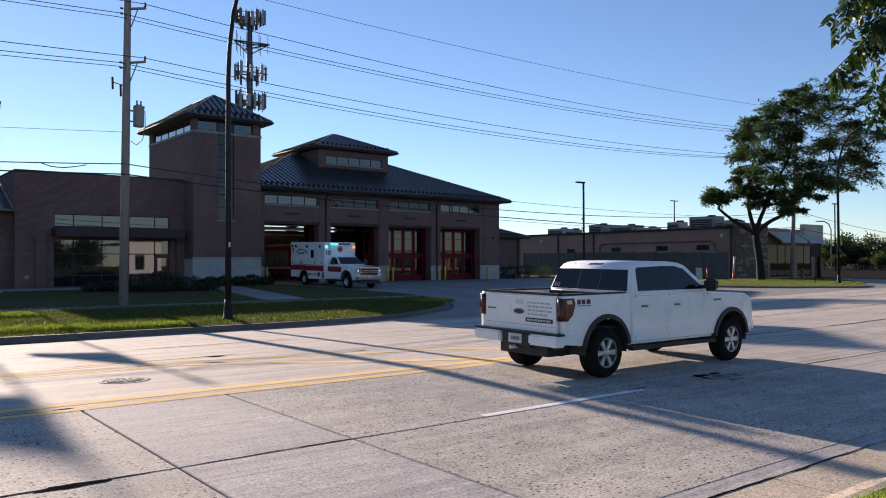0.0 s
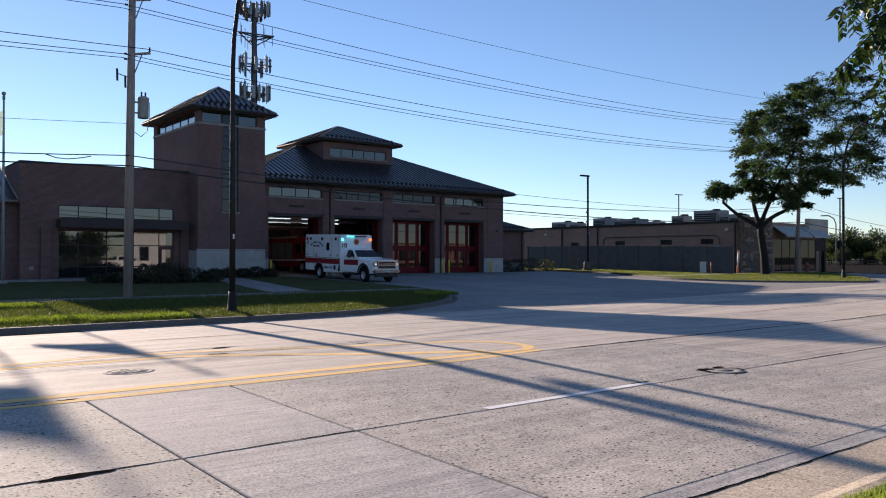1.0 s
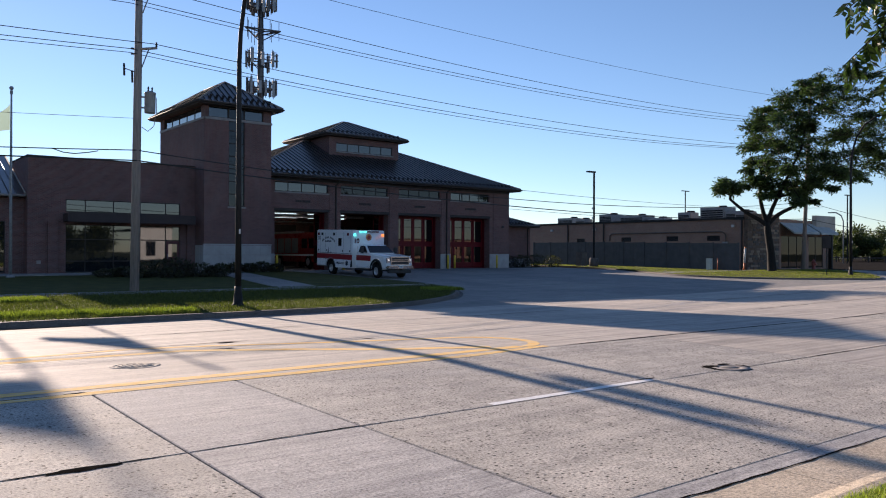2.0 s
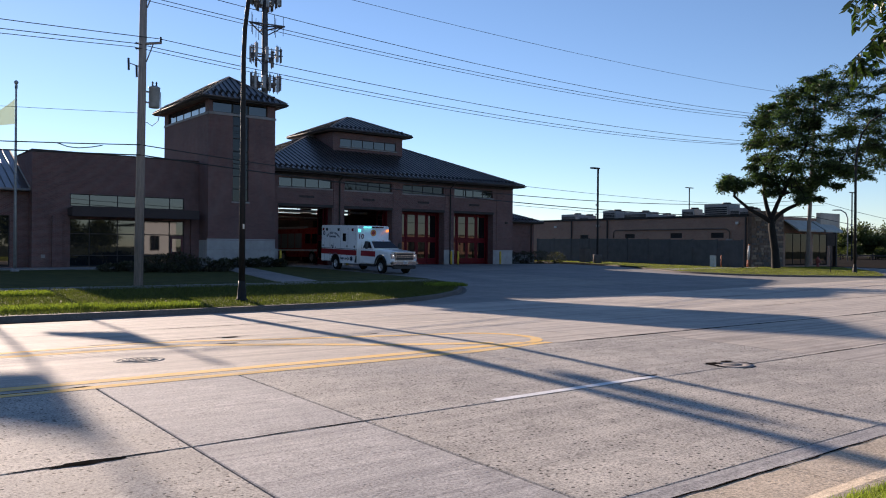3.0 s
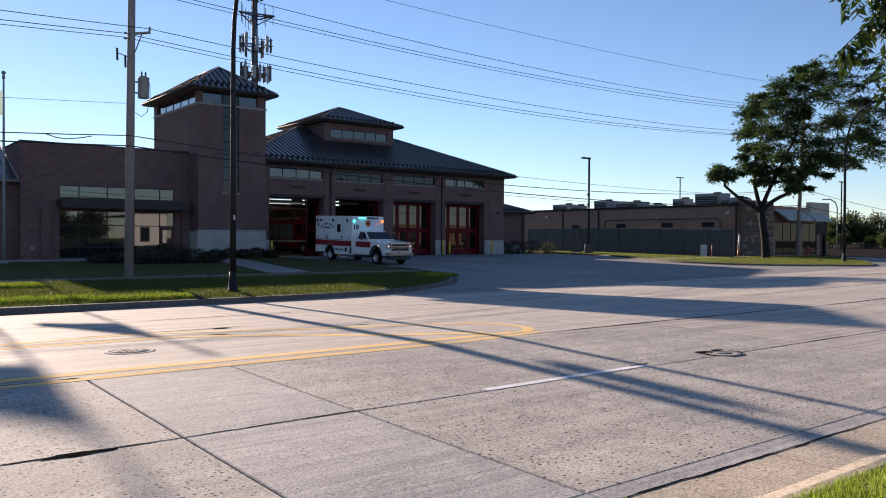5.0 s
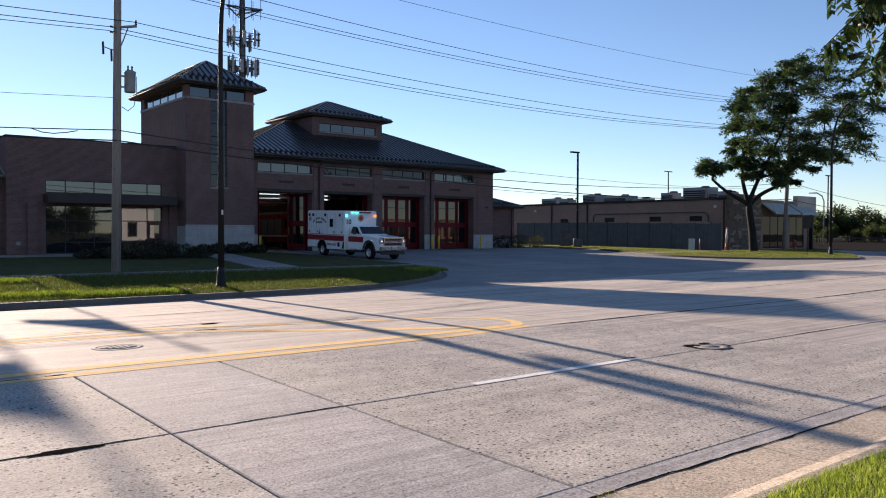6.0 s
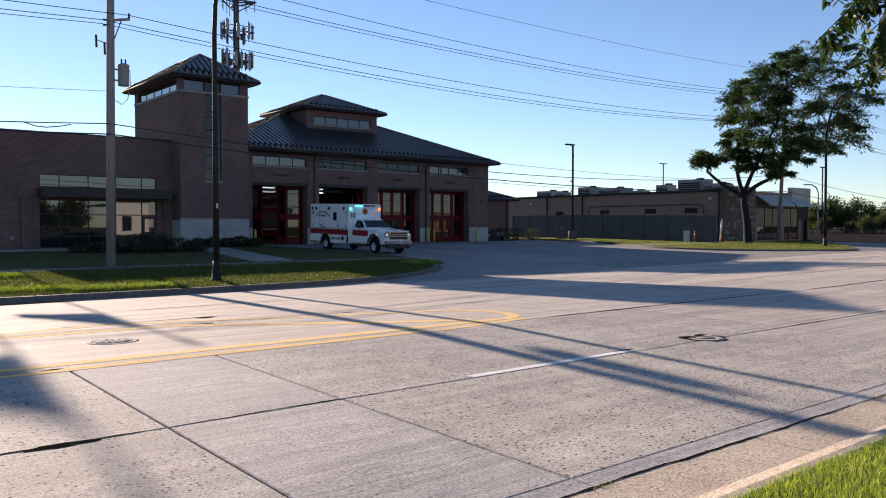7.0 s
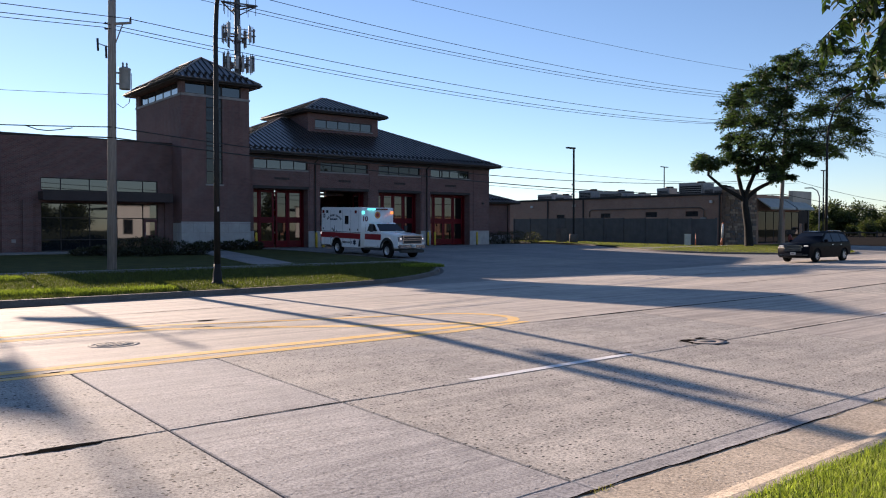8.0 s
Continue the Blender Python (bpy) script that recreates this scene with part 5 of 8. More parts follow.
    skin("brake_lamp", [(-0.16, 1.838), (0.16, 1.838), (0.15, 1.866), (-0.15, 1.866)], lambda u, v, d: (-1.0 + (v - 1.835) * 3.0 - d, u, v), RED_LENS, t, 0.012)
    ws = lambda u, v, d: (0.60 + (1.825 - v) * 1.278 + d, u, v + d)
    skin("windscreen", [(-0.88, 1.40), (0.88, 1.40), (0.77, 1.79), (-0.77, 1.79)], ws, GLASS_DARK, t, 0.012)
    part("grille", box1(2.636, 2.680, -0.60, 0.60, 0.82, 1.12, 0.03), CHROME, t)
    part("front_bumper", box1(2.582, 2.731, -0.95, 0.95, 0.52, 0.76, 0.05), PAINT_WHITE, t)
    ws_ = [wheel(t, x, s * 0.86, 0.41, 0.285, s, 6, ALLOY) for x in (-1.84, 1.84) for s in (-1, 1)]
    return t, ws_


def suv():
    t = thing("sport_utility_vehicle", "dark navy three-row sport utility vehicle with headlights on", "car")
    hw = 0.98
    sq = lambda x, y, z: (x, y * (1 - 0.07 * max(z - 0.9, 0) - 0.05 * max(0.7 - z, 0) - 0.045 * max(x - 1.8, 0) ** 2 - 0.03 * max(-1.9 - x, 0) ** 2), z)
    lower = [(-2.32, 0.42), (-2.40, 0.62), (-2.38, 1.00), (-2.30, 1.17), (0.9, 1.13), (1.22, 1.155), (1.75, 1.13), (2.20, 1.075), (2.40, 1.00), (2.49, 0.86), (2.52, 0.60), (2.49, 0.36), (2.38, 0.27), (2.10, 0.27)] + arch(1.62, 0.36, 0.42, -8, 188) + [(1.15, 0.27), (-1.10, 0.27)] + arch(-1.56, 0.36, 0.42, -8, 188) + [(-2.04, 0.34)]
    shell(lower, hw, PAINT_NAVY, "body", t, sq, 0.06)
    yz = lambda z: 0.955 - 0.25 * (z - 1.10) / 0.62
    cab = [(-2.34, 1.10), (-2.24, 1.40), (-2.08, 1.64), (-1.94, 1.715), (-1.6, 1.765), (-0.5, 1.79), (0.05, 1.765), (0.36, 1.68), (0.75, 1.44), (1.26, 1.10)]
    shell(cab, 1.0, PAINT_NAVY, "cabin", t, lambda x, y, z: (x, y * yz(z), z), 0.04)
    for s in (-1, 1):
        place = lambda u, v, d, s=s: (u, s * (yz(v) + d * 1.05), v)
        skin("side_window", [(-2.10, 1.16), (-1.92, 1.58), (-1.32, 1.64), (-1.32, 1.16)], place, GLASS_DARK, t)
        skin("side_window", [(-1.25, 1.16), (-1.25, 1.64), (-0.30, 1.66), (-0.30, 1.16)], place, GLASS_DARK, t)
        skin("side_window", [(-0.22, 1.16), (-0.22, 1.66), (0.20, 1.64), (0.92, 1.16)], place, GLASS_DARK, t)
        part("roof_rail", tube1([(-1.9, s * 0.66, 1.72), (-1.7, s * 0.66, 1.79), (-0.2, s * 0.66, 1.81), (0.05, s * 0.66, 1.77)], 0.018, 6), CHROME, t)
        m = new("mirror")
        m.parent = t
        part("mirror_shell", box1(0.70, 0.86, min(s * 0.96, s * 1.16), max(s * 0.96, s * 1.16), 1.14, 1.30, 0.03), PAINT_NAVY, m)
        part("head_lamp", box1(2.16, 2.48, min(s * 0.60, s * 0.875), max(s * 0.60, s * 0.875), 0.82, 0.97, 0.04), CLEAR_LENS, t)
        part("lamp_strip", box1(2.44, 2.495, min(s * 0.62, s * 0.86), max(s * 0.62, s * 0.86), 0.93, 0.965, 0.01), HEADLIGHT, t)
        part("fog_lamp", box1(2.38, 2.50, min(s * 0.68, s * 0.84), max(s * 0.68, s * 0.84), 0.47, 0.53, 0.02), HEADLIGHT, t)
        part("chrome_trim", box1(2.40, 2.515, min(s * 0.56, s * 0.90), max(s * 0.56, s * 0.90), 0.40, 0.445, 0.01), CHROME, t)
        part("tail_lamp", box1(-2.40, -2.22, min(s * 0.66, s * 0.95), max(s * 0.66, s * 0.95), 0.85, 1.08, 0.03), RED_LENS, t)
        sp = lambda u, v, d, s=s: (u, s * (hw * (1 - 0.07 * max(v - 0.9, 0)) + d), v)
        for x in (-1.28, -0.26):
            skin("door_handle", [(x + 0.06, 0.98), (x + 0.24, 0.98), (x + 0.24, 1.01), (x + 0.06, 1.01)], sp, CHROME, t, 0.03, 0.035)
            skin("door_seam", [(x, 0.40), (x + 0.01, 0.40), (x + 0.01, 1.08), (x, 1.08)], sp, PLASTIC, t, 0.002, 0.004)
    grille = part("grille", box1(2.42, 2.535, -0.55, 0.55, 0.60, 0.99, 0.04), CHROME, t)
    for z in (0.645, 0.73, 0.815, 0.90):
        part("grille_slot", box1(2.52, 2.545, -0.49, 0.49, z, z + 0.045, 0.005), PLASTIC, t)
    part("lower_intake", box1(2.44, 2.515, -0.55, 0.55, 0.36, 0.54, 0.02), PLASTIC, t)
    part("number_plate", box1(2.525, 2.55, -0.155, 0.155, 0.44, 0.58, 0.004), WHITE_METAL, t)
    bars(t, -0.11, 0.48, (0.03,) * 5, 0.06, lambda u, v, d: (2.55 + d, u, v), DECAL_GREY, "plate_mark")
    ws = lambda u, v, d: (0.36 + (1.68 - v) * 1.458 + d, u, v + d)
    skin("windscreen", [(-0.88, 1.14), (0.88, 1.14), (0.72, 1.66), (-0.72, 1.66)], ws, GLASS_DARK, t, 0.012)
    part("under_tray", box1(-2.2, 2.2, -0.7, 0.7, 0.24, 0.36), PLASTIC, t)
    wl = [wheel(t, x, s * 0.85, 0.37, 0.25, s, 6, ALLOY) for x in (-1.56, 1.62) for s in (-1, 1)]
    return t, wl


def ambulance():
    t = thing("ambulance", "white box ambulance with a red stripe and flashing lights", "ambulance")
    hw = 1.21
    RX, FX = -2.60, 2.60
    bx0, bx1 = -4.50, 0.15
    # the box body, with an arch for the rear wheels
    out = [(bx0, 0.55), (bx0, 2.93), (bx1, 2.93), (bx1, 0.50), (RX + 0.62, 0.46)] + arch(RX, 0.48, 0.60, 0, 180) + [(RX - 0.65, 0.55)]
    shell(out, hw, PAINT_WHITE, "box_body", t, None, 0.05)
    part("roof_cap", box1(bx0 + 0.05, bx1 - 0.05, -hw + 0.05, hw - 0.05, 2.932, 2.96, 0.012), PAINT_WHITE, t)
    # cab
    sq = lambda x, y, z: (x, y * (1 - 0.05 * max(z - 1.1, 0) - 0.05 * max(x - 2.9, 0)), z)
    lower = [(0.17, 0.55), (0.17, 1.52), (1.55, 1.50), (1.72, 1.50), (2.6, 1.45), (3.40, 1.36), (3.62, 1.24), (3.70, 0.95), (3.68, 0.62), (3.30, 0.56)] + arch(FX, 0.48, 0.56, 5, 175) + [(1.98, 0.55)]
    shell(lower, 1.0, PAINT_WHITE, "cab_body", t, sq, 0.05)
    yz = lambda z: 0.97 - 0.22 * (z - 1.50) / 0.55
    cab = [(0.17, 1.50), (0.17, 2.02), (0.5, 2.07), (0.95, 2.04), (1.08, 1.98), (1.78, 1.49)]
    shell(cab, 1.0, PAINT_WHITE, "cabin", t, lambda x, y, z: (x, y * yz(z), z), 0.04)
    ws = lambda u, v, d: (1.08 + (1.98 - v) * 1.43 + d, u, v + d)
    skin("windscreen", [(-0.90, 1.54), (0.90, 1.54), (0.74, 1.96), (-0.74, 1.96)], ws, GLASS_DARK, t, 0.012)
    for s in (-1, 1):
        place = lambda u, v, d, s=s: (u, s * (yz(v) + d * 1.05), v)
        skin("side_window", [(0.45, 1.54), (0.45, 1.96), (0.92, 1.95), (1.05, 1.90), (1.50, 1.54)], place, GLASS_DARK, t)
        bs = lambda u, v, d, s=s: (u, s * (hw + d), v)
        cs = lambda u, v, d, s=s: (u, s * (1.0 * (1 - 0.05 * max(v - 1.1, 0)) + d), v)
        skin("red_stripe", [(bx0 + 0.03, 1.02), (bx1 - 0.06, 1.02), (bx1 - 0.06, 1.36), (bx0 + 0.03, 1.36)], bs, STRIPE_RED, t, 0.006, 0.005)
        skin("thin_stripe", [(bx0 + 0.03, 1.40), (bx1 - 0.06, 1.40), (bx1 - 0.06, 1.43), (bx0 + 0.03, 1.43)], bs, DECAL_BLUE, t, 0.006, 0.005)
        skin("pulse_mark", [(-3.05, 1.43), (-2.98, 1.62), (-2.95, 1.43), (-2.90, 1.86), (-2.85, 1.43), (-2.65, 1.43), (-2.60, 1.56), (-2.56, 1.43)], bs, DECAL_BLUE, t, 0.006, 0.004)
        skin("red_stripe", [(0.26, 1.02), (1.95, 1.02), (1.95, 1.36), (0.26, 1.36)], cs, STRIPE_RED, t, 0.006, 0.005)
        skin("box_window", [(-1.65, 1.90), (-1.25, 1.90), (-1.25, 2.42), (-1.65, 2.42)], bs, GLASS_DARK, t, 0.012, 0.016)
        # compartment doors
        for x in (-4.05, -3.35, -1.95, -1.0, -0.12):
            skin("door_seam", [(x, 0.62), (x + 0.014, 0.62), (x + 0.014, 2.78), (x, 2.78)], bs, DECAL_GREY, t, 0.003, 0.003)
        for x in (-4.3, -3.2, -1.15, -0.25):
            skin("latch", [(x, 1.52), (x + 0.10, 1.52), (x + 0.10, 1.64), (x, 1.64)], bs, PLASTIC, t, 0.012, 0.014)
        # arched lettering over straight lettering, too small to read
        for k in range(17):
            a = radians(126 - 4.6 * k)
            cx, cz = -2.95 + 1.35 * math.cos(a), 1.20 + 1.25 * math.sin(a)
            if k not in (3, 9):
                ca, sa = math.cos(a - math.pi / 2), math.sin(a - math.pi / 2)
                pts = [(cx + ca * u - sa * v, cz + sa * u + ca * v) for u, v in ((-0.034, -0.065), (0.034, -0.065), (0.034, 0.065), (-0.034, 0.065))]
                skin("lettering", pts, bs, DECAL_BLUE, t, 0.005, 0.004)
        bars(t, -3.42, 2.13, (0.06, 0.05, 0.06, 0.06, 0.07, 0.06, 0.06, 0.06, 0.05, 0.06, 0.06), 0.11, bs, DECAL_BLUE, "lettering")
        cur = bpy.data.curves.new("side_lettering", "FONT")
        cur.body, cur.size, cur.extrude, cur.offset = "AMBULANCE", 0.19, 0.002, 0.004
        cur.materials.append(DECAL_BLUE)
        o = new("side_lettering", cur)
        o.parent = t
        o.matrix_basis = Matrix.Translation((-1.95 if s < 0 else -0.8, s * (hw + 0.008), 0.72)) @ Euler((radians(90), 0, radians(0 if s < 0 else 180))).to_matrix().to_4x4()
        # dark kick panel between the box and the cab, and the dark arch behind the rear wheel
        skin("kick_panel", [(bx1 - 0.30, 0.56), (bx1 - 0.04, 0.56), (bx1 - 0.04, 1.00), (bx1 - 0.16, 1.00)], bs, PLASTIC, t, 0.006, 0.008)
        bm = bmesh.new()
        for cx, rad, ya in ((RX, 0.585, 1.20), (FX, 0.545, 0.98)):
            ring = arch(cx, 0.48, rad, 0, 180, 12)
            lips = [[bm.verts.new((u, s * y, v)) for u, v in ring] for y in (ya, 0.6)]
            for i in range(12):
                bm.faces.new((lips[0][i], lips[0][i + 1], lips[1][i + 1], lips[1][i]))
            bm.faces.new(lips[1])
        part("wheel_liner", bm, PLASTIC, t)
        outer, inner = arch(RX, 0.48, 0.64, 0, 180, 12), arch(RX, 0.48, 0.59, 180, 0, 12)
        bm = bmesh.new()
        for i in range(12):
            bm.faces.new([bm.verts.new(bs(u, v, 0.012)) for u, v in (outer[i], outer[i + 1], inner[11 - i], inner[12 - i])])
        part("wheel_flare", bm, STEEL, t)
        # star of life
        for k in range(3):
            ca, sa = math.cos(radians(60 * k + 90)), math.sin(radians(60 * k + 90))
            pts = [(-0.55 + ca * u - sa * v, 0.80 + sa * u + ca * v) for u, v in ((-0.17, -0.05), (0.17, -0.05), (0.17, 0.05), (-0.17, 0.05))]
            skin("star_bar", pts, bs, DECAL_BLUE, t, 0.005 + 0.001 * k, 0.004)
        for x in (-4.22, -0.42):
            skin("side_beacon", [(x - 0.09, 2.58), (x + 0.09, 2.58), (x + 0.09, 2.76), (x - 0.09, 2.76)], bs, BRIGHT_LENS, t, 0.04, 0.05)
        for x in (-3.75, -2.2):
            skin("scene_lamp", [(x - 0.11, 2.58), (x + 0.11, 2.58), (x + 0.11, 2.76), (x - 0.11, 2.76)], bs, PLASTIC, t, 0.03, 0.04)
        skin("marker_lamp", [(-3.32, 0.98), (-3.20, 0.98), (-3.20, 1.10), (-3.32, 1.10)], bs, CLEAR_LENS, t, 0.02, 0.03)
        m = new("mirror")
        m.parent = t
        part("mirror_arm", tube1([(1.30, s * 0.95, 1.58), (1.36, s * 1.22, 1.60)], 0.02, 6), PLASTIC, m)
        part("mirror_shell", box1(1.30, 1.42, min(s * 1.16, s * 1.38), max(s * 1.16, s * 1.38), 1.50, 1.88, 0.03), PLASTIC, m)
        part("head_lamp", box1(3.42, 3.70, min(s * 0.70, s * 0.95), max(s * 0.70, s * 0.95), 0.94, 1.26, 0.03), CLEAR_LENS, t)
        part("lamp_bulb", box1(3.69, 3.72, min(s * 0.76, s * 0.86), max(s * 0.76, s * 0.82), 1.12, 1.18, 0.01), HEADLIGHT, t)
        part("fog_lamp", box1(3.66, 3.83, min(s * 0.52, s * 0.68), max(s * 0.52, s * 0.68), 0.60, 0.72, 0.02), CLEAR_LENS, t)
        part("fender_lamp", box1(2.78, 2.88, min(s * 0.96, s * 1.015), max(s * 0.96, s * 1.015), 1.12, 1.18, 0.01), HEADLIGHT if s < 0 else CLEAR_LENS, t)
        part("step", box1(0.30, 1.90, min(s * 0.85, s * 1.10), max(s * 0.85, s * 1.10), 0.40, 0.52, 0.02), PLASTIC, t)
        skin("door_seam", [(0.30, 0.62), (0.315, 0.62), (0.315, 1.95), (0.30, 1.95)], cs, PLASTIC, t, 0.002, 0.004)
        skin("door_seam", [(1.62, 0.62), (1.635, 0.62), (1.635, 1.48), (1.62, 1.48)], cs, PLASTIC, t, 0.002, 0.004)
        # dark flare over the front wheel
        outer, inner = arch(FX, 0.48, 0.71, 5, 175, 12), arch(FX, 0.48, 0.555, 175, 5, 12)
        bm = bmesh.new()
        for i in range(12):
            q = [outer[i], outer[i + 1], inner[11 - i], inner[12 - i]]
            bm.faces.new([bm.verts.new(cs(u, v, 0.02)) for u, v in q])
        part("wheel_flare", bm, PLASTIC, t)
    # front of the box over the cab
    fs = lambda u, v, d: (bx1 + d, u, v)
    for u0, mt in ((-1.08, BEACON_TEAL), (1.08, BEACON_AMBER)):
        skin("front_beacon", [(u0 - 0.085, 2.57), (u0 + 0.085, 2.57), (u0 + 0.085, 2.74), (u0 - 0.085, 2.74)], fs, mt, t, 0.05, 0.06)
    for k, mt in enumerate((BEACON_TEAL, BEACON_TEAL, PLASTIC, RED_LENS, BRIGHT_LENS)):
        y = -0.62 + 0.31 * k
        skin("bar_lamp", [(y - 0.13, 2.82), (y + 0.13, 2.82), (y + 0.13, 2.90), (y - 0.13, 2.90)], fs, mt, t, 0.05, 0.06)
    skin("badge", arch(0, 2.50, 0.22, 0, 350, 16), fs, DECAL_GOLD, t, 0.006, 0.005)
    skin("badge_centre", arch(0, 2.50, 0.13, 0, 350, 12), fs, STRIPE_RED, t, 0.010, 0.005)
    cur = bpy.data.curves.new("unit_number", "FONT")
    cur.body, cur.size, cur.extrude = "10", 0.42, 0.004
    cur.offset = 0.014
    cur.materials.append(MAROON)
    o = new("unit_number", cur)
    o.parent, o.matrix_basis = t, Matrix.Translation((bx1 + 0.008, -1.14, 2.12)) @ Euler((radians(90), 0, radians(90))).to_matrix().to_4x4()
    for s in (-1, 1):
        cur = bpy.data.curves.new("unit_number", "FONT")
        cur.body, cur.size, cur.extrude = "10", 0.36, 0.004
        cur.offset = 0.010
        cur.materials.append(DECAL_BLUE)
        o = new("unit_number", cur)
        o.parent = t
        o.matrix_basis = Matrix.Translation((-4.36 if s < 0 else -4.0, s * (hw + 0.008), 2.28)) @ Euler((radians(90), 0, radians(0 if s < 0 else 180))).to_matrix().to_4x4()
    # front end
    part("grille", box1(3.58, 3.735, -0.68, 0.68, 0.86, 1.34, 0.03), PLASTIC, t)
    for z0, z1 in ((0.86, 0.90), (1.045, 1.085), (1.135, 1.175), (1.29, 1.345)):
        part("grille_bar", box1(3.70, 3.76, -0.69, 0.69, z0, z1, 0.012), CHROME, t)
    for y in (-0.66, 0.66):
        part("grille_side", box1(3.70, 3.755, y - 0.035, y + 0.035, 0.88, 1.33, 0.012), CHROME, t)
    part("bonnet_edge", box1(3.40, 3.70, -0.86, 0.86, 1.345, 1.39, 0.02), PAINT_WHITE, t)
    part("front_bumper", box1(3.58, 3.86, -0.98, 0.98, 0.60, 0.80, 0.06), CHROME, t)
    part("lower_valance", box1(3.56, 3.80, -0.85, 0.85, 0.34, 0.53, 0.04), PLASTIC, t)
    part("number_plate", box1(3.865, 3.88, -0.155, 0.155, 0.66, 0.80, 0.004), WHITE_METAL, t)
    bars(t, -0.11, 0.70, (0.03,) * 5, 0.06, lambda u, v, d: (3.88 + d, u, v), DECAL_GREY, "plate_mark")
    part("rear_step", box1(bx0 - 0.28, bx0 - 0.002, -1.05, 1.05, 0.48, 0.62, 0.03), STEEL, t)
    part("chassis", box1(bx0 + 0.2, 3.3, -0.5, 0.5, 0.42, 0.58), PLASTIC, t)
    wl = [wheel(t, RX, s * 1.02, 0.42, 0.30, s, 0, ALLOY) for s in (-1, 1)] + [wheel(t, FX, s * 0.88, 0.42, 0.26, s, 0, ALLOY) for s in (-1, 1)]
    return t, wl


def fire_engine(m):
    t = thing("fire_engine", "red fire engine parked inside the open bay", "fire truck", m)
    shell([(-4.2, 0.55), (-4.2, 2.9), (1.4, 2.9), (1.4, 0.5), (-1.7, 0.5)] + arch(-2.4, 0.52, 0.62, 0, 180) + [(-3.1, 0.55)], 1.22, PAINT_RED, "pump_body", t, None, 0.04)
    shell([(1.45, 0.5), (1.45, 2.85), (1.7, 2.95), (4.1, 2.95), (4.3, 2.6), (4.35, 1.5), (4.35, 0.5), (3.4, 0.5)] + arch(2.75, 0.52, 0.60, 0, 180) + [(2.1, 0.5)], 1.22, PAINT_RED, "cab_body", t, None, 0.06)
    skin("windscreen", [(-1.05, 1.65), (1.05, 1.65), (1.0, 2.55), (-1.0, 2.55)], lambda u, v, d: (4.35 - (max(v - 1.5, 0)) * 0.045 + d, u, v), GLASS_DARK, t, 0.012)
    for s in (-1, 1):
        bs = lambda u, v, d, s=s: (u, s * (1.22 + d), v)
        skin("side_window", [(2.9, 1.65), (3.9, 1.65), (3.9, 2.45), (2.9, 2.45)], bs, GLASS_DARK, t, 0.012)
        skin("side_window", [(1.7, 1.65), (2.6, 1.65), (2.6, 2.45), (1.7, 2.45)], bs, GLASS_DARK, t, 0.012)
        for k in range(4):
            skin("roller_shutter", [(-4.0 + 1.3 * k, 1.25), (-2.85 + 1.3 * k, 1.25), (-2.85 + 1.3 * k, 2.5), (-4.0 + 1.3 * k, 2.5)], bs, STEEL, t, 0.008)
        skin("white_band", [(-4.15, 1.0), (4.2, 1.0), (4.2, 1.16), (-4.15, 1.16)], bs, PAINT_WHITE, t, 0.006, 0.005)
        part("head_lamp", box1(4.33, 4.40, min(s * 0.75, s * 1.1), max(s * 0.75, s * 1.1), 0.95, 1.15, 0.02), HEADLIGHT, t)
    part("grille", box1(4.34, 4.42, -0.6, 0.6, 0.75, 1.45, 0.02), CHROME, t)
    part("front_bumper", box1(4.2, 4.75, -1.2, 1.2, 0.42, 0.72, 0.05), CHROME, t)
    part("light_bar", box1(3.3, 3.7, -0.9, 0.9, 2.96, 3.12, 0.03), RED_LENS, t)
    part("ladder", box1(-4.1, 1.2, -1.1, -0.7, 2.92, 3.08, 0.02), STEEL, t)
    for x in (-2.4, 2.75):
        for s in (-1, 1):
            wheel(t, x, s * 1.05, 0.52, 0.32, s, 0, ALLOY)
    return t


TRUCK, TRUCK_WHEELS = pickup()
SUV, SUV_WHEELS = suv()
SUV.scale = (0.94,) * 3
AMBULANCE, AMBULANCE_WHEELS = ambulance()
fire_engine(pose(33.1, 61.6, 0.487, 0, 0, -90))


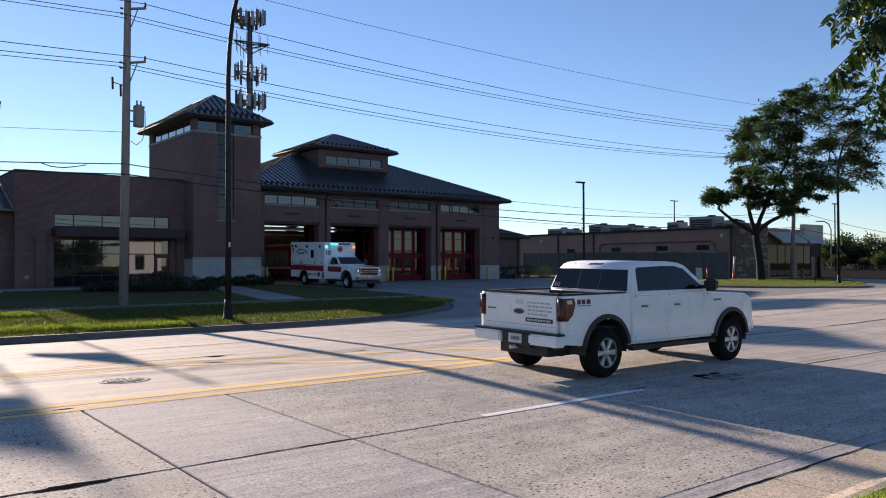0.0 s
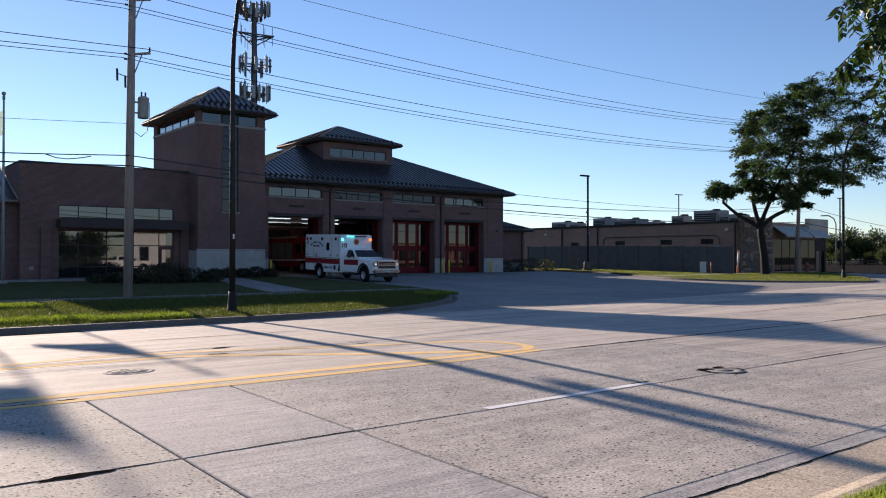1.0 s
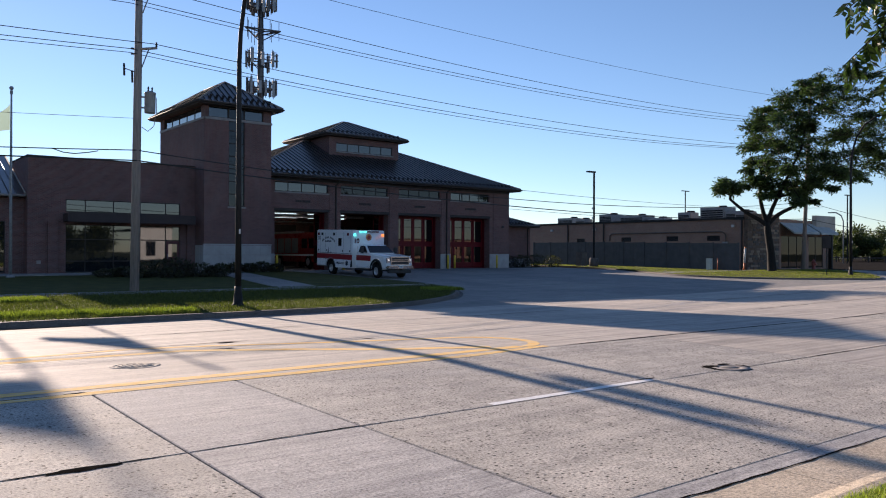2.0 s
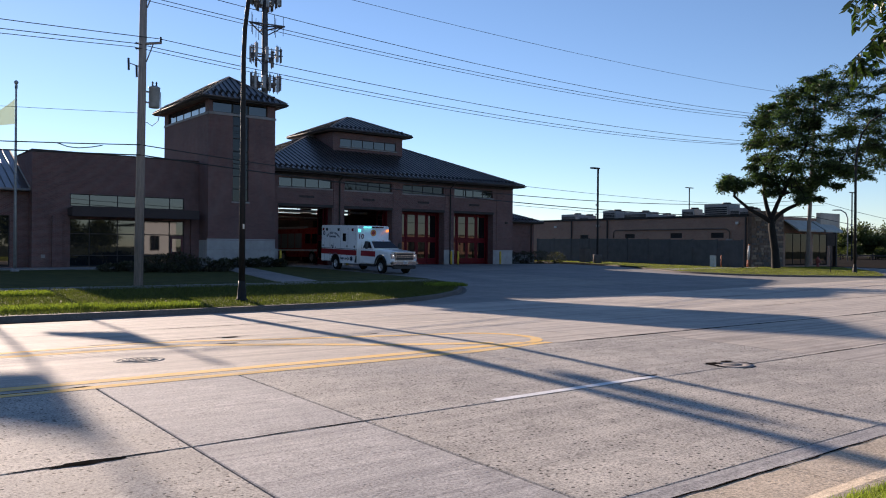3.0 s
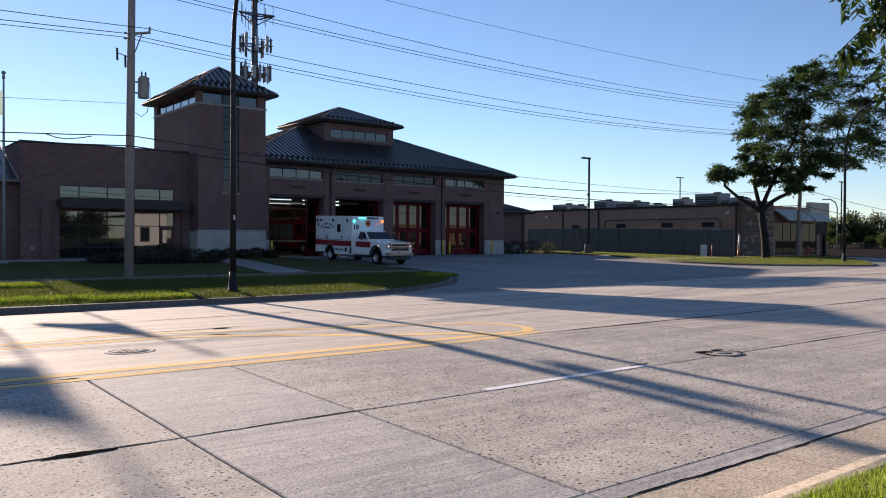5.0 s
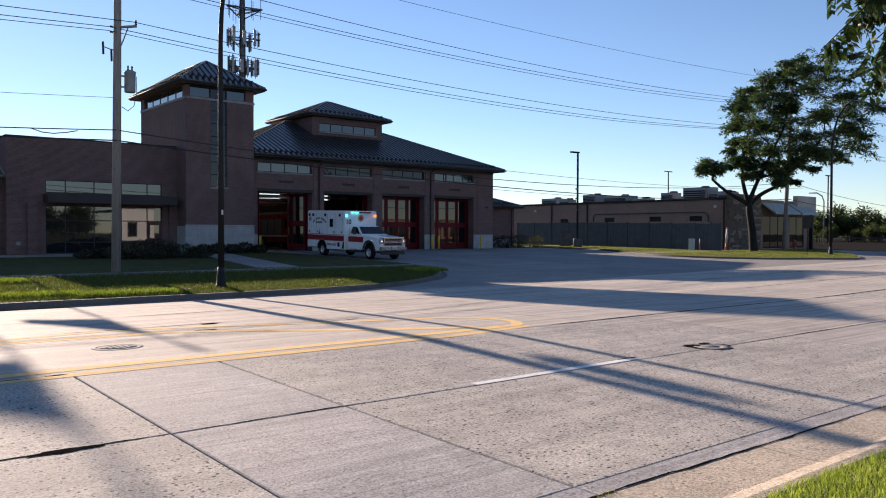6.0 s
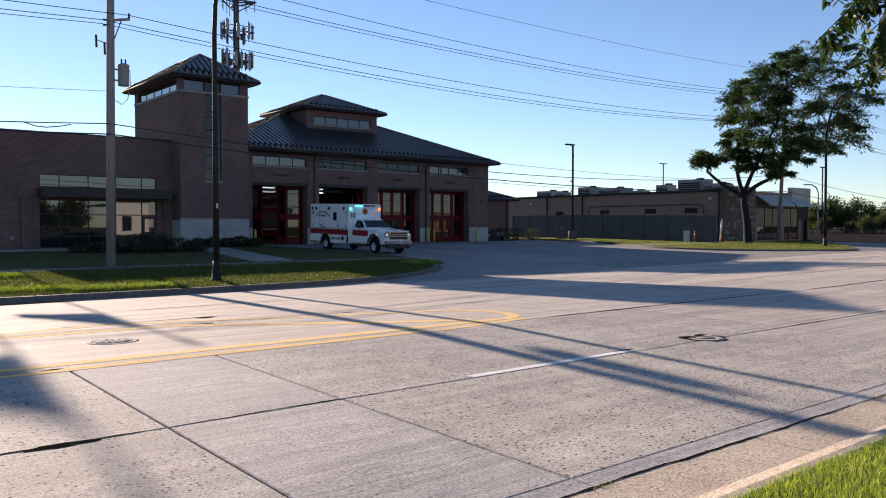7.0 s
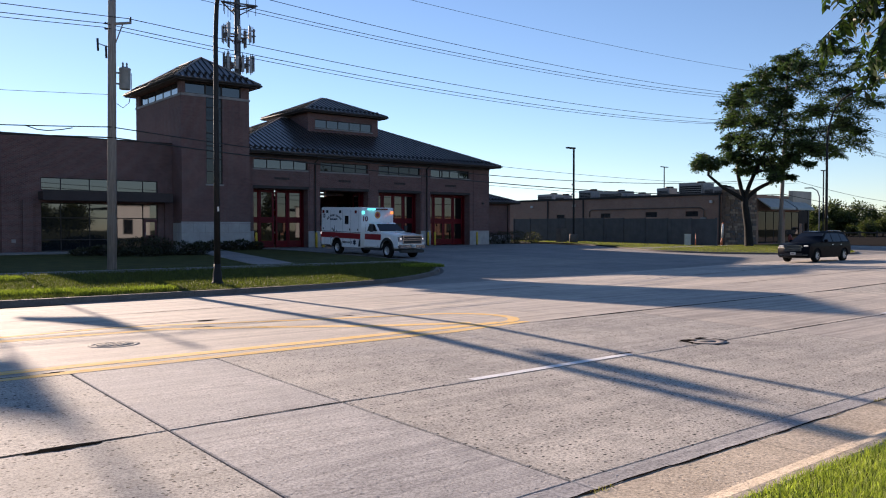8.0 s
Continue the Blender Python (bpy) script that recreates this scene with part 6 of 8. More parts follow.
# ---- poles, wires and masts ----
def utility_pole(x, y, zb, h, lean=0.0, name_label="weathered wooden utility pole with crossarms and a transformer", transformer=True):
    o = thing("utility_pole", name_label, "pole", pose(x, y, zb, 0, lean))
    part("shaft", tube1([(0, 0, -0.3), (0, 0, h * 0.5), (0, 0, h)], [0.19, 0.165, 0.13], 16), WOOD_POLE, o)
    for z, d in ((12.45, 0.72), (10.17, 0.74)):
        arm = new("crossarm")
        arm.parent = o
        part("beam", box1(-0.06, 0.06, -0.1, 0.05, -0.05, 0.05, 0.008, Matrix.Translation((0, 0, z)) @ Matrix.Rotation(radians(0), 4, "Z")), WOOD_POLE, arm)
        part("beam", tube1([(0.05, -0.12, z), (d, -0.12, z + 0.16)], 0.055, 6), WOOD_POLE, arm)
        part("brace", tube1([(0.12, -0.12, z - 0.75), (d * 0.55, -0.12, z + 0.08)], 0.025, 6), STEEL, arm)
        bm = bmesh.new()
        lathe(bm, [(0.02, 0), (0.06, 0.03), (0.03, 0.07), (0.06, 0.11), (0.03, 0.15), (0.045, 0.19), (0.001, 0.21)], 12, "z", (d - 0.03, -0.12, z + 0.2))
        part("insulator", bm, PLASTIC, arm)
        for dz in (0.0, -0.22):
            bm = bmesh.new()
            lathe(bm, [(0.02, 0), (0.055, 0.04), (0.03, 0.08), (0.05, 0.12), (0.001, 0.14)], 10, "x", (-0.30, 0, z + dz))
            part("insulator", bm, PLASTIC, arm)
    if transformer:
        t = new("transformer")
        t.parent = o
        bm = bmesh.new()
        lathe(bm, [(0.001, 7.55), (0.21, 7.55), (0.225, 7.6), (0.225, 8.35), (0.235, 8.36), (0.235, 8.42), (0.10, 8.48), (0.001, 8.5)], 20, "z", (0.52, 0, 0))
        part("tank", bm, surface("grey_transformer_paint", (0.20, 0.21, 0.21), (0.30, 0.31, 0.31), 3, 0.5), t)
        for dx in (-0.08, 0.08):
            bm = bmesh.new()
            lathe(bm, [(0.03, 8.46), (0.045, 8.5), (0.025, 8.55), (0.045, 8.6), (0.02, 8.66), (0.001, 8.68)], 10, "z", (0.52 + dx, 0, 0))
            part("bushing", bm, PLASTIC, t)
        for z in (7.75, 8.2):
            part("bracket", box1(0.1, 0.32, -0.04, 0.04, z - 0.03, z + 0.03), STEEL, t)
        part("lead", tube1([(0.78, 0, 8.25), (0.80, 0, 7.6), (0.66, -0.1, 7.0), (0.4, -0.15, 6.75), (0.15, -0.15, 6.9)], 0.015, 6), WIRE, t)
        f = new("fuse_cutout")
        f.parent = o
        part("arm", tube1([(-0.1, 0, 9.2), (-0.55, 0, 9.3)], 0.02, 6), STEEL, f)
        part("fuse", tube1([(-0.55, 0, 9.0), (-0.57, 0, 9.5)], 0.045, 8), PLASTIC, f)
        part("fuse", tube1([(-0.22, 0, 8.75), (-0.24, 0, 9.25)], 0.045, 8), PLASTIC, f)
    return o


P0, P1, P2 = (-50.0, 31.0), (10.45, 34.3), (72.4, 38.0)
utility_pole(P1[0], P1[1], lawn_z(*P1), 15.5, 0.6)
utility_pole(P2[0], P2[1], site_z(*P2), 17.5, 4.5, "weathered wooden utility pole beside the far drive", False)
utility_pole(P0[0], P0[1], lawn_z(*P0), 15.5, 0.0, "weathered wooden utility pole beside the lawn", False)


def cable(a, b, sag, r, label):
    pts = []
    for i in range(25):
        s = i / 24
        p = Vector(a).lerp(Vector(b), s)
        p.z -= 4 * sag * s * (1 - s)
        pts.append(p)
    o = part("overhead_cable", tube1(pts, r, 5), WIRE)
    return tagged(o, label, "cable", "overhead cables")


power = "thin black power line strung between wooden poles"
phone = "thick black telephone cable strung between wooden poles"
for z0, z1, z2, dx, r, sag, lab in ((14.6, 14.39, 16.25, 0.0, 0.012, 0.65, power), (12.9, 12.90, 14.26, 0.7, 0.016, 1.0, power), (12.3, 12.32, 14.05, -0.28, 0.016, 1.0, power), (12.15, 12.15, 13.81, -0.3, 0.014, 0.98, power),
                                    (10.9, 10.60, 11.87, 0.72, 0.016, 0.98, power), (10.6, 10.25, 11.71, -0.28, 0.016, 1.13, power), (10.5, 10.09, 11.68, -0.3, 0.014, 1.2, power),
                                    (7.0, 6.05, 6.70, 0.0, 0.022, 1.3, phone), (6.2, 5.62, 5.10, 0.0, 0.028, 0.85, phone)):
    cable((P0[0] + dx, P0[1] - 0.15, z0), (P1[0] + dx, P1[1] - 0.15, z1), sag, r, lab)
    d2 = dx + 0.078 * (z2 - 0.4)
    cable((P1[0] + dx, P1[1] - 0.15, z1), (P2[0] + d2, P2[1] - 0.15, z2), sag, r, lab)
    cable((P2[0] + d2, P2[1] - 0.15, z2), (140.0, 42.0, z2 - 1.0), sag, r, lab)
cable((P1[0], P1[1], 7.4), (-30, 44, 8.2), 0.5, 0.009, "thin service wire leading from the wooden pole")
cable((49.0, 56, 8.0), (140, 70, 10.0), 0.8, 0.02, "thin black power line behind the brick shops")
cable((49.0, 60, 6.5), (140, 74, 8.0), 0.8, 0.02, "thin black power line behind the brick shops")
tagged(part("cable_loop", tube1([(7.2, 34.0, 5.84), (7.6, 34.0, 5.72), (8.0, 34.0, 5.70), (8.5, 34.0, 5.78), (8.9, 34.0, 5.88)], 0.02, 6), WIRE), "slack loop of black telephone cable", "cable")


def street_lamp(x, y, zb, label, reach=-1.0, turn=0.0):
    o = thing("street_lamp", label, "street lamp", pose(x, y, zb, 0, 0, turn))
    bm = bmesh.new()
    lathe(bm, [(0.001, 0.0), (0.21, 0.0), (0.21, 0.06), (0.155, 0.10), (0.145, 0.40), (0.12, 0.50), (0.115, 0.7), (0.001, 0.7)], 20, "z")
    part("base", bm, BLACK_METAL, o)
    part("shaft", tube1([(0, 0, 0.6), (0, 0, 4.5), (0, 0, 8.4), (0, 0.10 * reach, 9.4), (0, 0.42 * reach, 10.5), (0, 1.0 * reach, 11.4), (0, 1.9 * reach, 11.9), (0, 2.6 * reach, 12.0)], [0.11, 0.095, 0.08, 0.075, 0.07, 0.062, 0.055, 0.05], 14), BLACK_METAL, o)
    y0, y1 = sorted((2.5 * reach, 3.3 * reach))
    h = new("lantern")
    h.parent = o
    part("head", box1(-0.17, 0.17, y0, y1, 11.95, 12.12, 0.05), BLACK_METAL, h)
    part("lens", box1(-0.12, 0.12, y0 + 0.1, y1 - 0.1, 11.93, 11.96, 0.01), CLEAR_LENS, h)
    for a in range(4):
        part("anchor_bolt", tube1([(0.15 * math.cos(a * 1.571 + 0.78), 0.15 * math.sin(a * 1.571 + 0.78), 0.1), (0.15 * math.cos(a * 1.571 + 0.78), 0.15 * math.sin(a * 1.571 + 0.78), 0.22)], 0.02, 6), BLACK_METAL, o)
    part("tag", box1(-0.03, 0.03, -0.112, -0.104, 2.5, 2.66), WHITE_METAL, o)
    return o


street_lamp(11.45, 26.1, lawn_z(11.45, 26.1), "tall black steel street lamp with a curved arm")
street_lamp(62.0, 28.8, site_z(62, 28.8) + 0.05, "tall black steel street lamp by the far kerb")


def lot_lamp(x, y, zb, h, label, head=(-0.95, 0.1), base=True):
    o = thing("parking_lamp", label, "street lamp", pose(x, y, zb))
    if base:
        bm = bmesh.new()
        lathe(bm, [(0.001, 0), (0.40, 0), (0.40, 0.85), (0.37, 0.9), (0.001, 0.9)], 20, "z")
        part("footing", bm, KERB, o)
    part("shaft", box1(-0.07, 0.07, -0.07, 0.07, 0.0, h, 0.01), BLACK_METAL, o)
    part("head", box1(*head, -0.17, 0.17, h - 0.10, h + 0.03, 0.02), BLACK_METAL, o)
    for z in (h * 0.62, h * 0.52):
        part("camera_arm", tube1([(0, 0, z), (-0.3, -0.1, z + 0.02)], 0.02, 6), BLACK_METAL, o)
        bm = bmesh.new()
        lathe(bm, [(0.001, z - 0.13), (0.08, z - 0.08), (0.10, z), (0.07, z + 0.05), (0.001, z + 0.06)], 12, "z", (-0.32, -0.1, 0))
        part("camera_dome", bm, WHITE_METAL, o)
    return o


lot_lamp(57.0, 50.0, site_z(57, 50), 8.95, "black square parking lamp on a concrete footing")
o = thing("utility_cabinet", "pale concrete utility block on the grass", "box", pose(57.4, 51.9, site_z(57.4, 51.9)))
part("block", box1(-0.4, 0.4, -0.35, 0.35, 0.0, 1.35, 0.03), KERB, o)
part("lid", box1(-0.43, 0.43, -0.38, 0.38, 1.352, 1.42, 0.02), KERB, o)
lot_lamp(120, 84.3, 0.4, 12.4, "distant twin-headed parking lamp", (-1.0, 1.0), False)
lot_lamp(117.8, 55.2, 0.4, 10.0, "distant slim parking lamp", (-0.6, 0.6), False)
o = thing("street_lamp", "distant galvanised street lamp with a curved arm", "street lamp", pose(117.5, 55.65, 0.3))
part("shaft", tube1([(0, 0, 0), (0, 0, 6.3), (-0.2, 0.2, 7.1), (-0.7, 0.7, 7.55), (-1.2, 1.2, 7.55)], 0.09, 8), STEEL, o)
part("head", box1(-1.6, -1.0, 1.0, 1.5, 7.47, 7.6, 0.03), STEEL, o)

# the flags
FLAG_PALE = leaf_mat("pale_green_flag_cloth", (0.32, 0.44, 0.37), (0.36, 0.48, 0.41), 0.8, (1.0, 1.0, 1.0))
FLAG_STRIPED = surface("faded_flag_cloth", (0.35, 0.10, 0.12), (0.55, 0.50, 0.50), 2.0, 0.8)


def flagpole(x, y, h, z0, z1, length, cloth, label, taper):
    o = thing("flagpole", label, "flagpole", pose(x, y, lawn_z(x, y)))
    part("shaft", tube1([(0, 0, 0), (0, 0, h * 0.5), (0, 0, h - 0.25)], [0.085, 0.07, 0.045], 14), STEEL, o)
    part("truck_cap", tube1([(0, 0, h - 0.32), (0, 0, h - 0.12)], 0.07, 12), STEEL, o)
    bm = bmesh.new()
    lathe(bm, [(0.001, h - 0.1)] + [(0.11 * math.sin(radians(a)), h - 0.11 * math.cos(radians(a))) for a in range(20, 180, 20)] + [(0.001, h + 0.11)], 14, "z")
    part("ball", bm, STEEL, o)
    bm = bmesh.new()
    lathe(bm, [(0.001, 0), (0.22, 0), (0.2, 0.1), (0.1, 0.16), (0.001, 0.16)], 16, "z")
    part("collar", bm, STEEL, o)
    bm = bmesh.new()
    n = 18
    rows = []
    for i in range(n + 1):
        s = i / n
        xx = -0.06 - length * s
        rows.append([(xx, 0.12 * s * math.sin(9 * s + 2 * v) + 0.35 * s, z0 - 0.28 * s + (z1 - z0) * v * (1 - taper * s ** 0.8)) for v in (0, 0.25, 0.5, 0.75, 1)])
    V = [[bm.verts.new(p) for p in r] for r in rows]
    for a, b in zip(V, V[1:]):
        for j in range(4):
            bm.faces.new((a[j], b[j], b[j + 1], a[j + 1])).smooth = True
    part("flag", bm, cloth, o)
    part("halyard", tube1([(0.0, -0.09, 1.2), (0.0, -0.07, h - 0.3)], 0.008, 5), WHITE_METAL, o)
    return o


FLAG_ONE = flagpole(7.97, 47.0, 9.95, 7.75, 9.1, 1.55, FLAG_PALE, "tall silver flagpole flying a pale green flag", 0.78)
FLAG_TWO = flagpole(5.5, 47.0, 12.0, 9.75, 11.2, 1.9, FLAG_STRIPED, "taller silver flagpole flying a faded flag", 0.3)

# the cell mast behind the station
mast = thing("cell_mast", "tall steel monopole crowded with cell antennas", "mast", pose(44.5, 95, 0))
MAST_STEEL = surface("weathered_mast_steel", (0.085, 0.085, 0.088), (0.15, 0.15, 0.155), 3, 0.7, 0.1, fine=12, relief=0.05)
ANTENNA = surface("grey_antenna_casing", (0.26, 0.27, 0.28), (0.36, 0.37, 0.38), 2, 0.6, fine=12, relief=0.03)
part("shaft", tube1([(0, 0, -0.2), (0, 0, 20), (0, 0, 34.3)], [0.60, 0.38, 0.26], 16), MAST_STEEL, mast)
for dx in (-0.42, 0.40):
    part("feed_line", tube1([(dx, -0.35, 2), (dx * 0.75, -0.25, 28), (dx * 0.6, -0.2, 33)], 0.06, 6), PLASTIC, mast)
rnd = random.Random(8)
for z, r, hgt, panels in ((22.6, 2.15, 2.1, 4), (26.2, 2.35, 2.3, 3), (33.2, 2.1, 1.9, 5)):
    # a three-sided frame with panels on each side
    corner = [Vector((r * math.cos(radians(q)), r * math.sin(radians(q)), z)) for q in (-160, -40, 80)]
    for k in range(3):
        p, q = corner[k], corner[(k + 1) % 3]
        part("face_rail", tube1([p, q], 0.07, 6), MAST_STEEL, mast)
        part("face_rail", tube1([p + Vector((0, 0, 0.7)), q + Vector((0, 0, 0.7))], 0.045, 6), MAST_STEEL, mast)
        part("stand_off", tube1([(0, 0, z), (p + q) / 2], 0.09, 6), MAST_STEEL, mast)
        part("antenna_brace", tube1([(0, 0, z - 1.3), (p + q) / 2], 0.05, 6), MAST_STEEL, mast)
        out = ((p + q) / 2 - Vector((0, 0, z))).normalized()
        turn = math.atan2(out.y, out.x)
        for j in range(panels):
            s = (j + 0.5 + rnd.uniform(-0.12, 0.12)) / panels
            c = p.lerp(q, s) + out * 0.12
            h2, w = hgt * rnd.uniform(0.75, 1.05), rnd.uniform(0.13, 0.24)
            m = Matrix.Translation(c + Vector((0, 0, rnd.uniform(-0.1, 0.4)))) @ Matrix.Rotation(turn, 4, "Z")
            part("panel_antenna", box1(0.05, 0.22, -w, w, -h2 / 2, h2 / 2, 0.03, m), ANTENNA if rnd.random() < 0.7 else MAST_STEEL, mast)
            part("mount_pipe", tube1([m @ Vector((0, 0, -h2 * 0.6)), m @ Vector((0, 0, h2 * 0.62))], 0.045, 6), MAST_STEEL, mast)
            if rnd.random() < 0.6:
                part("radio_box", box1(-0.35, -0.06, -0.16, 0.16, -0.5, 0.15, 0.02, m), MAST_STEEL, mast)
# the bare triangular platform with whips
z, r = 30.0, 2.6
corner = [Vector((r * math.cos(radians(q)), r * math.sin(radians(q)), z)) for q in (-160, -40, 80)]
for k in range(3):
    p, q = corner[k], corner[(k + 1) % 3]
    part("face_rail", tube1([p, q], 0.10, 6), MAST_STEEL, mast)
    part("antenna_brace", tube1([(0, 0, z - 1.3), p], 0.07, 6), MAST_STEEL, mast)
    part("antenna_arm", tube1([(0, 0, z), p], 0.09, 6), MAST_STEEL, mast)
    for s in (0.06, 0.35, 0.7):
        c = p.lerp(q, s)
        part("whip_antenna", tube1([c + Vector((0, 0, -1.2)), c + Vector((0, 0, 1.3))], 0.04, 5), MAST_STEEL, mast)

# ---- grass island, fence and shops ----
isl = tagged(new("lawn_island"), "strip of sunlit lawn before the fence", "lawn", kind="structure")
RIM = [(57.5, 24.75), (61.0, 26.2), (67.0, 29.6), (73.5, 34.5), (75.5, 38.2), (66.5, 38.6), (61.7, 38.9), (61.7, 63.0), (58.6, 63.0), (57.6, 58.0), (54.7, 46.0), (51.0, 39.0), (49.2, 35.2), (49.4, 31.5), (51.4, 28.2), (55.2, 25.5)]
isl_z = lambda x, y: site_z(x, y) + 0.10
bm = bmesh.new()
LEFT = sorted([(y, x) for x, y in RIM[8:] + RIM[:1]])
prev = None
for y in steps(24.75, 38.2, 24) + steps(38.9, 63.0, 40):
    xl = float(np.interp(y, [q[0] for q in LEFT], [q[1] for q in LEFT]))
    xr = float(np.interp(y, [q[1] for q in RIM[:5]], [q[0] for q in RIM[:5]])) if y < 38.6 else 61.7
    row = [bm.verts.new((x, y, isl_z(x, y))) for x in sorted(steps(xl, max(xr, xl + 0.02), 12))]
    if prev:
        for i in range(12):
            bm.faces.new((prev[i], prev[i + 1], row[i + 1], row[i])).smooth = True
    prev = row
part("turf", bm, GRASS, isl)
kb = tagged(new("kerb_island"), "grey concrete kerb round the grass island", "kerb", kind="structure")
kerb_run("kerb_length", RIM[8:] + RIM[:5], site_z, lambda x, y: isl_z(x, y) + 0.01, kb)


def in_isl(X, Y):
    inside = np.zeros(len(X), bool)
    for (x0, y0), (x1, y1) in zip(RIM, RIM[1:] + RIM[:1]):
        c = ((y0 > Y) != (y1 > Y)) & (X < (x1 - x0) * (Y - y0) / ((y1 - y0) or 1e-9) + x0)
        inside ^= c
    return inside


# sunlight is put into the blade colour here, brighter than the lawn's
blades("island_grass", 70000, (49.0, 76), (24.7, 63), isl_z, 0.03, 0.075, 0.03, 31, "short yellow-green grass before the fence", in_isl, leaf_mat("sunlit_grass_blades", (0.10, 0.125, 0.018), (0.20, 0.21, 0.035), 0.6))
bm = bmesh.new()
vs = [bm.verts.new((x, y, isl_z(x, y) + 0.02)) for x, y in ((51.2, 38.9), (50.2, 36.6), (64.0, 38.0), (66.0, 38.6), (62, 38.8))]
bm.faces.new(vs)
part("walk_slab", bm, DRIVE, pw)

fence = thing("fence", "charcoal vinyl privacy fence along the grass", "fence")
fy0, fy1, nseg = 38.25, 63.0, 10
for i in range(nseg + 1):
    y = fy0 + (fy1 - fy0) * i / nseg
    part("post", box1(61.95, 62.09, y - 0.07, y + 0.07, 0.1, site_z(62, y) + 2.5, 0.01), FENCE_GREY, fence)
    if i < nseg:
        y1 = fy0 + (fy1 - fy0) * (i + 1) / nseg
        zb = min(site_z(62, y), site_z(62, y1))
        k = 12
        for j in range(k):
            a, b = y + 0.08 + (y1 - y - 0.16) * j / k, y + 0.08 + (y1 - y - 0.16) * (j + 1) / k
            part("board", box1(61.99 + 0.008 * (j % 2), 62.03, a, b - 0.004, zb + 0.13, zb + 2.36), FENCE_GREY, fence)
        part("rail", box1(61.975, 62.045, y + 0.07, y1 - 0.07, zb + 2.362, zb + 2.44, 0.006), FENCE_GREY, fence)
        part("rail", box1(61.975, 62.045, y + 0.07, y1 - 0.07, zb + 0.05, zb + 0.128, 0.006), FENCE_GREY, fence)

shop = thing("brick_shop", "long low tan brick shop building with rooftop units", "building")
# plain box added inside so that no sky shows through the side vents
part("vent_light_block", box1(68.5, 80, 42, 73, 0.3, 4.5), INTERIOR, shop)
bm = bmesh.new()
wall_x(bm, 41.4, 74, 0.2, 5.05, 68.0, 68.3, [(43.9, 45.3, 3.05, 3.55), (48.6, 50.0, 3.05, 3.55), (54.5, 55.8, 3.05, 3.5), (61, 62.2, 3.0, 3.45)])
part("side_wall", bm, BRICK_TAN, shop)
for y0, y1 in ((43.9, 45.3), (48.6, 50.0), (54.5, 55.8), (61, 62.2)):
    bm = bmesh.new()
    for k in range(5):
        box(bm, 68.06, 68.12, y0, y1, 3.05 + 0.1 * k, 3.13 + 0.1 * k)
    part("vent_louvre", bm, BLACK_METAL, shop)
part("back_wall", box1(68.3, 84.0, 73.7, 74, 0.2, 5.0), BRICK_TAN, shop)
part("far_wall", box1(83.7, 84.0, 41.502, 73.698, 0.2, 5.0), BRICK_TAN, shop)
part("flat_roof", box1(68.3, 83.698, 41.502, 73.7, 4.6, 4.75), ASPHALT, shop)
part("roof_edge", box1(67.85, 68.35, 41.3, 74, 5.052, 5.25, 0.02), BLACK_METAL, shop)
for y in (41.55, 58.2, 63.5):
    part("downspout", box1(67.86, 67.99, y - 0.06, y + 0.06, 0.3, 5.05), TRIM, shop)
part("conduit", tube1([(67.9, 43.2, 2.9), (67.9, 43.2, 3.6), (67.9, 43.5, 3.85), (67.9, 44.0, 3.92), (67.9, 52, 3.92), (67.9, 57.0, 3.92), (67.9, 57.3, 3.7), (67.9, 57.3, 3.1)], 0.06, 8), SOFFIT, shop)
for y in (43.2, 57.3):
    part("meter_box", box1(67.72, 67.99, y - 0.3, y + 0.3, 2.4, 2.95, 0.02), STEEL, shop)
for y in (42.4, 59.5, 66):
    part("wall_lamp", box1(67.75, 67.99, y - 0.15, y + 0.15, 4.3, 4.55, 0.03), WHITE_METAL, shop)
# the front corner in random stone, with shop windows and awnings
RUBBLE = surface("mixed_rubble_stone", (0.10, 0.07, 0.055), (0.24, 0.18, 0.145), 2.5, 0.85, fine=20, relief=0.6, world_space=True)
STONES = [RUBBLE, surface("brown_rubble_stone", (0.09, 0.06, 0.045), (0.20, 0.14, 0.10), 4, 0.85, fine=25, relief=0.6), surface("grey_rubble_stone", (0.07, 0.062, 0.058), (0.15, 0.135, 0.125), 4, 0.85, fine=25, relief=0.6), surface("buff_rubble_stone", (0.22, 0.17, 0.13), (0.32, 0.26, 0.20), 4, 0.85, fine=25, relief=0.6)]
bm = bmesh.new()
wall_y(bm, 68.0, 73.6, 0.2, 5.6, 41.0, 41.38, [])
part("stone_front", bm, STONES[1], shop)
rnd = random.Random(4)
for j in range(23):
    z = 0.35 + 0.225 * j
    x = 68.0 + 0.2 * (j % 3)
    while x < 73.2:
        w = rnd.uniform(0.28, 0.85)
        w = min(w, 73.55 - x)
        part("stone", box1(x, x + w - 0.03, 41.0 - rnd.uniform(0.03, 0.09), 40.998, z, z + 0.20, 0.015), STONES[rnd.randrange(4)], shop)
        x += w
bm = bmesh.new()
wall_y(bm, 73.6, 84, 0.2, 5.2, 41.2, 41.5, [(74.3, 78.9, 0.4, 3.6), (79.6, 82.6, 0.4, 3.6)])
part("shop_front", bm, BRICK_TAN, shop)
window(shop, 74.3, 78.9, 0.4, 3.6, 41.25, 3, sill=False, glass=SHOP_GLASS)
window(shop, 79.6, 82.6, 0.4, 3.6, 41.25, 2, sill=False, glass=SHOP_GLASS)
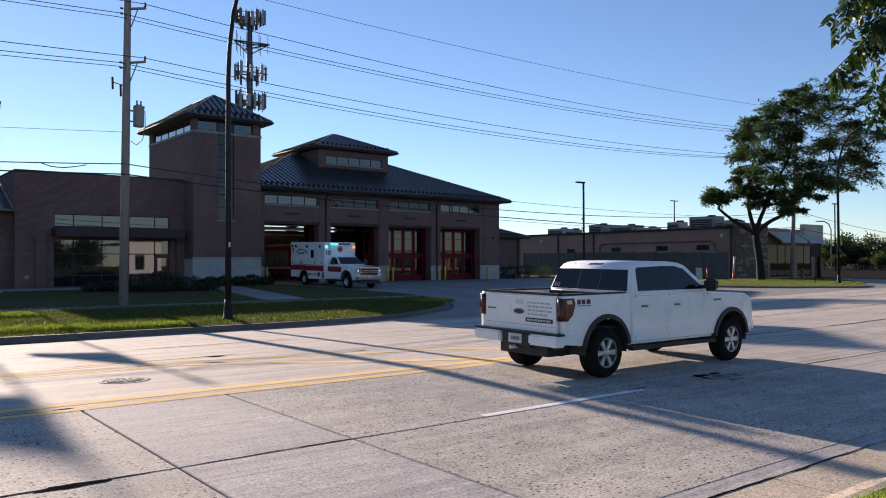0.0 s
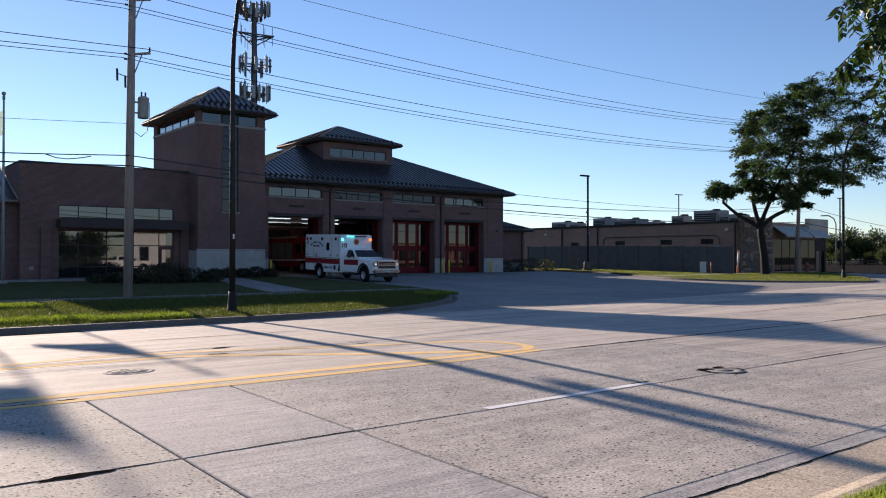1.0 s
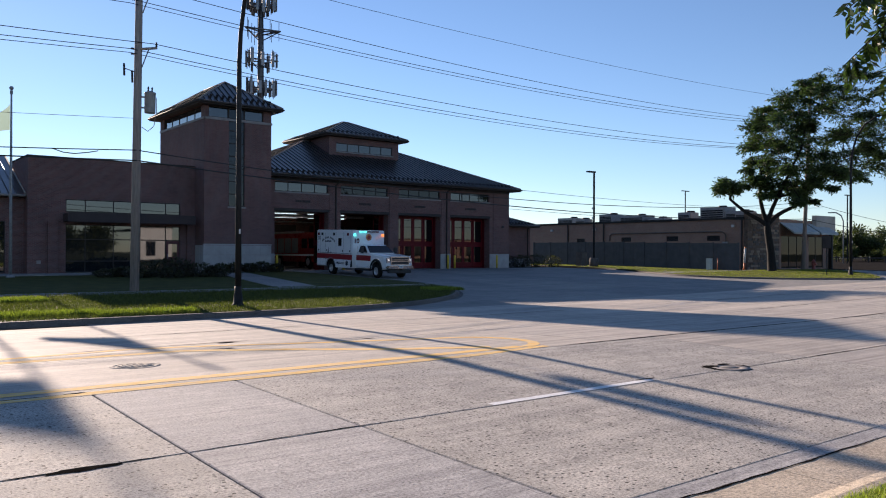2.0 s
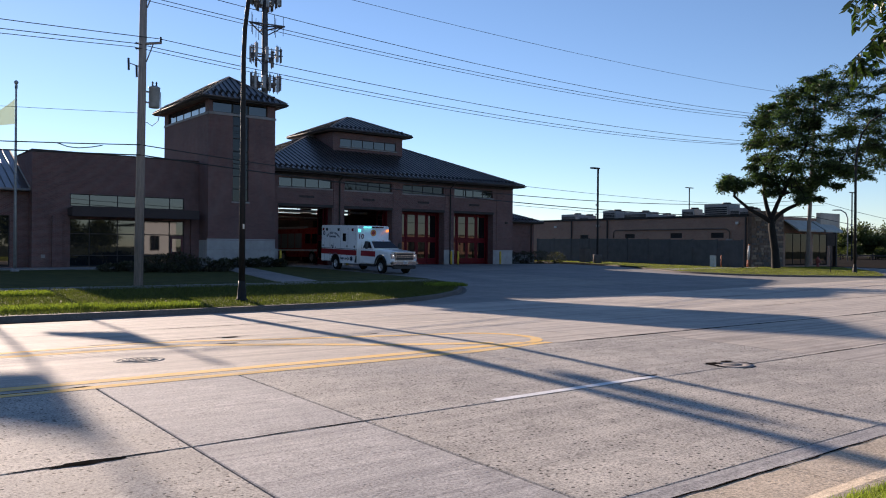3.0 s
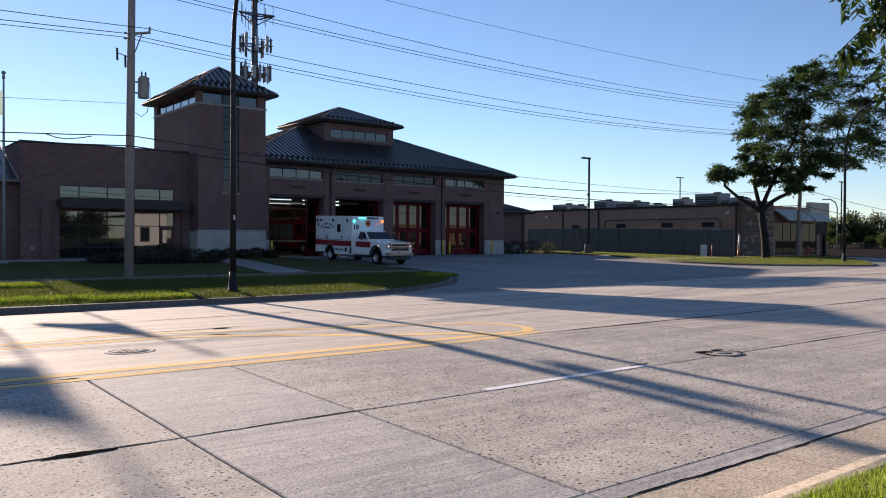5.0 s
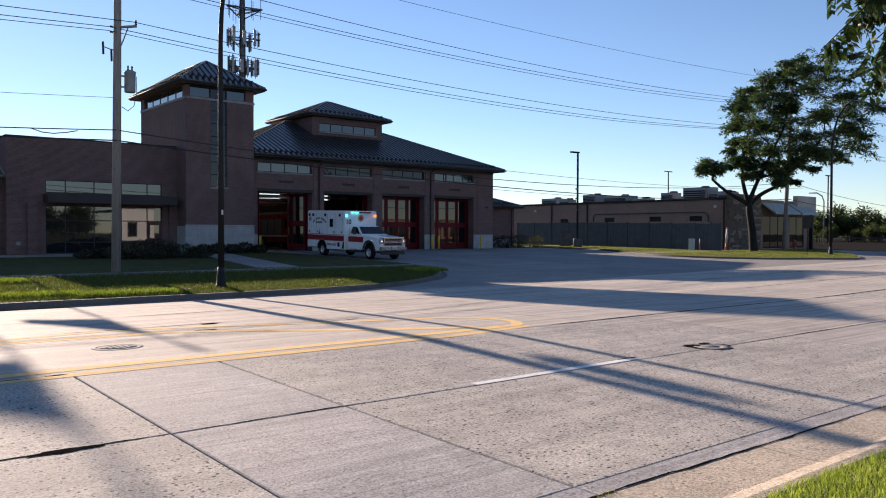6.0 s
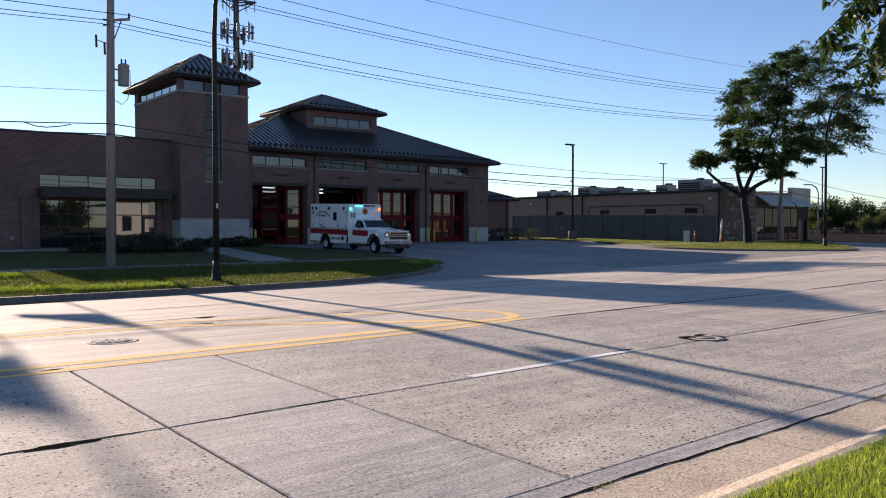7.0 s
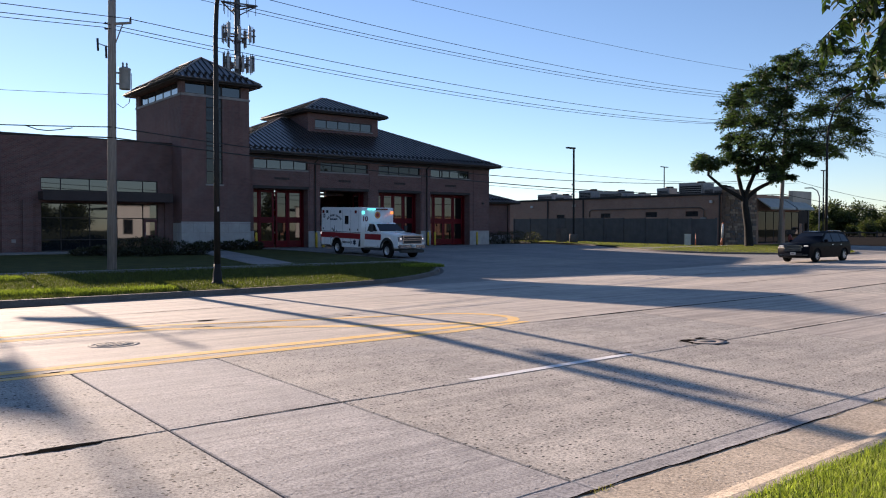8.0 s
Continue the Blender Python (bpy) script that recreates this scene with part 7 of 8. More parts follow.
for a, b in ((74.0, 78.9), (79.3, 82.8)):
    bm = bmesh.new()
    prism(bm, [(41.19, 4.9), (41.19, 4.82), (39.7, 3.75), (39.7, 3.95)], 0, a, b)
    part("awning", bm, surface("grey_green_awning", (0.30, 0.34, 0.33), (0.42, 0.46, 0.45), 2, 0.8), shop)
part("sign_parapet", box1(80.2, 84.2, 40.7, 41.18, 3.9, 5.75, 0.02), surface("tan_stucco", (0.40, 0.35, 0.29), (0.52, 0.46, 0.39), 1, 0.85), shop)
part("post", box1(83.6, 83.9, 40.8, 41.1, 0.2, 3.9), BLACK_METAL, shop)


def roof_unit(x, y, w, d, h, label="grey rooftop air conditioning unit"):
    o = thing("rooftop_unit", label, "air conditioner", pose(x, y, 4.75), group="rooftop units on the shop")
    part("curb", box1(-w / 2 + 0.1, w / 2 - 0.1, -d / 2 + 0.1, d / 2 - 0.1, 0.0, 0.3), STEEL, o)
    part("casing", box1(-w / 2, w / 2, -d / 2, d / 2, 0.3, h, 0.03), STEEL, o)
    bm = bmesh.new()
    for k in range(6):
        box(bm, -w / 2 - 0.02, -w / 2 - 0.002, -d / 2 + 0.15, d / 2 - 0.15, 0.45 + k * (h - 0.7) / 6, 0.45 + (k + 0.7) * (h - 0.7) / 6)
    part("louvre", bm, BLACK_METAL, o)
    bm = bmesh.new()
    lathe(bm, [(0.001, h), (0.45, h), (0.45, h + 0.16), (0.40, h + 0.18), (0.001, h + 0.14)], 18, "z", (0, -d / 5, 0))
    part("fan_cowl", bm, BLACK_METAL, o)
    return o


for x, y, w, d, h in ((76, 76.5 - 6, 2.2, 2.6, 1.5), (76, 63.9, 2.2, 2.0, 1.75), (76, 60.0, 2.2, 3.4, 1.5), (76, 56.8, 1.6, 2.2, 1.1), (76, 53.0, 1.6, 1.6, 1.6), (76, 49.3, 2.2, 2.9, 2.0), (76, 46.6, 2.0, 2.4, 1.5), (73, 44.2, 1.4, 1.6, 1.2), (80, 55, 2, 2.6, 1.2), (74, 66.5, 1.4, 1.6, 1.2)):
    roof_unit(x, y, w, d, h)

# ---- small things on the island ----
o = thing("utility_pedestal", "pale green utility pedestal in the grass", "box", pose(60.4, 40.0, isl_z(60.4, 40)))
part("casing", box1(-0.2, 0.2, -0.2, 0.2, 0, 0.9, 0.03), AWNING, o)
part("cap", box1(-0.22, 0.22, -0.22, 0.22, 0.902, 1.0, 0.03), AWNING, o)
ORANGE = surface("orange_marker_plastic", (0.50, 0.12, 0.04), (0.65, 0.18, 0.06), 4, 0.5)
o = thing("marker_post", "thin orange marker post in the grass", "post", pose(61.0, 39.6, isl_z(61, 39.6)))
part("stake", tube1([(0, 0, -0.05), (0, 0, 1.0)], 0.04, 8), ORANGE, o)
o = thing("marker_post", "leaning white and orange marker post by the fence", "post", pose(65.6, 39.9, site_z(65.6, 39.9), 0, 6))
part("lower_tube", tube1([(0, 0, -0.05), (0, 0, 0.7)], 0.09, 10), ORANGE, o)
part("upper_tube", tube1([(0, 0, 0.7), (0, 0, 2.0)], 0.09, 10), WHITE_METAL, o)
part("cap", tube1([(0, 0, 2.0), (0, 0, 2.12)], 0.095, 10), ORANGE, o)
HYD = surface("dull_red_hydrant_paint", (0.22, 0.05, 0.04), (0.34, 0.08, 0.06), 4, 0.5)
o = thing("fire_hydrant", "dull red fire hydrant on the grass island", "hydrant", pose(73.6, 37.6, isl_z(73.6, 37.6)))
bm = bmesh.new()
lathe(bm, [(0.001, 0), (0.20, 0), (0.20, 0.06), (0.14, 0.08), (0.14, 0.62), (0.19, 0.64), (0.19, 0.70), (0.15, 0.80), (0.06, 0.90), (0.05, 0.97), (0.001, 0.97)], 18, "z")
part("barrel", bm, HYD, o)
for a in ((0.26, 0), (-0.26, 0), (0, -0.30)):
    part("outlet", tube1([(0, 0, 0.5), (a[0], a[1], 0.5)], 0.085, 10), HYD, o)
o = thing("road_sign", "grey back of a road sign on a steel post", "sign", pose(60.3, 29.8, isl_z(60.3, 29.8), 0, 0, 20))
part("post", box1(-0.03, 0.03, -0.03, 0.03, -0.1, 3.0), TRIM, o)
part("plate", box1(-0.045, -0.032, -0.30, 0.30, 2.0, 2.95, 0.003), TRIM, o)

# ---- trees and shrubs ----
def leaves_mesh(name, P, D, size, material, parent, seed, aspect=0.42):
    """Many small leaves at P, each lying along D."""
    rnd = np.random.RandomState(seed)
    k = len(P)
    U = D / np.maximum(np.linalg.norm(D, axis=1, keepdims=True), 1e-6)
    R = rnd.normal(size=(k, 3)) * 0.55 + np.array([0, 0, 1.0])
    S = np.cross(U, R)
    S /= np.maximum(np.linalg.norm(S, axis=1, keepdims=True), 1e-6)
    L = size * rnd.uniform(0.6, 1.3, (k, 1))
    W = L * aspect
    v = np.stack([P, P + U * L * 0.45 + S * W * 0.5, P + U * L, P + U * L * 0.45 - S * W * 0.5], 1).reshape(-1, 3)
    me = bpy.data.meshes.new(name)
    me.from_pydata(v.tolist(), [], np.arange(4 * k).reshape(-1, 4).tolist())
    me.materials.append(material)
    o = new(name, me)
    o.parent = parent
    return o


def limb(bm, a, b, r0, r1, rnd, bend=0.12, n=6):
    a, b = Vector(a), Vector(b)
    L = (b - a).length
    o = Vector((rnd.uniform(-1, 1), rnd.uniform(-1, 1), rnd.uniform(-0.3, 0.8))) * bend * L
    pts = [a.lerp(b, i / n) + o * math.sin(math.pi * i / n) for i in range(n + 1)]
    tube(bm, pts, [r0 + (r1 - r0) * i / n for i in range(n + 1)], 8)
    return pts


def tree(name, label, m, trunk, clusters, r_trunk, spray, leaf_size, material, seed, sprays=10, per=34, flat=0.45, bark=None, forks=(), feathery=False):
    """trunk: points of the bole; clusters: (x, y, z, radius) of leaf masses, each fed by a limb."""
    o = thing(name, label, "tree", m)
    rnd = random.Random(seed)
    nr = np.random.RandomState(seed)
    bm = bmesh.new()
    k = len(trunk)
    tube(bm, [trunk[0]] + [Vector(trunk[0]).lerp(Vector(trunk[1]), 0.1)] + list(trunk[1:]), [r_trunk * 1.45, r_trunk * 1.08] + [r_trunk * (1 - 0.28 * i / (k - 1)) for i in range(1, k)], 14)
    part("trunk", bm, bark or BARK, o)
    joints = [(Vector(trunk[-1]), r_trunk * 0.62)]
    bm = bmesh.new()
    for f in forks:
        a, ra = joints[0][0] - Vector((0, 0, 0.25)), joints[0][1] * 0.95
        for b in f:
            pts = limb(bm, a, b, ra, ra * 0.72, rnd, 0.07)
            a, ra = pts[-1], ra * 0.72
            joints.append((a, ra))
    P, D = [], []
    for cx, cy, cz, cr in sorted(clusters, key=lambda c: (Vector(c[:3]) - Vector(trunk[-1])).length):
        c = Vector((cx, cy, cz))
        j = min(joints, key=lambda q: (q[0] - c).length + 1.2 * max(0, q[0].z - c.z))
        d = (c - j[0]).length
        r1 = max(0.025, j[1] * 0.45)
        pts = limb(bm, j[0], c, j[1] * 0.8, r1, rnd, 0.10)
        for i in (2, 4, 6):
            joints.append((pts[i], j[1] * 0.8 + (r1 - j[1] * 0.8) * i / 6))
        for s in range(sprays):
            if feathery:
                # a twig that arches outward, with drooping leaflets on both sides
                v = Vector((rnd.gauss(0, 1), rnd.gauss(0, 1), rnd.gauss(0.12, 0.42))).normalized() * cr * rnd.uniform(0.55, 1.25)
                q0 = c + Vector((rnd.gauss(0, 0.25), rnd.gauss(0, 0.25), rnd.gauss(0, 0.16))) * cr
                e = q0 + v
                limb(bm, q0, e, 0.016, 0.006, rnd, 0.08, 2)
                n = int(per * rnd.uniform(0.6, 1.3))
                f = nr.uniform(0.15, 1.12, (n, 1))
                side = np.array(v.cross(Vector((0, 0, 1))).normalized()) if abs(v.x) + abs(v.y) > 1e-4 else np.array((1.0, 0, 0))
                sg = np.where(nr.uniform(size=(n, 1)) < 0.5, -1.0, 1.0)
                off = sg * side * nr.uniform(0, spray, (n, 1))
                sag = np.array([0, 0, -1.0]) * (0.22 * cr * f ** 2 + nr.uniform(0, 0.08, (n, 1)))
                P.append(np.array(q0) + np.array(v) * f + off + sag + nr.normal(size=(n, 3)) * 0.05)
                D.append(sg * side * 0.8 + np.array(v.normalized()) * 0.7 + nr.normal(size=(n, 3)) * 0.3 + np.array([0, 0, -0.45]))
                continue
            v = Vector((rnd.gauss(0, 1), rnd.gauss(0, 1), rnd.gauss(0, 0.75))).normalized() * cr * rnd.uniform(0.35, 1.0)
            e = c + v
            limb(bm, c + v * 0.05, e, r1 * 0.55, 0.012, rnd, 0.10, 3)
            n = int(per * rnd.uniform(0.5, 1.4))
            q = nr.normal(size=(n, 3)) * np.array([spray, spray, spray * flat])
            P.append(np.array(e) + q)
            D.append(q + nr.normal(size=(n, 3)) * spray * 0.5 + np.array([0, 0, -spray * 0.35]))
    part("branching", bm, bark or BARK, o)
    leaves_mesh("crown", np.concatenate(P), np.concatenate(D), leaf_size, material, o, seed + 1)
    return o


# the honey locust: r is along the picture's right (0.79, -0.61), u into the distance
def lo(r, u, z, c):
    return (0.789 * r + 0.614 * u, -0.614 * r + 0.789 * u, z, c)


rnd = random.Random(21)
cl = [lo(-4.3, 0.2, 6.9, 0.55), lo(-3.7, -0.3, 7.4, 0.7), lo(-3.1, 0.5, 7.0, 0.5), lo(-3.9, 0.5, 7.8, 0.6), lo(-4.5, -0.2, 7.3, 0.5), lo(-2.3, 0.2, 7.3, 0.45), lo(-1.7, -0.4, 7.9, 0.6), lo(-1.9, 0.5, 8.7, 0.5)]
for r, z, c in ((-1.2, 7.9, 0.9), (-0.2, 7.6, 1.0), (1.3, 7.3, 1.1), (3.7, 6.3, 0.45), (0.3, 9.2, 1.3), (-0.4, 10.0, 1.1), (-0.3, 12.0, 1.2), (1.0, 11.2, 1.5), (0.0, 13.6, 0.9), (1.4, 13.6, 1.3), (2.4, 9.0, 1.5), (2.7, 11.4, 1.5), (2.9, 14.9, 1.1), (4.0, 13.2, 1.5), (4.4, 10.4, 1.5), (4.6, 8.4, 1.2), (4.6, 16.2, 0.9), (5.6, 14.6, 1.3), (6.2, 12.0, 1.5), (6.4, 9.6, 1.3), (7.6, 13.2, 1.3), (8.4, 10.8, 1.2), (9.2, 9.0, 1.0), (7.8, 8.6, 0.8), (5.8, 16.2, 0.7), (7.2, 15.2, 0.8), (9.4, 12.4, 1.0), (2.9, 7.6, 1.0), (9.9, 10.6, 0.7), (0.3, 14.5, 0.7), (1.5, 15.2, 0.7), (-0.3, 13.0, 0.8), (-0.6, 6.7, 0.5), (0.9, 6.4, 0.6), (2.5, 6.8, 0.7), (-0.9, 12.6, 0.7), (-1.0, 10.9, 0.7), (-1.1, 9.3, 0.7), (5.2, 11.4, 1.0), (2.2, 12.6, 0.9), (3.4, 16.0, 0.7)):
    cl.append(lo(r + rnd.uniform(-0.2, 0.2), rnd.uniform(-2.8, 2.8), z, c * 1.15))
    for _ in range(2):
        cl.append(lo(r + rnd.uniform(-0.6, 0.7), rnd.uniform(-4.0, 4.0), z + rnd.uniform(-0.7, 0.8), c * rnd.uniform(0.6, 1.0)))
forks = [[lo(-0.9, 0.4, 6.4, 0)[:3], lo(-0.6, 0.8, 8.6, 0)[:3], lo(0.2, 0.5, 11.5, 0)[:3]], [lo(0.2, -0.6, 6.3, 0)[:3], lo(1.2, -1.0, 8.8, 0)[:3], lo(2.4, -0.8, 12.0, 0)[:3]],
         [lo(2.1, 0.3, 5.6, 0)[:3], lo(4.0, 0.6, 7.6, 0)[:3], lo(6.0, 0.2, 10.0, 0)[:3]], [lo(-2.2, 0.0, 5.0, 0)[:3], lo(-3.6, 0.1, 6.2, 0)[:3]]]
tree("locust_tree", "spreading honey locust tree with dark trunk on the island", pose(64.0, 36.3, isl_z(64, 36.3) - 0.05), [(0, 0, -0.1), (-0.1, 0.05, 1.6), (-0.35, 0.2, 3.4), (-0.4, 0.25, 4.2)], cl, 0.35, 0.22, 0.24, LEAF, 5, 25, 30, 0.4, None, forks, True)

# leafy twigs of the tree beside the camera
o = thing("roadside_tree", "leafy locust tree with drooping twigs over the verge", "tree", pose(9.6, -1.2, verge_z(9.6, -1.2)))
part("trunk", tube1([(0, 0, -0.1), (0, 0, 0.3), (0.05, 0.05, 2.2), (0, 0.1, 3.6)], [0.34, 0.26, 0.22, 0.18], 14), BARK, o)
rnd = random.Random(77)
bm = bmesh.new()
hub = Vector((-2.3, 3.1, 4.6))
limb(bm, (0, 0.1, 3.5), hub, 0.16, 0.05, rnd, 0.06)
limb(bm, (0, 0.1, 3.5), (1.5, -1.5, 5.5), 0.15, 0.05, rnd, 0.06)
limb(bm, (0, 0.1, 3.5), (-0.8, -1.8, 5.2), 0.13, 0.05, rnd, 0.06)
P, D = [], []
right, ahead = Vector((0.76, -0.65, 0.0)), Vector((0.62, 0.78, 0.0))
base = Vector((6.15, 2.85, 3.55)) - Vector((9.6, -1.2, 0.05))
starts = []
for stem in (((0.55, 0.05), (0.32, -0.08), (0.14, -0.26), (-0.02, -0.42)), ((0.5, 0.42), (0.2, 0.24), (-0.02, 0.17)), ((0.6, -0.1), (0.38, -0.32), (0.24, -0.58)), ((0.5, 0.15), (0.3, 0.02), (0.14, -0.10)), ((0.7, -0.2), (0.55, -0.45), (0.45, -0.66)), ((0.55, 0.66), (0.36, 0.60), (0.20, 0.52)), ((0.45, 0.35), (0.20, 0.22), (0.0, 0.02))):
    u = rnd.uniform(-0.2, 0.3)
    pts = [base + right * r + ahead * u + Vector((0, 0, z)) for r, z in stem]
    tube(bm, pts, [0.009, 0.006] + [0.004] * (len(pts) - 2), 6)
    for a, b in zip(pts, pts[1:]):
        for i in range(5):
            starts.append((a.lerp(b, (i + rnd.random()) / 5), 0.13))
for k in range(230):
    r, u, z = rnd.uniform(0.24, 1.5), rnd.uniform(-0.4, 0.7), rnd.uniform(-0.45, 0.85)
    if r < 0.5 and rnd.random() < 0.62:
        continue
    s = base + right * r + ahead * u + Vector((0, 0, z))
    if rnd.random() < 0.4:
        limb(bm, s + right * 0.5 + Vector((0, 0, 0.35)), s, 0.010, 0.004, rnd, 0.1, 4)
    starts.append((s, 0.24))
for s, length in starts:
    d = (right * rnd.uniform(-0.55, 0.5) + ahead * rnd.uniform(-0.6, 0.6) + Vector((0, 0, rnd.uniform(-1.4, -0.3)))).normalized()
    L = length * rnd.uniform(0.7, 1.25)
    n = rnd.randint(6, 10)
    pts = [s + d * L * i / n + Vector((0, 0, -0.06 * (i / n) ** 2)) for i in range(n + 1)]
    tube(bm, pts[::4] + [pts[-1]], 0.0022, 4)
    side = d.cross(Vector((rnd.uniform(-1, 1), rnd.uniform(-1, 1), 0.6))).normalized()
    for i, p in enumerate(pts):
        for sg in (-1, 1):
            P.append(p)
            D.append(side * sg + d * 0.7 + Vector((0, 0, -0.25)))
for c in ((1.5, -1.5, 5.5), (-0.8, -1.8, 5.2), (0.4, 0.2, 5.0), (-1.2, 1.0, 4.6), (0.8, 1.0, 5.2)):
    for k in range(160):
        P.append(Vector(c) + Vector((rnd.gauss(0, 0.6), rnd.gauss(0, 0.6), rnd.gauss(0, 0.4))))
        D.append(Vector((rnd.gauss(0, 1), rnd.gauss(0, 1), rnd.gauss(-0.3, 0.6))))
part("branching", bm, BARK, o)
leaves_mesh("crown", np.array([list(p) for p in P]), np.array([list(p) for p in D]), 0.082, LEAF_NEAR, o, 9, 0.45)


def shrub(x, y, z, rx, ry, h, seed, label):
    o = thing("shrub", label, "shrub", pose(x, y, z))
    rr = random.Random(seed)
    nr = np.random.RandomState(seed)
    bm = bmesh.new()
    for k in range(9):
        a = rr.uniform(0, 6.28)
        limb(bm, (0, 0, -0.03), (rx * 0.6 * math.cos(a), ry * 0.6 * math.sin(a), h * rr.uniform(0.5, 0.8)), 0.02, 0.006, rr, 0.1, 3)
    part("stem_cluster", bm, BARK, o)
    n = 900
    q = nr.normal(size=(n, 3))
    q /= np.linalg.norm(q, axis=1, keepdims=True)
    q *= nr.uniform(0.45, 1.05, (n, 1)) ** 0.6
    P = q * np.array([rx, ry, h * 0.55]) + np.array([0, 0, h * 0.5])
    P[:, 2] = np.maximum(P[:, 2], 0.02)
    leaves_mesh("foliage", P, q + nr.normal(size=(n, 3)) * 0.6, 0.14, SHRUB, o, seed, 0.55)


k = 0
for x, y, r, h in ((12.6, 46.2, 0.7, 0.35), (13.7, 46.4, 0.8, 0.45), (14.7, 46.0, 0.8, 0.65), (15.6, 46.2, 0.9, 0.9), (16.5, 45.6, 0.9, 0.85), (17.4, 45.0, 0.9, 0.7), (15.4, 44.4, 0.8, 0.45), (14.0, 45.0, 0.7, 0.4), (16.7, 46.8, 0.8, 0.95), (18.3, 44.8, 0.8, 0.55)):
    shrub(x, y, lawn_z(x, y), r, r * 0.9, h, 100 + k, "dark bushy shrub in the bed before the entrance")
    k += 1
for x, y, r, h in ((20.6, 49.6, 0.5, 0.5), (21.6, 49.8, 0.55, 0.55), (22.6, 49.7, 0.5, 0.5), (23.6, 49.9, 0.55, 0.6), (24.5, 49.6, 0.5, 0.45)):
    shrub(x, y, lawn_z(x, y), r, r, h, 100 + k, "low dark shrub at the foot of the tower")
    k += 1
for x, y, r, h in ((50.4, 54.6, 0.9, 0.9), (52.0, 54.4, 0.9, 1.0), (53.6, 54.2, 0.9, 1.1), (55.0, 53.4, 0.9, 1.0)):
    shrub(x, y, site_z(x, y), r, r, h, 100 + k, "dark rounded shrub beside the annex")
    k += 1


def far_tree(x, y, h, seed):
    rr = random.Random(seed)
    cl = []
    for i in range(11):
        a, q = rr.uniform(0, 6.28), rr.uniform(0, 1)
        cl.append((h * 0.30 * q * math.cos(a), h * 0.30 * q * math.sin(a), h * rr.uniform(0.35, 0.92), h * 0.16))
    return tree("far_tree", "distant leafy tree beyond the parking lot", pose(x, y, 0.1), [(0, 0, -0.2), (0, 0, h * 0.2), (0.1, 0, h * 0.35)], cl, h * 0.03, h * 0.085, h * 0.075, FAR_LEAF, seed, 9, 60, 0.8)


makers = [far_tree(0, 0, 4.6, 301), far_tree(0, 0, 5.4, 302), far_tree(0, 0, 4.0, 303)]
spots = [(150, 66, 1.0), (152, 62, 0.9), (147, 58.5, 1.05), (155, 55, 1.0), (150, 51, 0.9), (146, 47, 1.1), (155, 44, 1.0), (160, 70, 1.2), (165, 60, 1.2), (168, 52, 1.3), (150, 40, 0.9), (160, 74, 1.0), (172, 66, 1.4), (175, 47, 1.3), (143, 62, 0.6), (142, 54, 0.6), (140, 50, 0.55), (144, 69, 1.0), (147, 72, 1.1), (150, 70, 1.2), (141, 66, 0.8), (158, 77, 1.3), (139, 58, 0.6), (146, 43, 1.0), (152, 36, 1.2)]
rnd = random.Random(2)
for i, (x, y, s) in enumerate(spots):
    src = makers[i % 3]
    m = pose(x, y, 0.1, 0, 0, rnd.uniform(0, 360))
    if i < 3:
        src.matrix_basis = m
    else:
        c = copy_thing(src, m)
        c.scale = (s, s, s)
o = thing("far_fence", "low dark fence at the far edge of the lot", "fence")
for i in range(16):
    y = 36 + 2.6 * i
    part("post", box1(133.9, 134.1, y - 0.08, y + 0.08, 0.1, 1.5), TRIM, o)
part("rail", box1(133.95, 134.05, 36, 75.2, 1.1, 1.3), TRIM, o)

# ---- the side of the road behind the camera ----
def opposite(x0, x1, y, h, wall_mat, label, step):
    opp = thing("opposite_building", label, "building")
    bm = bmesh.new()
    oh = [(x0 + 1.5 + step * i, x0 + 1.5 + step * i + step * 0.5, 1.0, 3.6) for i in range(int((x1 - x0 - 2) / step))]
    wall_y(bm, x0, x1, -0.7, h, y - 0.4, y, oh)
    part("front_wall", bm, wall_mat, opp)
    part("flat_roof", box1(x0, x1, y - 20, y - 0.4, h - 0.3, h - 0.1), ASPHALT, opp)
    part("coping", box1(x0 - 0.2, x1 + 0.2, y - 0.5, y + 0.1, h + 0.002, h + 0.2), TRIM, opp)
    for a, b, c, d in oh:
        w = new("window")
        w.parent = opp
        part("pane", box1(a, b, y - 0.28, y - 0.24, c, d), GLASS, w)
        part("frame", box1((a + b) / 2 - 0.05, (a + b) / 2 + 0.05, y - 0.24, y - 0.18, c, d), TRIM, w)


opposite(43.6, 49.6, -36, 5.9, CREAM, "pale stucco shop across the road from the station", 3.2)
opposite(84, 140, -36, 4.6, BRICK_TAN, "tan brick shop across the road from the station", 5.0)
rr = random.Random(5)
for i, (x, y, h) in enumerate(((-14, -14, 8), (24, -24, 9), (34, -27, 8), (62, -18, 9), (74, -22, 10), (30, -30, 9), (55, -31, 8))):
    c = copy_thing(makers[i % 3], pose(x, y, -0.5, 0, 0, 60 * i))
    c.scale = (h / 4.7,) * 3
    tagged(c, "leafy street tree behind the near verge")


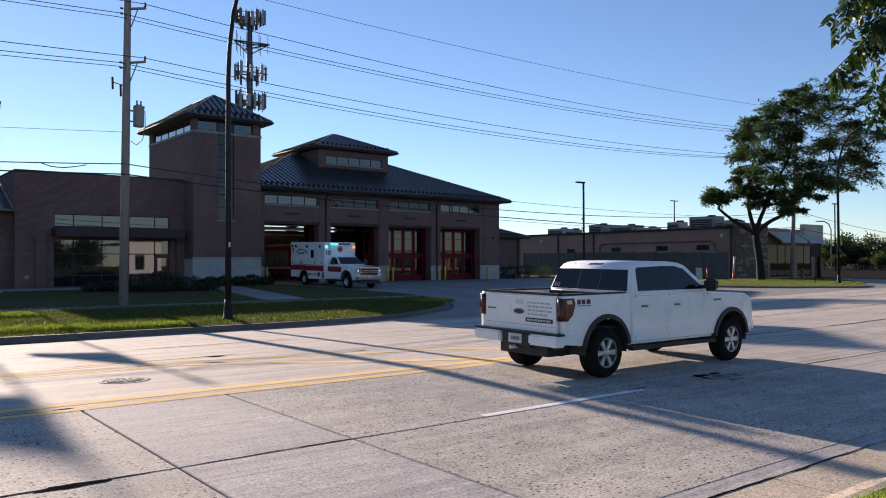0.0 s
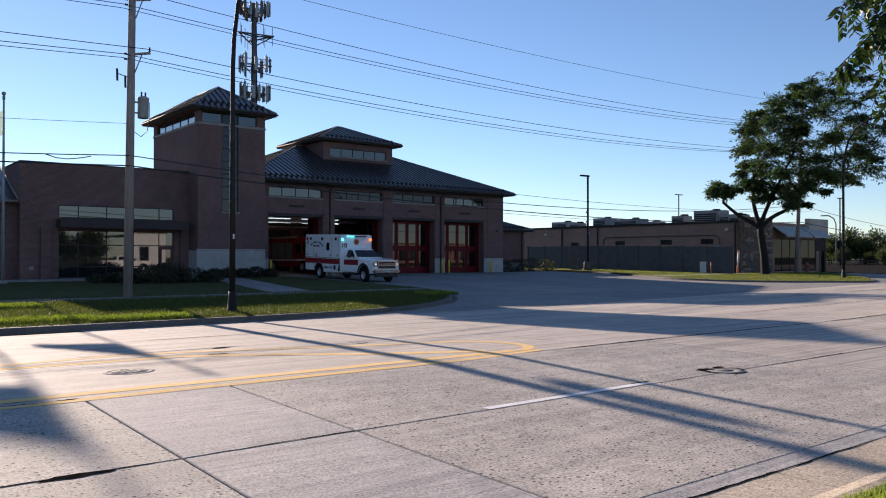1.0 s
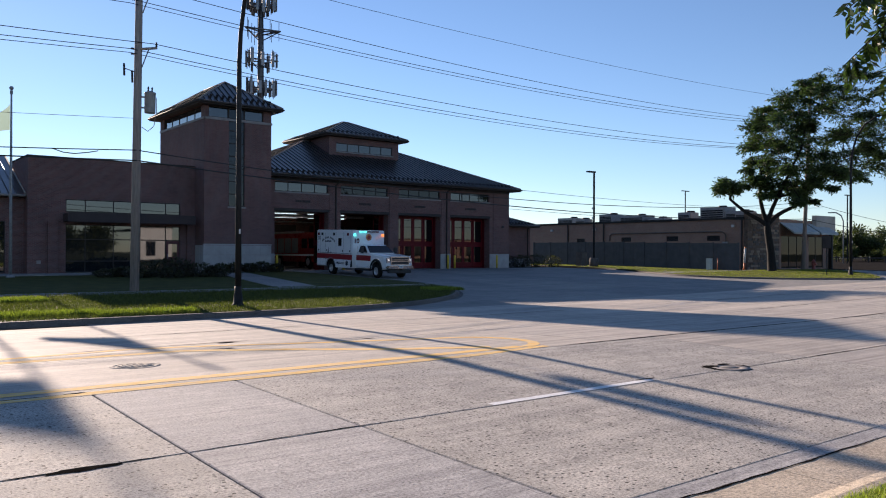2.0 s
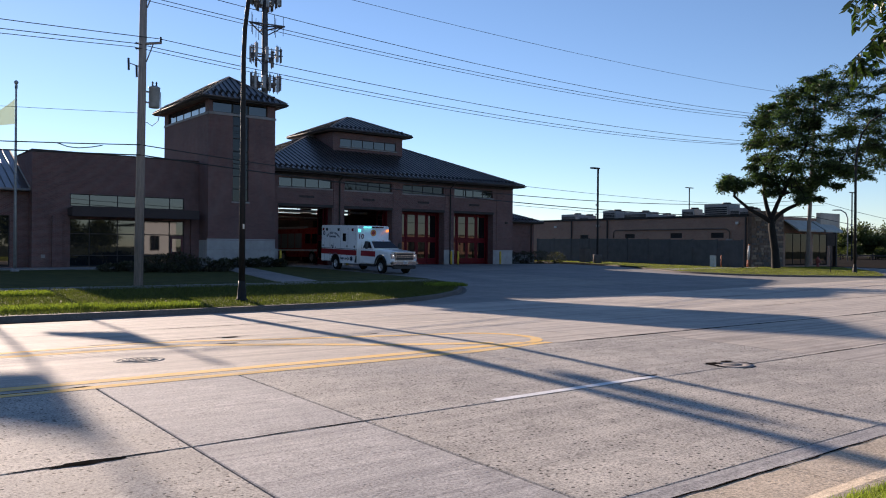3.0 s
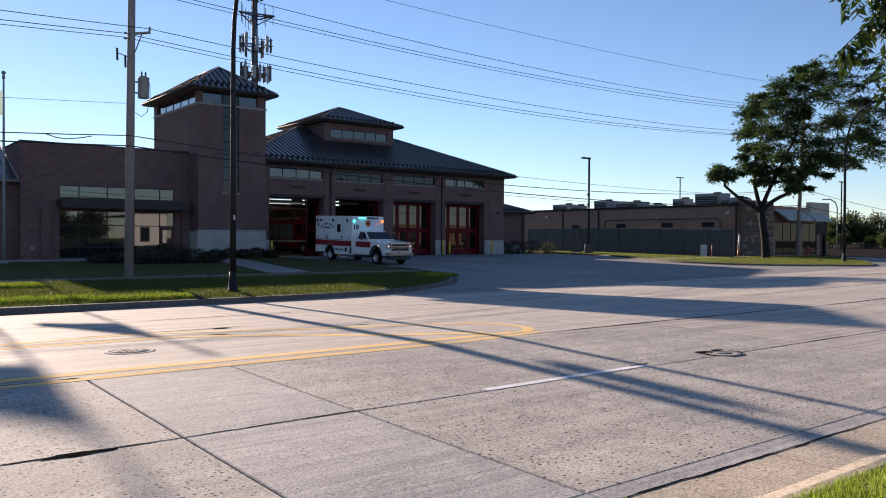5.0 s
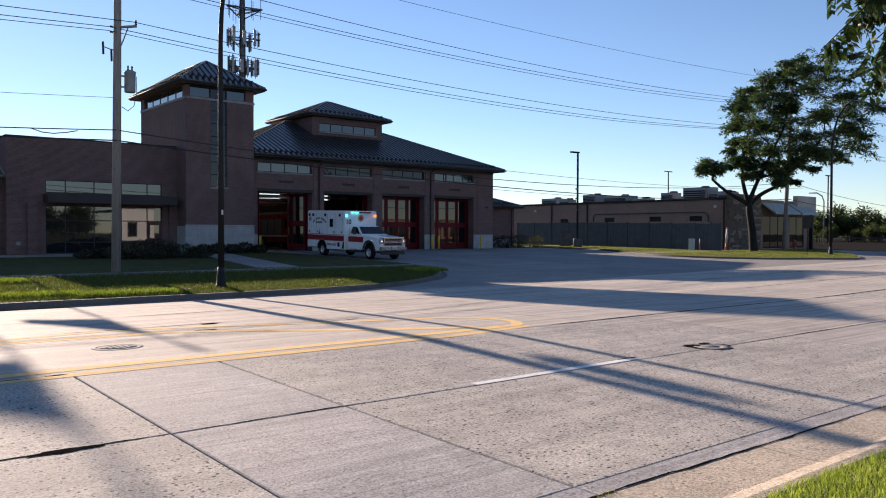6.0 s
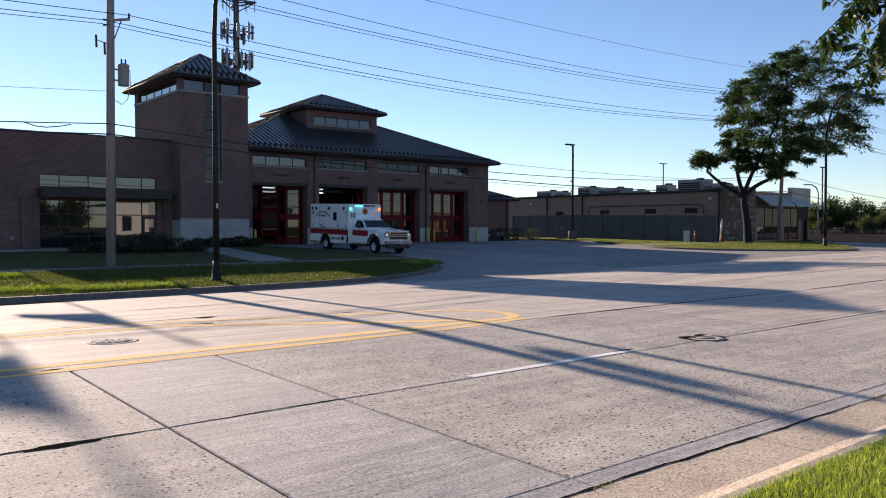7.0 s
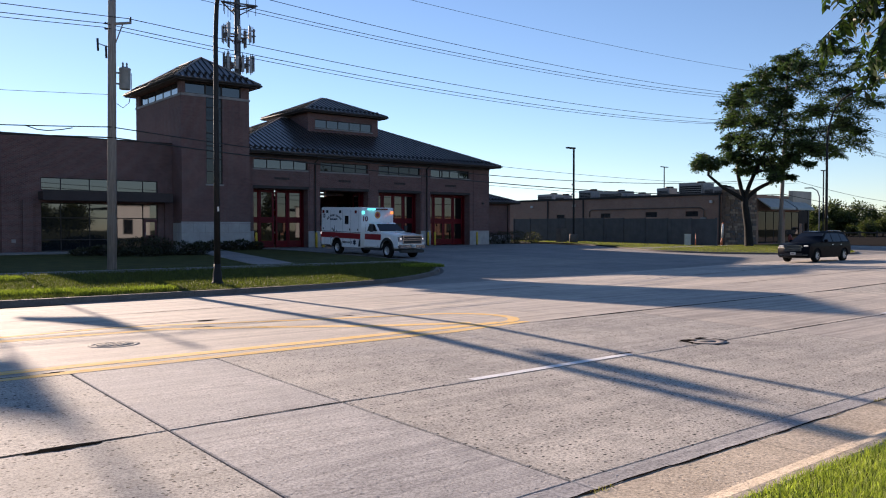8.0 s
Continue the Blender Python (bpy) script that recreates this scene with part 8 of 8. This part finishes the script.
# ---- what moves ----
def motions():
    for k, leaves in enumerate(MOVING):
        a, b = BAYS[k]
        q = (b - a) / 4
        if k == 0:
            left = [(0, 86), (3.5, 86), (4.6, 84), (5.8, 76), (6.5, 66), (7.0, 54), (7.5, 36), (8.0, 16)]
            right = [(0, 86), (3.5, 85), (4.6, 74), (5.8, 52), (6.5, 34), (7.0, 26), (7.5, 18), (8.0, 10)]
        else:
            left = right = [(0, 86), (8.0, 86)]
        y = DOOR_Y
        walk(leaves[0], [(t, pose(a, y, 0, 0, 0, th)) for t, th in left])
        walk(leaves[1], [(t, pose(a + q * math.cos(radians(th)), y + q * math.sin(radians(th)), 0, 0, 0, -th)) for t, th in left])
        walk(leaves[2], [(t, pose(b, y, 0, 0, 0, -th)) for t, th in right])
        walk(leaves[3], [(t, pose(b - q * math.cos(radians(th)), y + q * math.sin(radians(th)), 0, 0, 0, th)) for t, th in right])

    # the pickup drives off at a steady pace
    times = [i / 30 for i in range(241)]
    v, r = 16.75, 0.41

    def on_road(x, y, turn):
        tilt = math.degrees(math.atan2(road_z(x, y + 0.5) - road_z(x, y - 0.5), 1.0)) if abs(y - 11) > 0.6 else 0
        return pose(x, y, road_z(x, y) + 0.004) @ pose(0, 0, 0, tilt) @ pose(0, 0, 0, 0, 0, turn)
    walk(TRUCK, [(t, on_road(12.14 + v * t, 9.56, 0)) for t in times[::3]])
    for w in TRUCK_WHEELS:
        x, y, z = w.matrix_basis.translation
        walk(w, [(t, pose(x, y, z, 0, math.degrees(v * t / r) % 360)) for t in times])
    # the dark car comes up the far lane
    v, r = 16.2, 0.348
    walk(SUV, [(t, on_road(44.7 + v * (8.0 - t), 21.35, 178)) for t in times[::3]])
    for w in SUV_WHEELS:
        x, y, z = w.matrix_basis.translation
        walk(w, [(t, pose(x, y, z, 0, math.degrees(v * t / r) % 360)) for t in times])
    # the ambulance rolls out of its bay
    path = [(0.0, 46.5), (0.5, 45.55), (1.0, 44.95), (1.5, 44.42), (2.8, 44.05), (3.5, 43.93), (4.5, 43.72), (5.8, 43.3), (6.5, 42.72), (7.0, 42.15), (7.5, 41.58), (8.0, 40.88)]

    def at(y):
        fz, rz = site_z(28.2, y - 2.6), site_z(28.2, y + 2.6)
        return pose(28.25, y, (fz + rz) / 2 + 0.004, 0, 0, -90) @ pose(0, 0, 0, 0, math.degrees(math.atan2(rz - fz, 5.2)))
    walk(AMBULANCE, [(t, at(y)) for t, y in path])
    for w in AMBULANCE_WHEELS:
        x, y, z = w.matrix_basis.translation
        rows = []
        for (t0, y0), (t1, y1) in zip(path, path[1:]):
            n = 6
            rows += [(t0 + (t1 - t0) * i / n, y0 + (y1 - y0) * i / n) for i in range(n)]
        rows.append(path[-1])
        walk(w, [(t, pose(x, y, z, 0, math.degrees((path[0][1] - q) / 0.42))) for t, q in rows])

    # the flags stir in the wind
    for k, pole in enumerate((FLAG_ONE, FLAG_TWO)):
        cloth = [c for c in pole.children if c.name.startswith("flag")][0]
        walk(cloth, [(0.25 * i, pose(0, 0, 0, 0, 0, (5 - 2 * k) * math.sin(0.55 * i + 2 * k))) for i in range(33)])


motions()
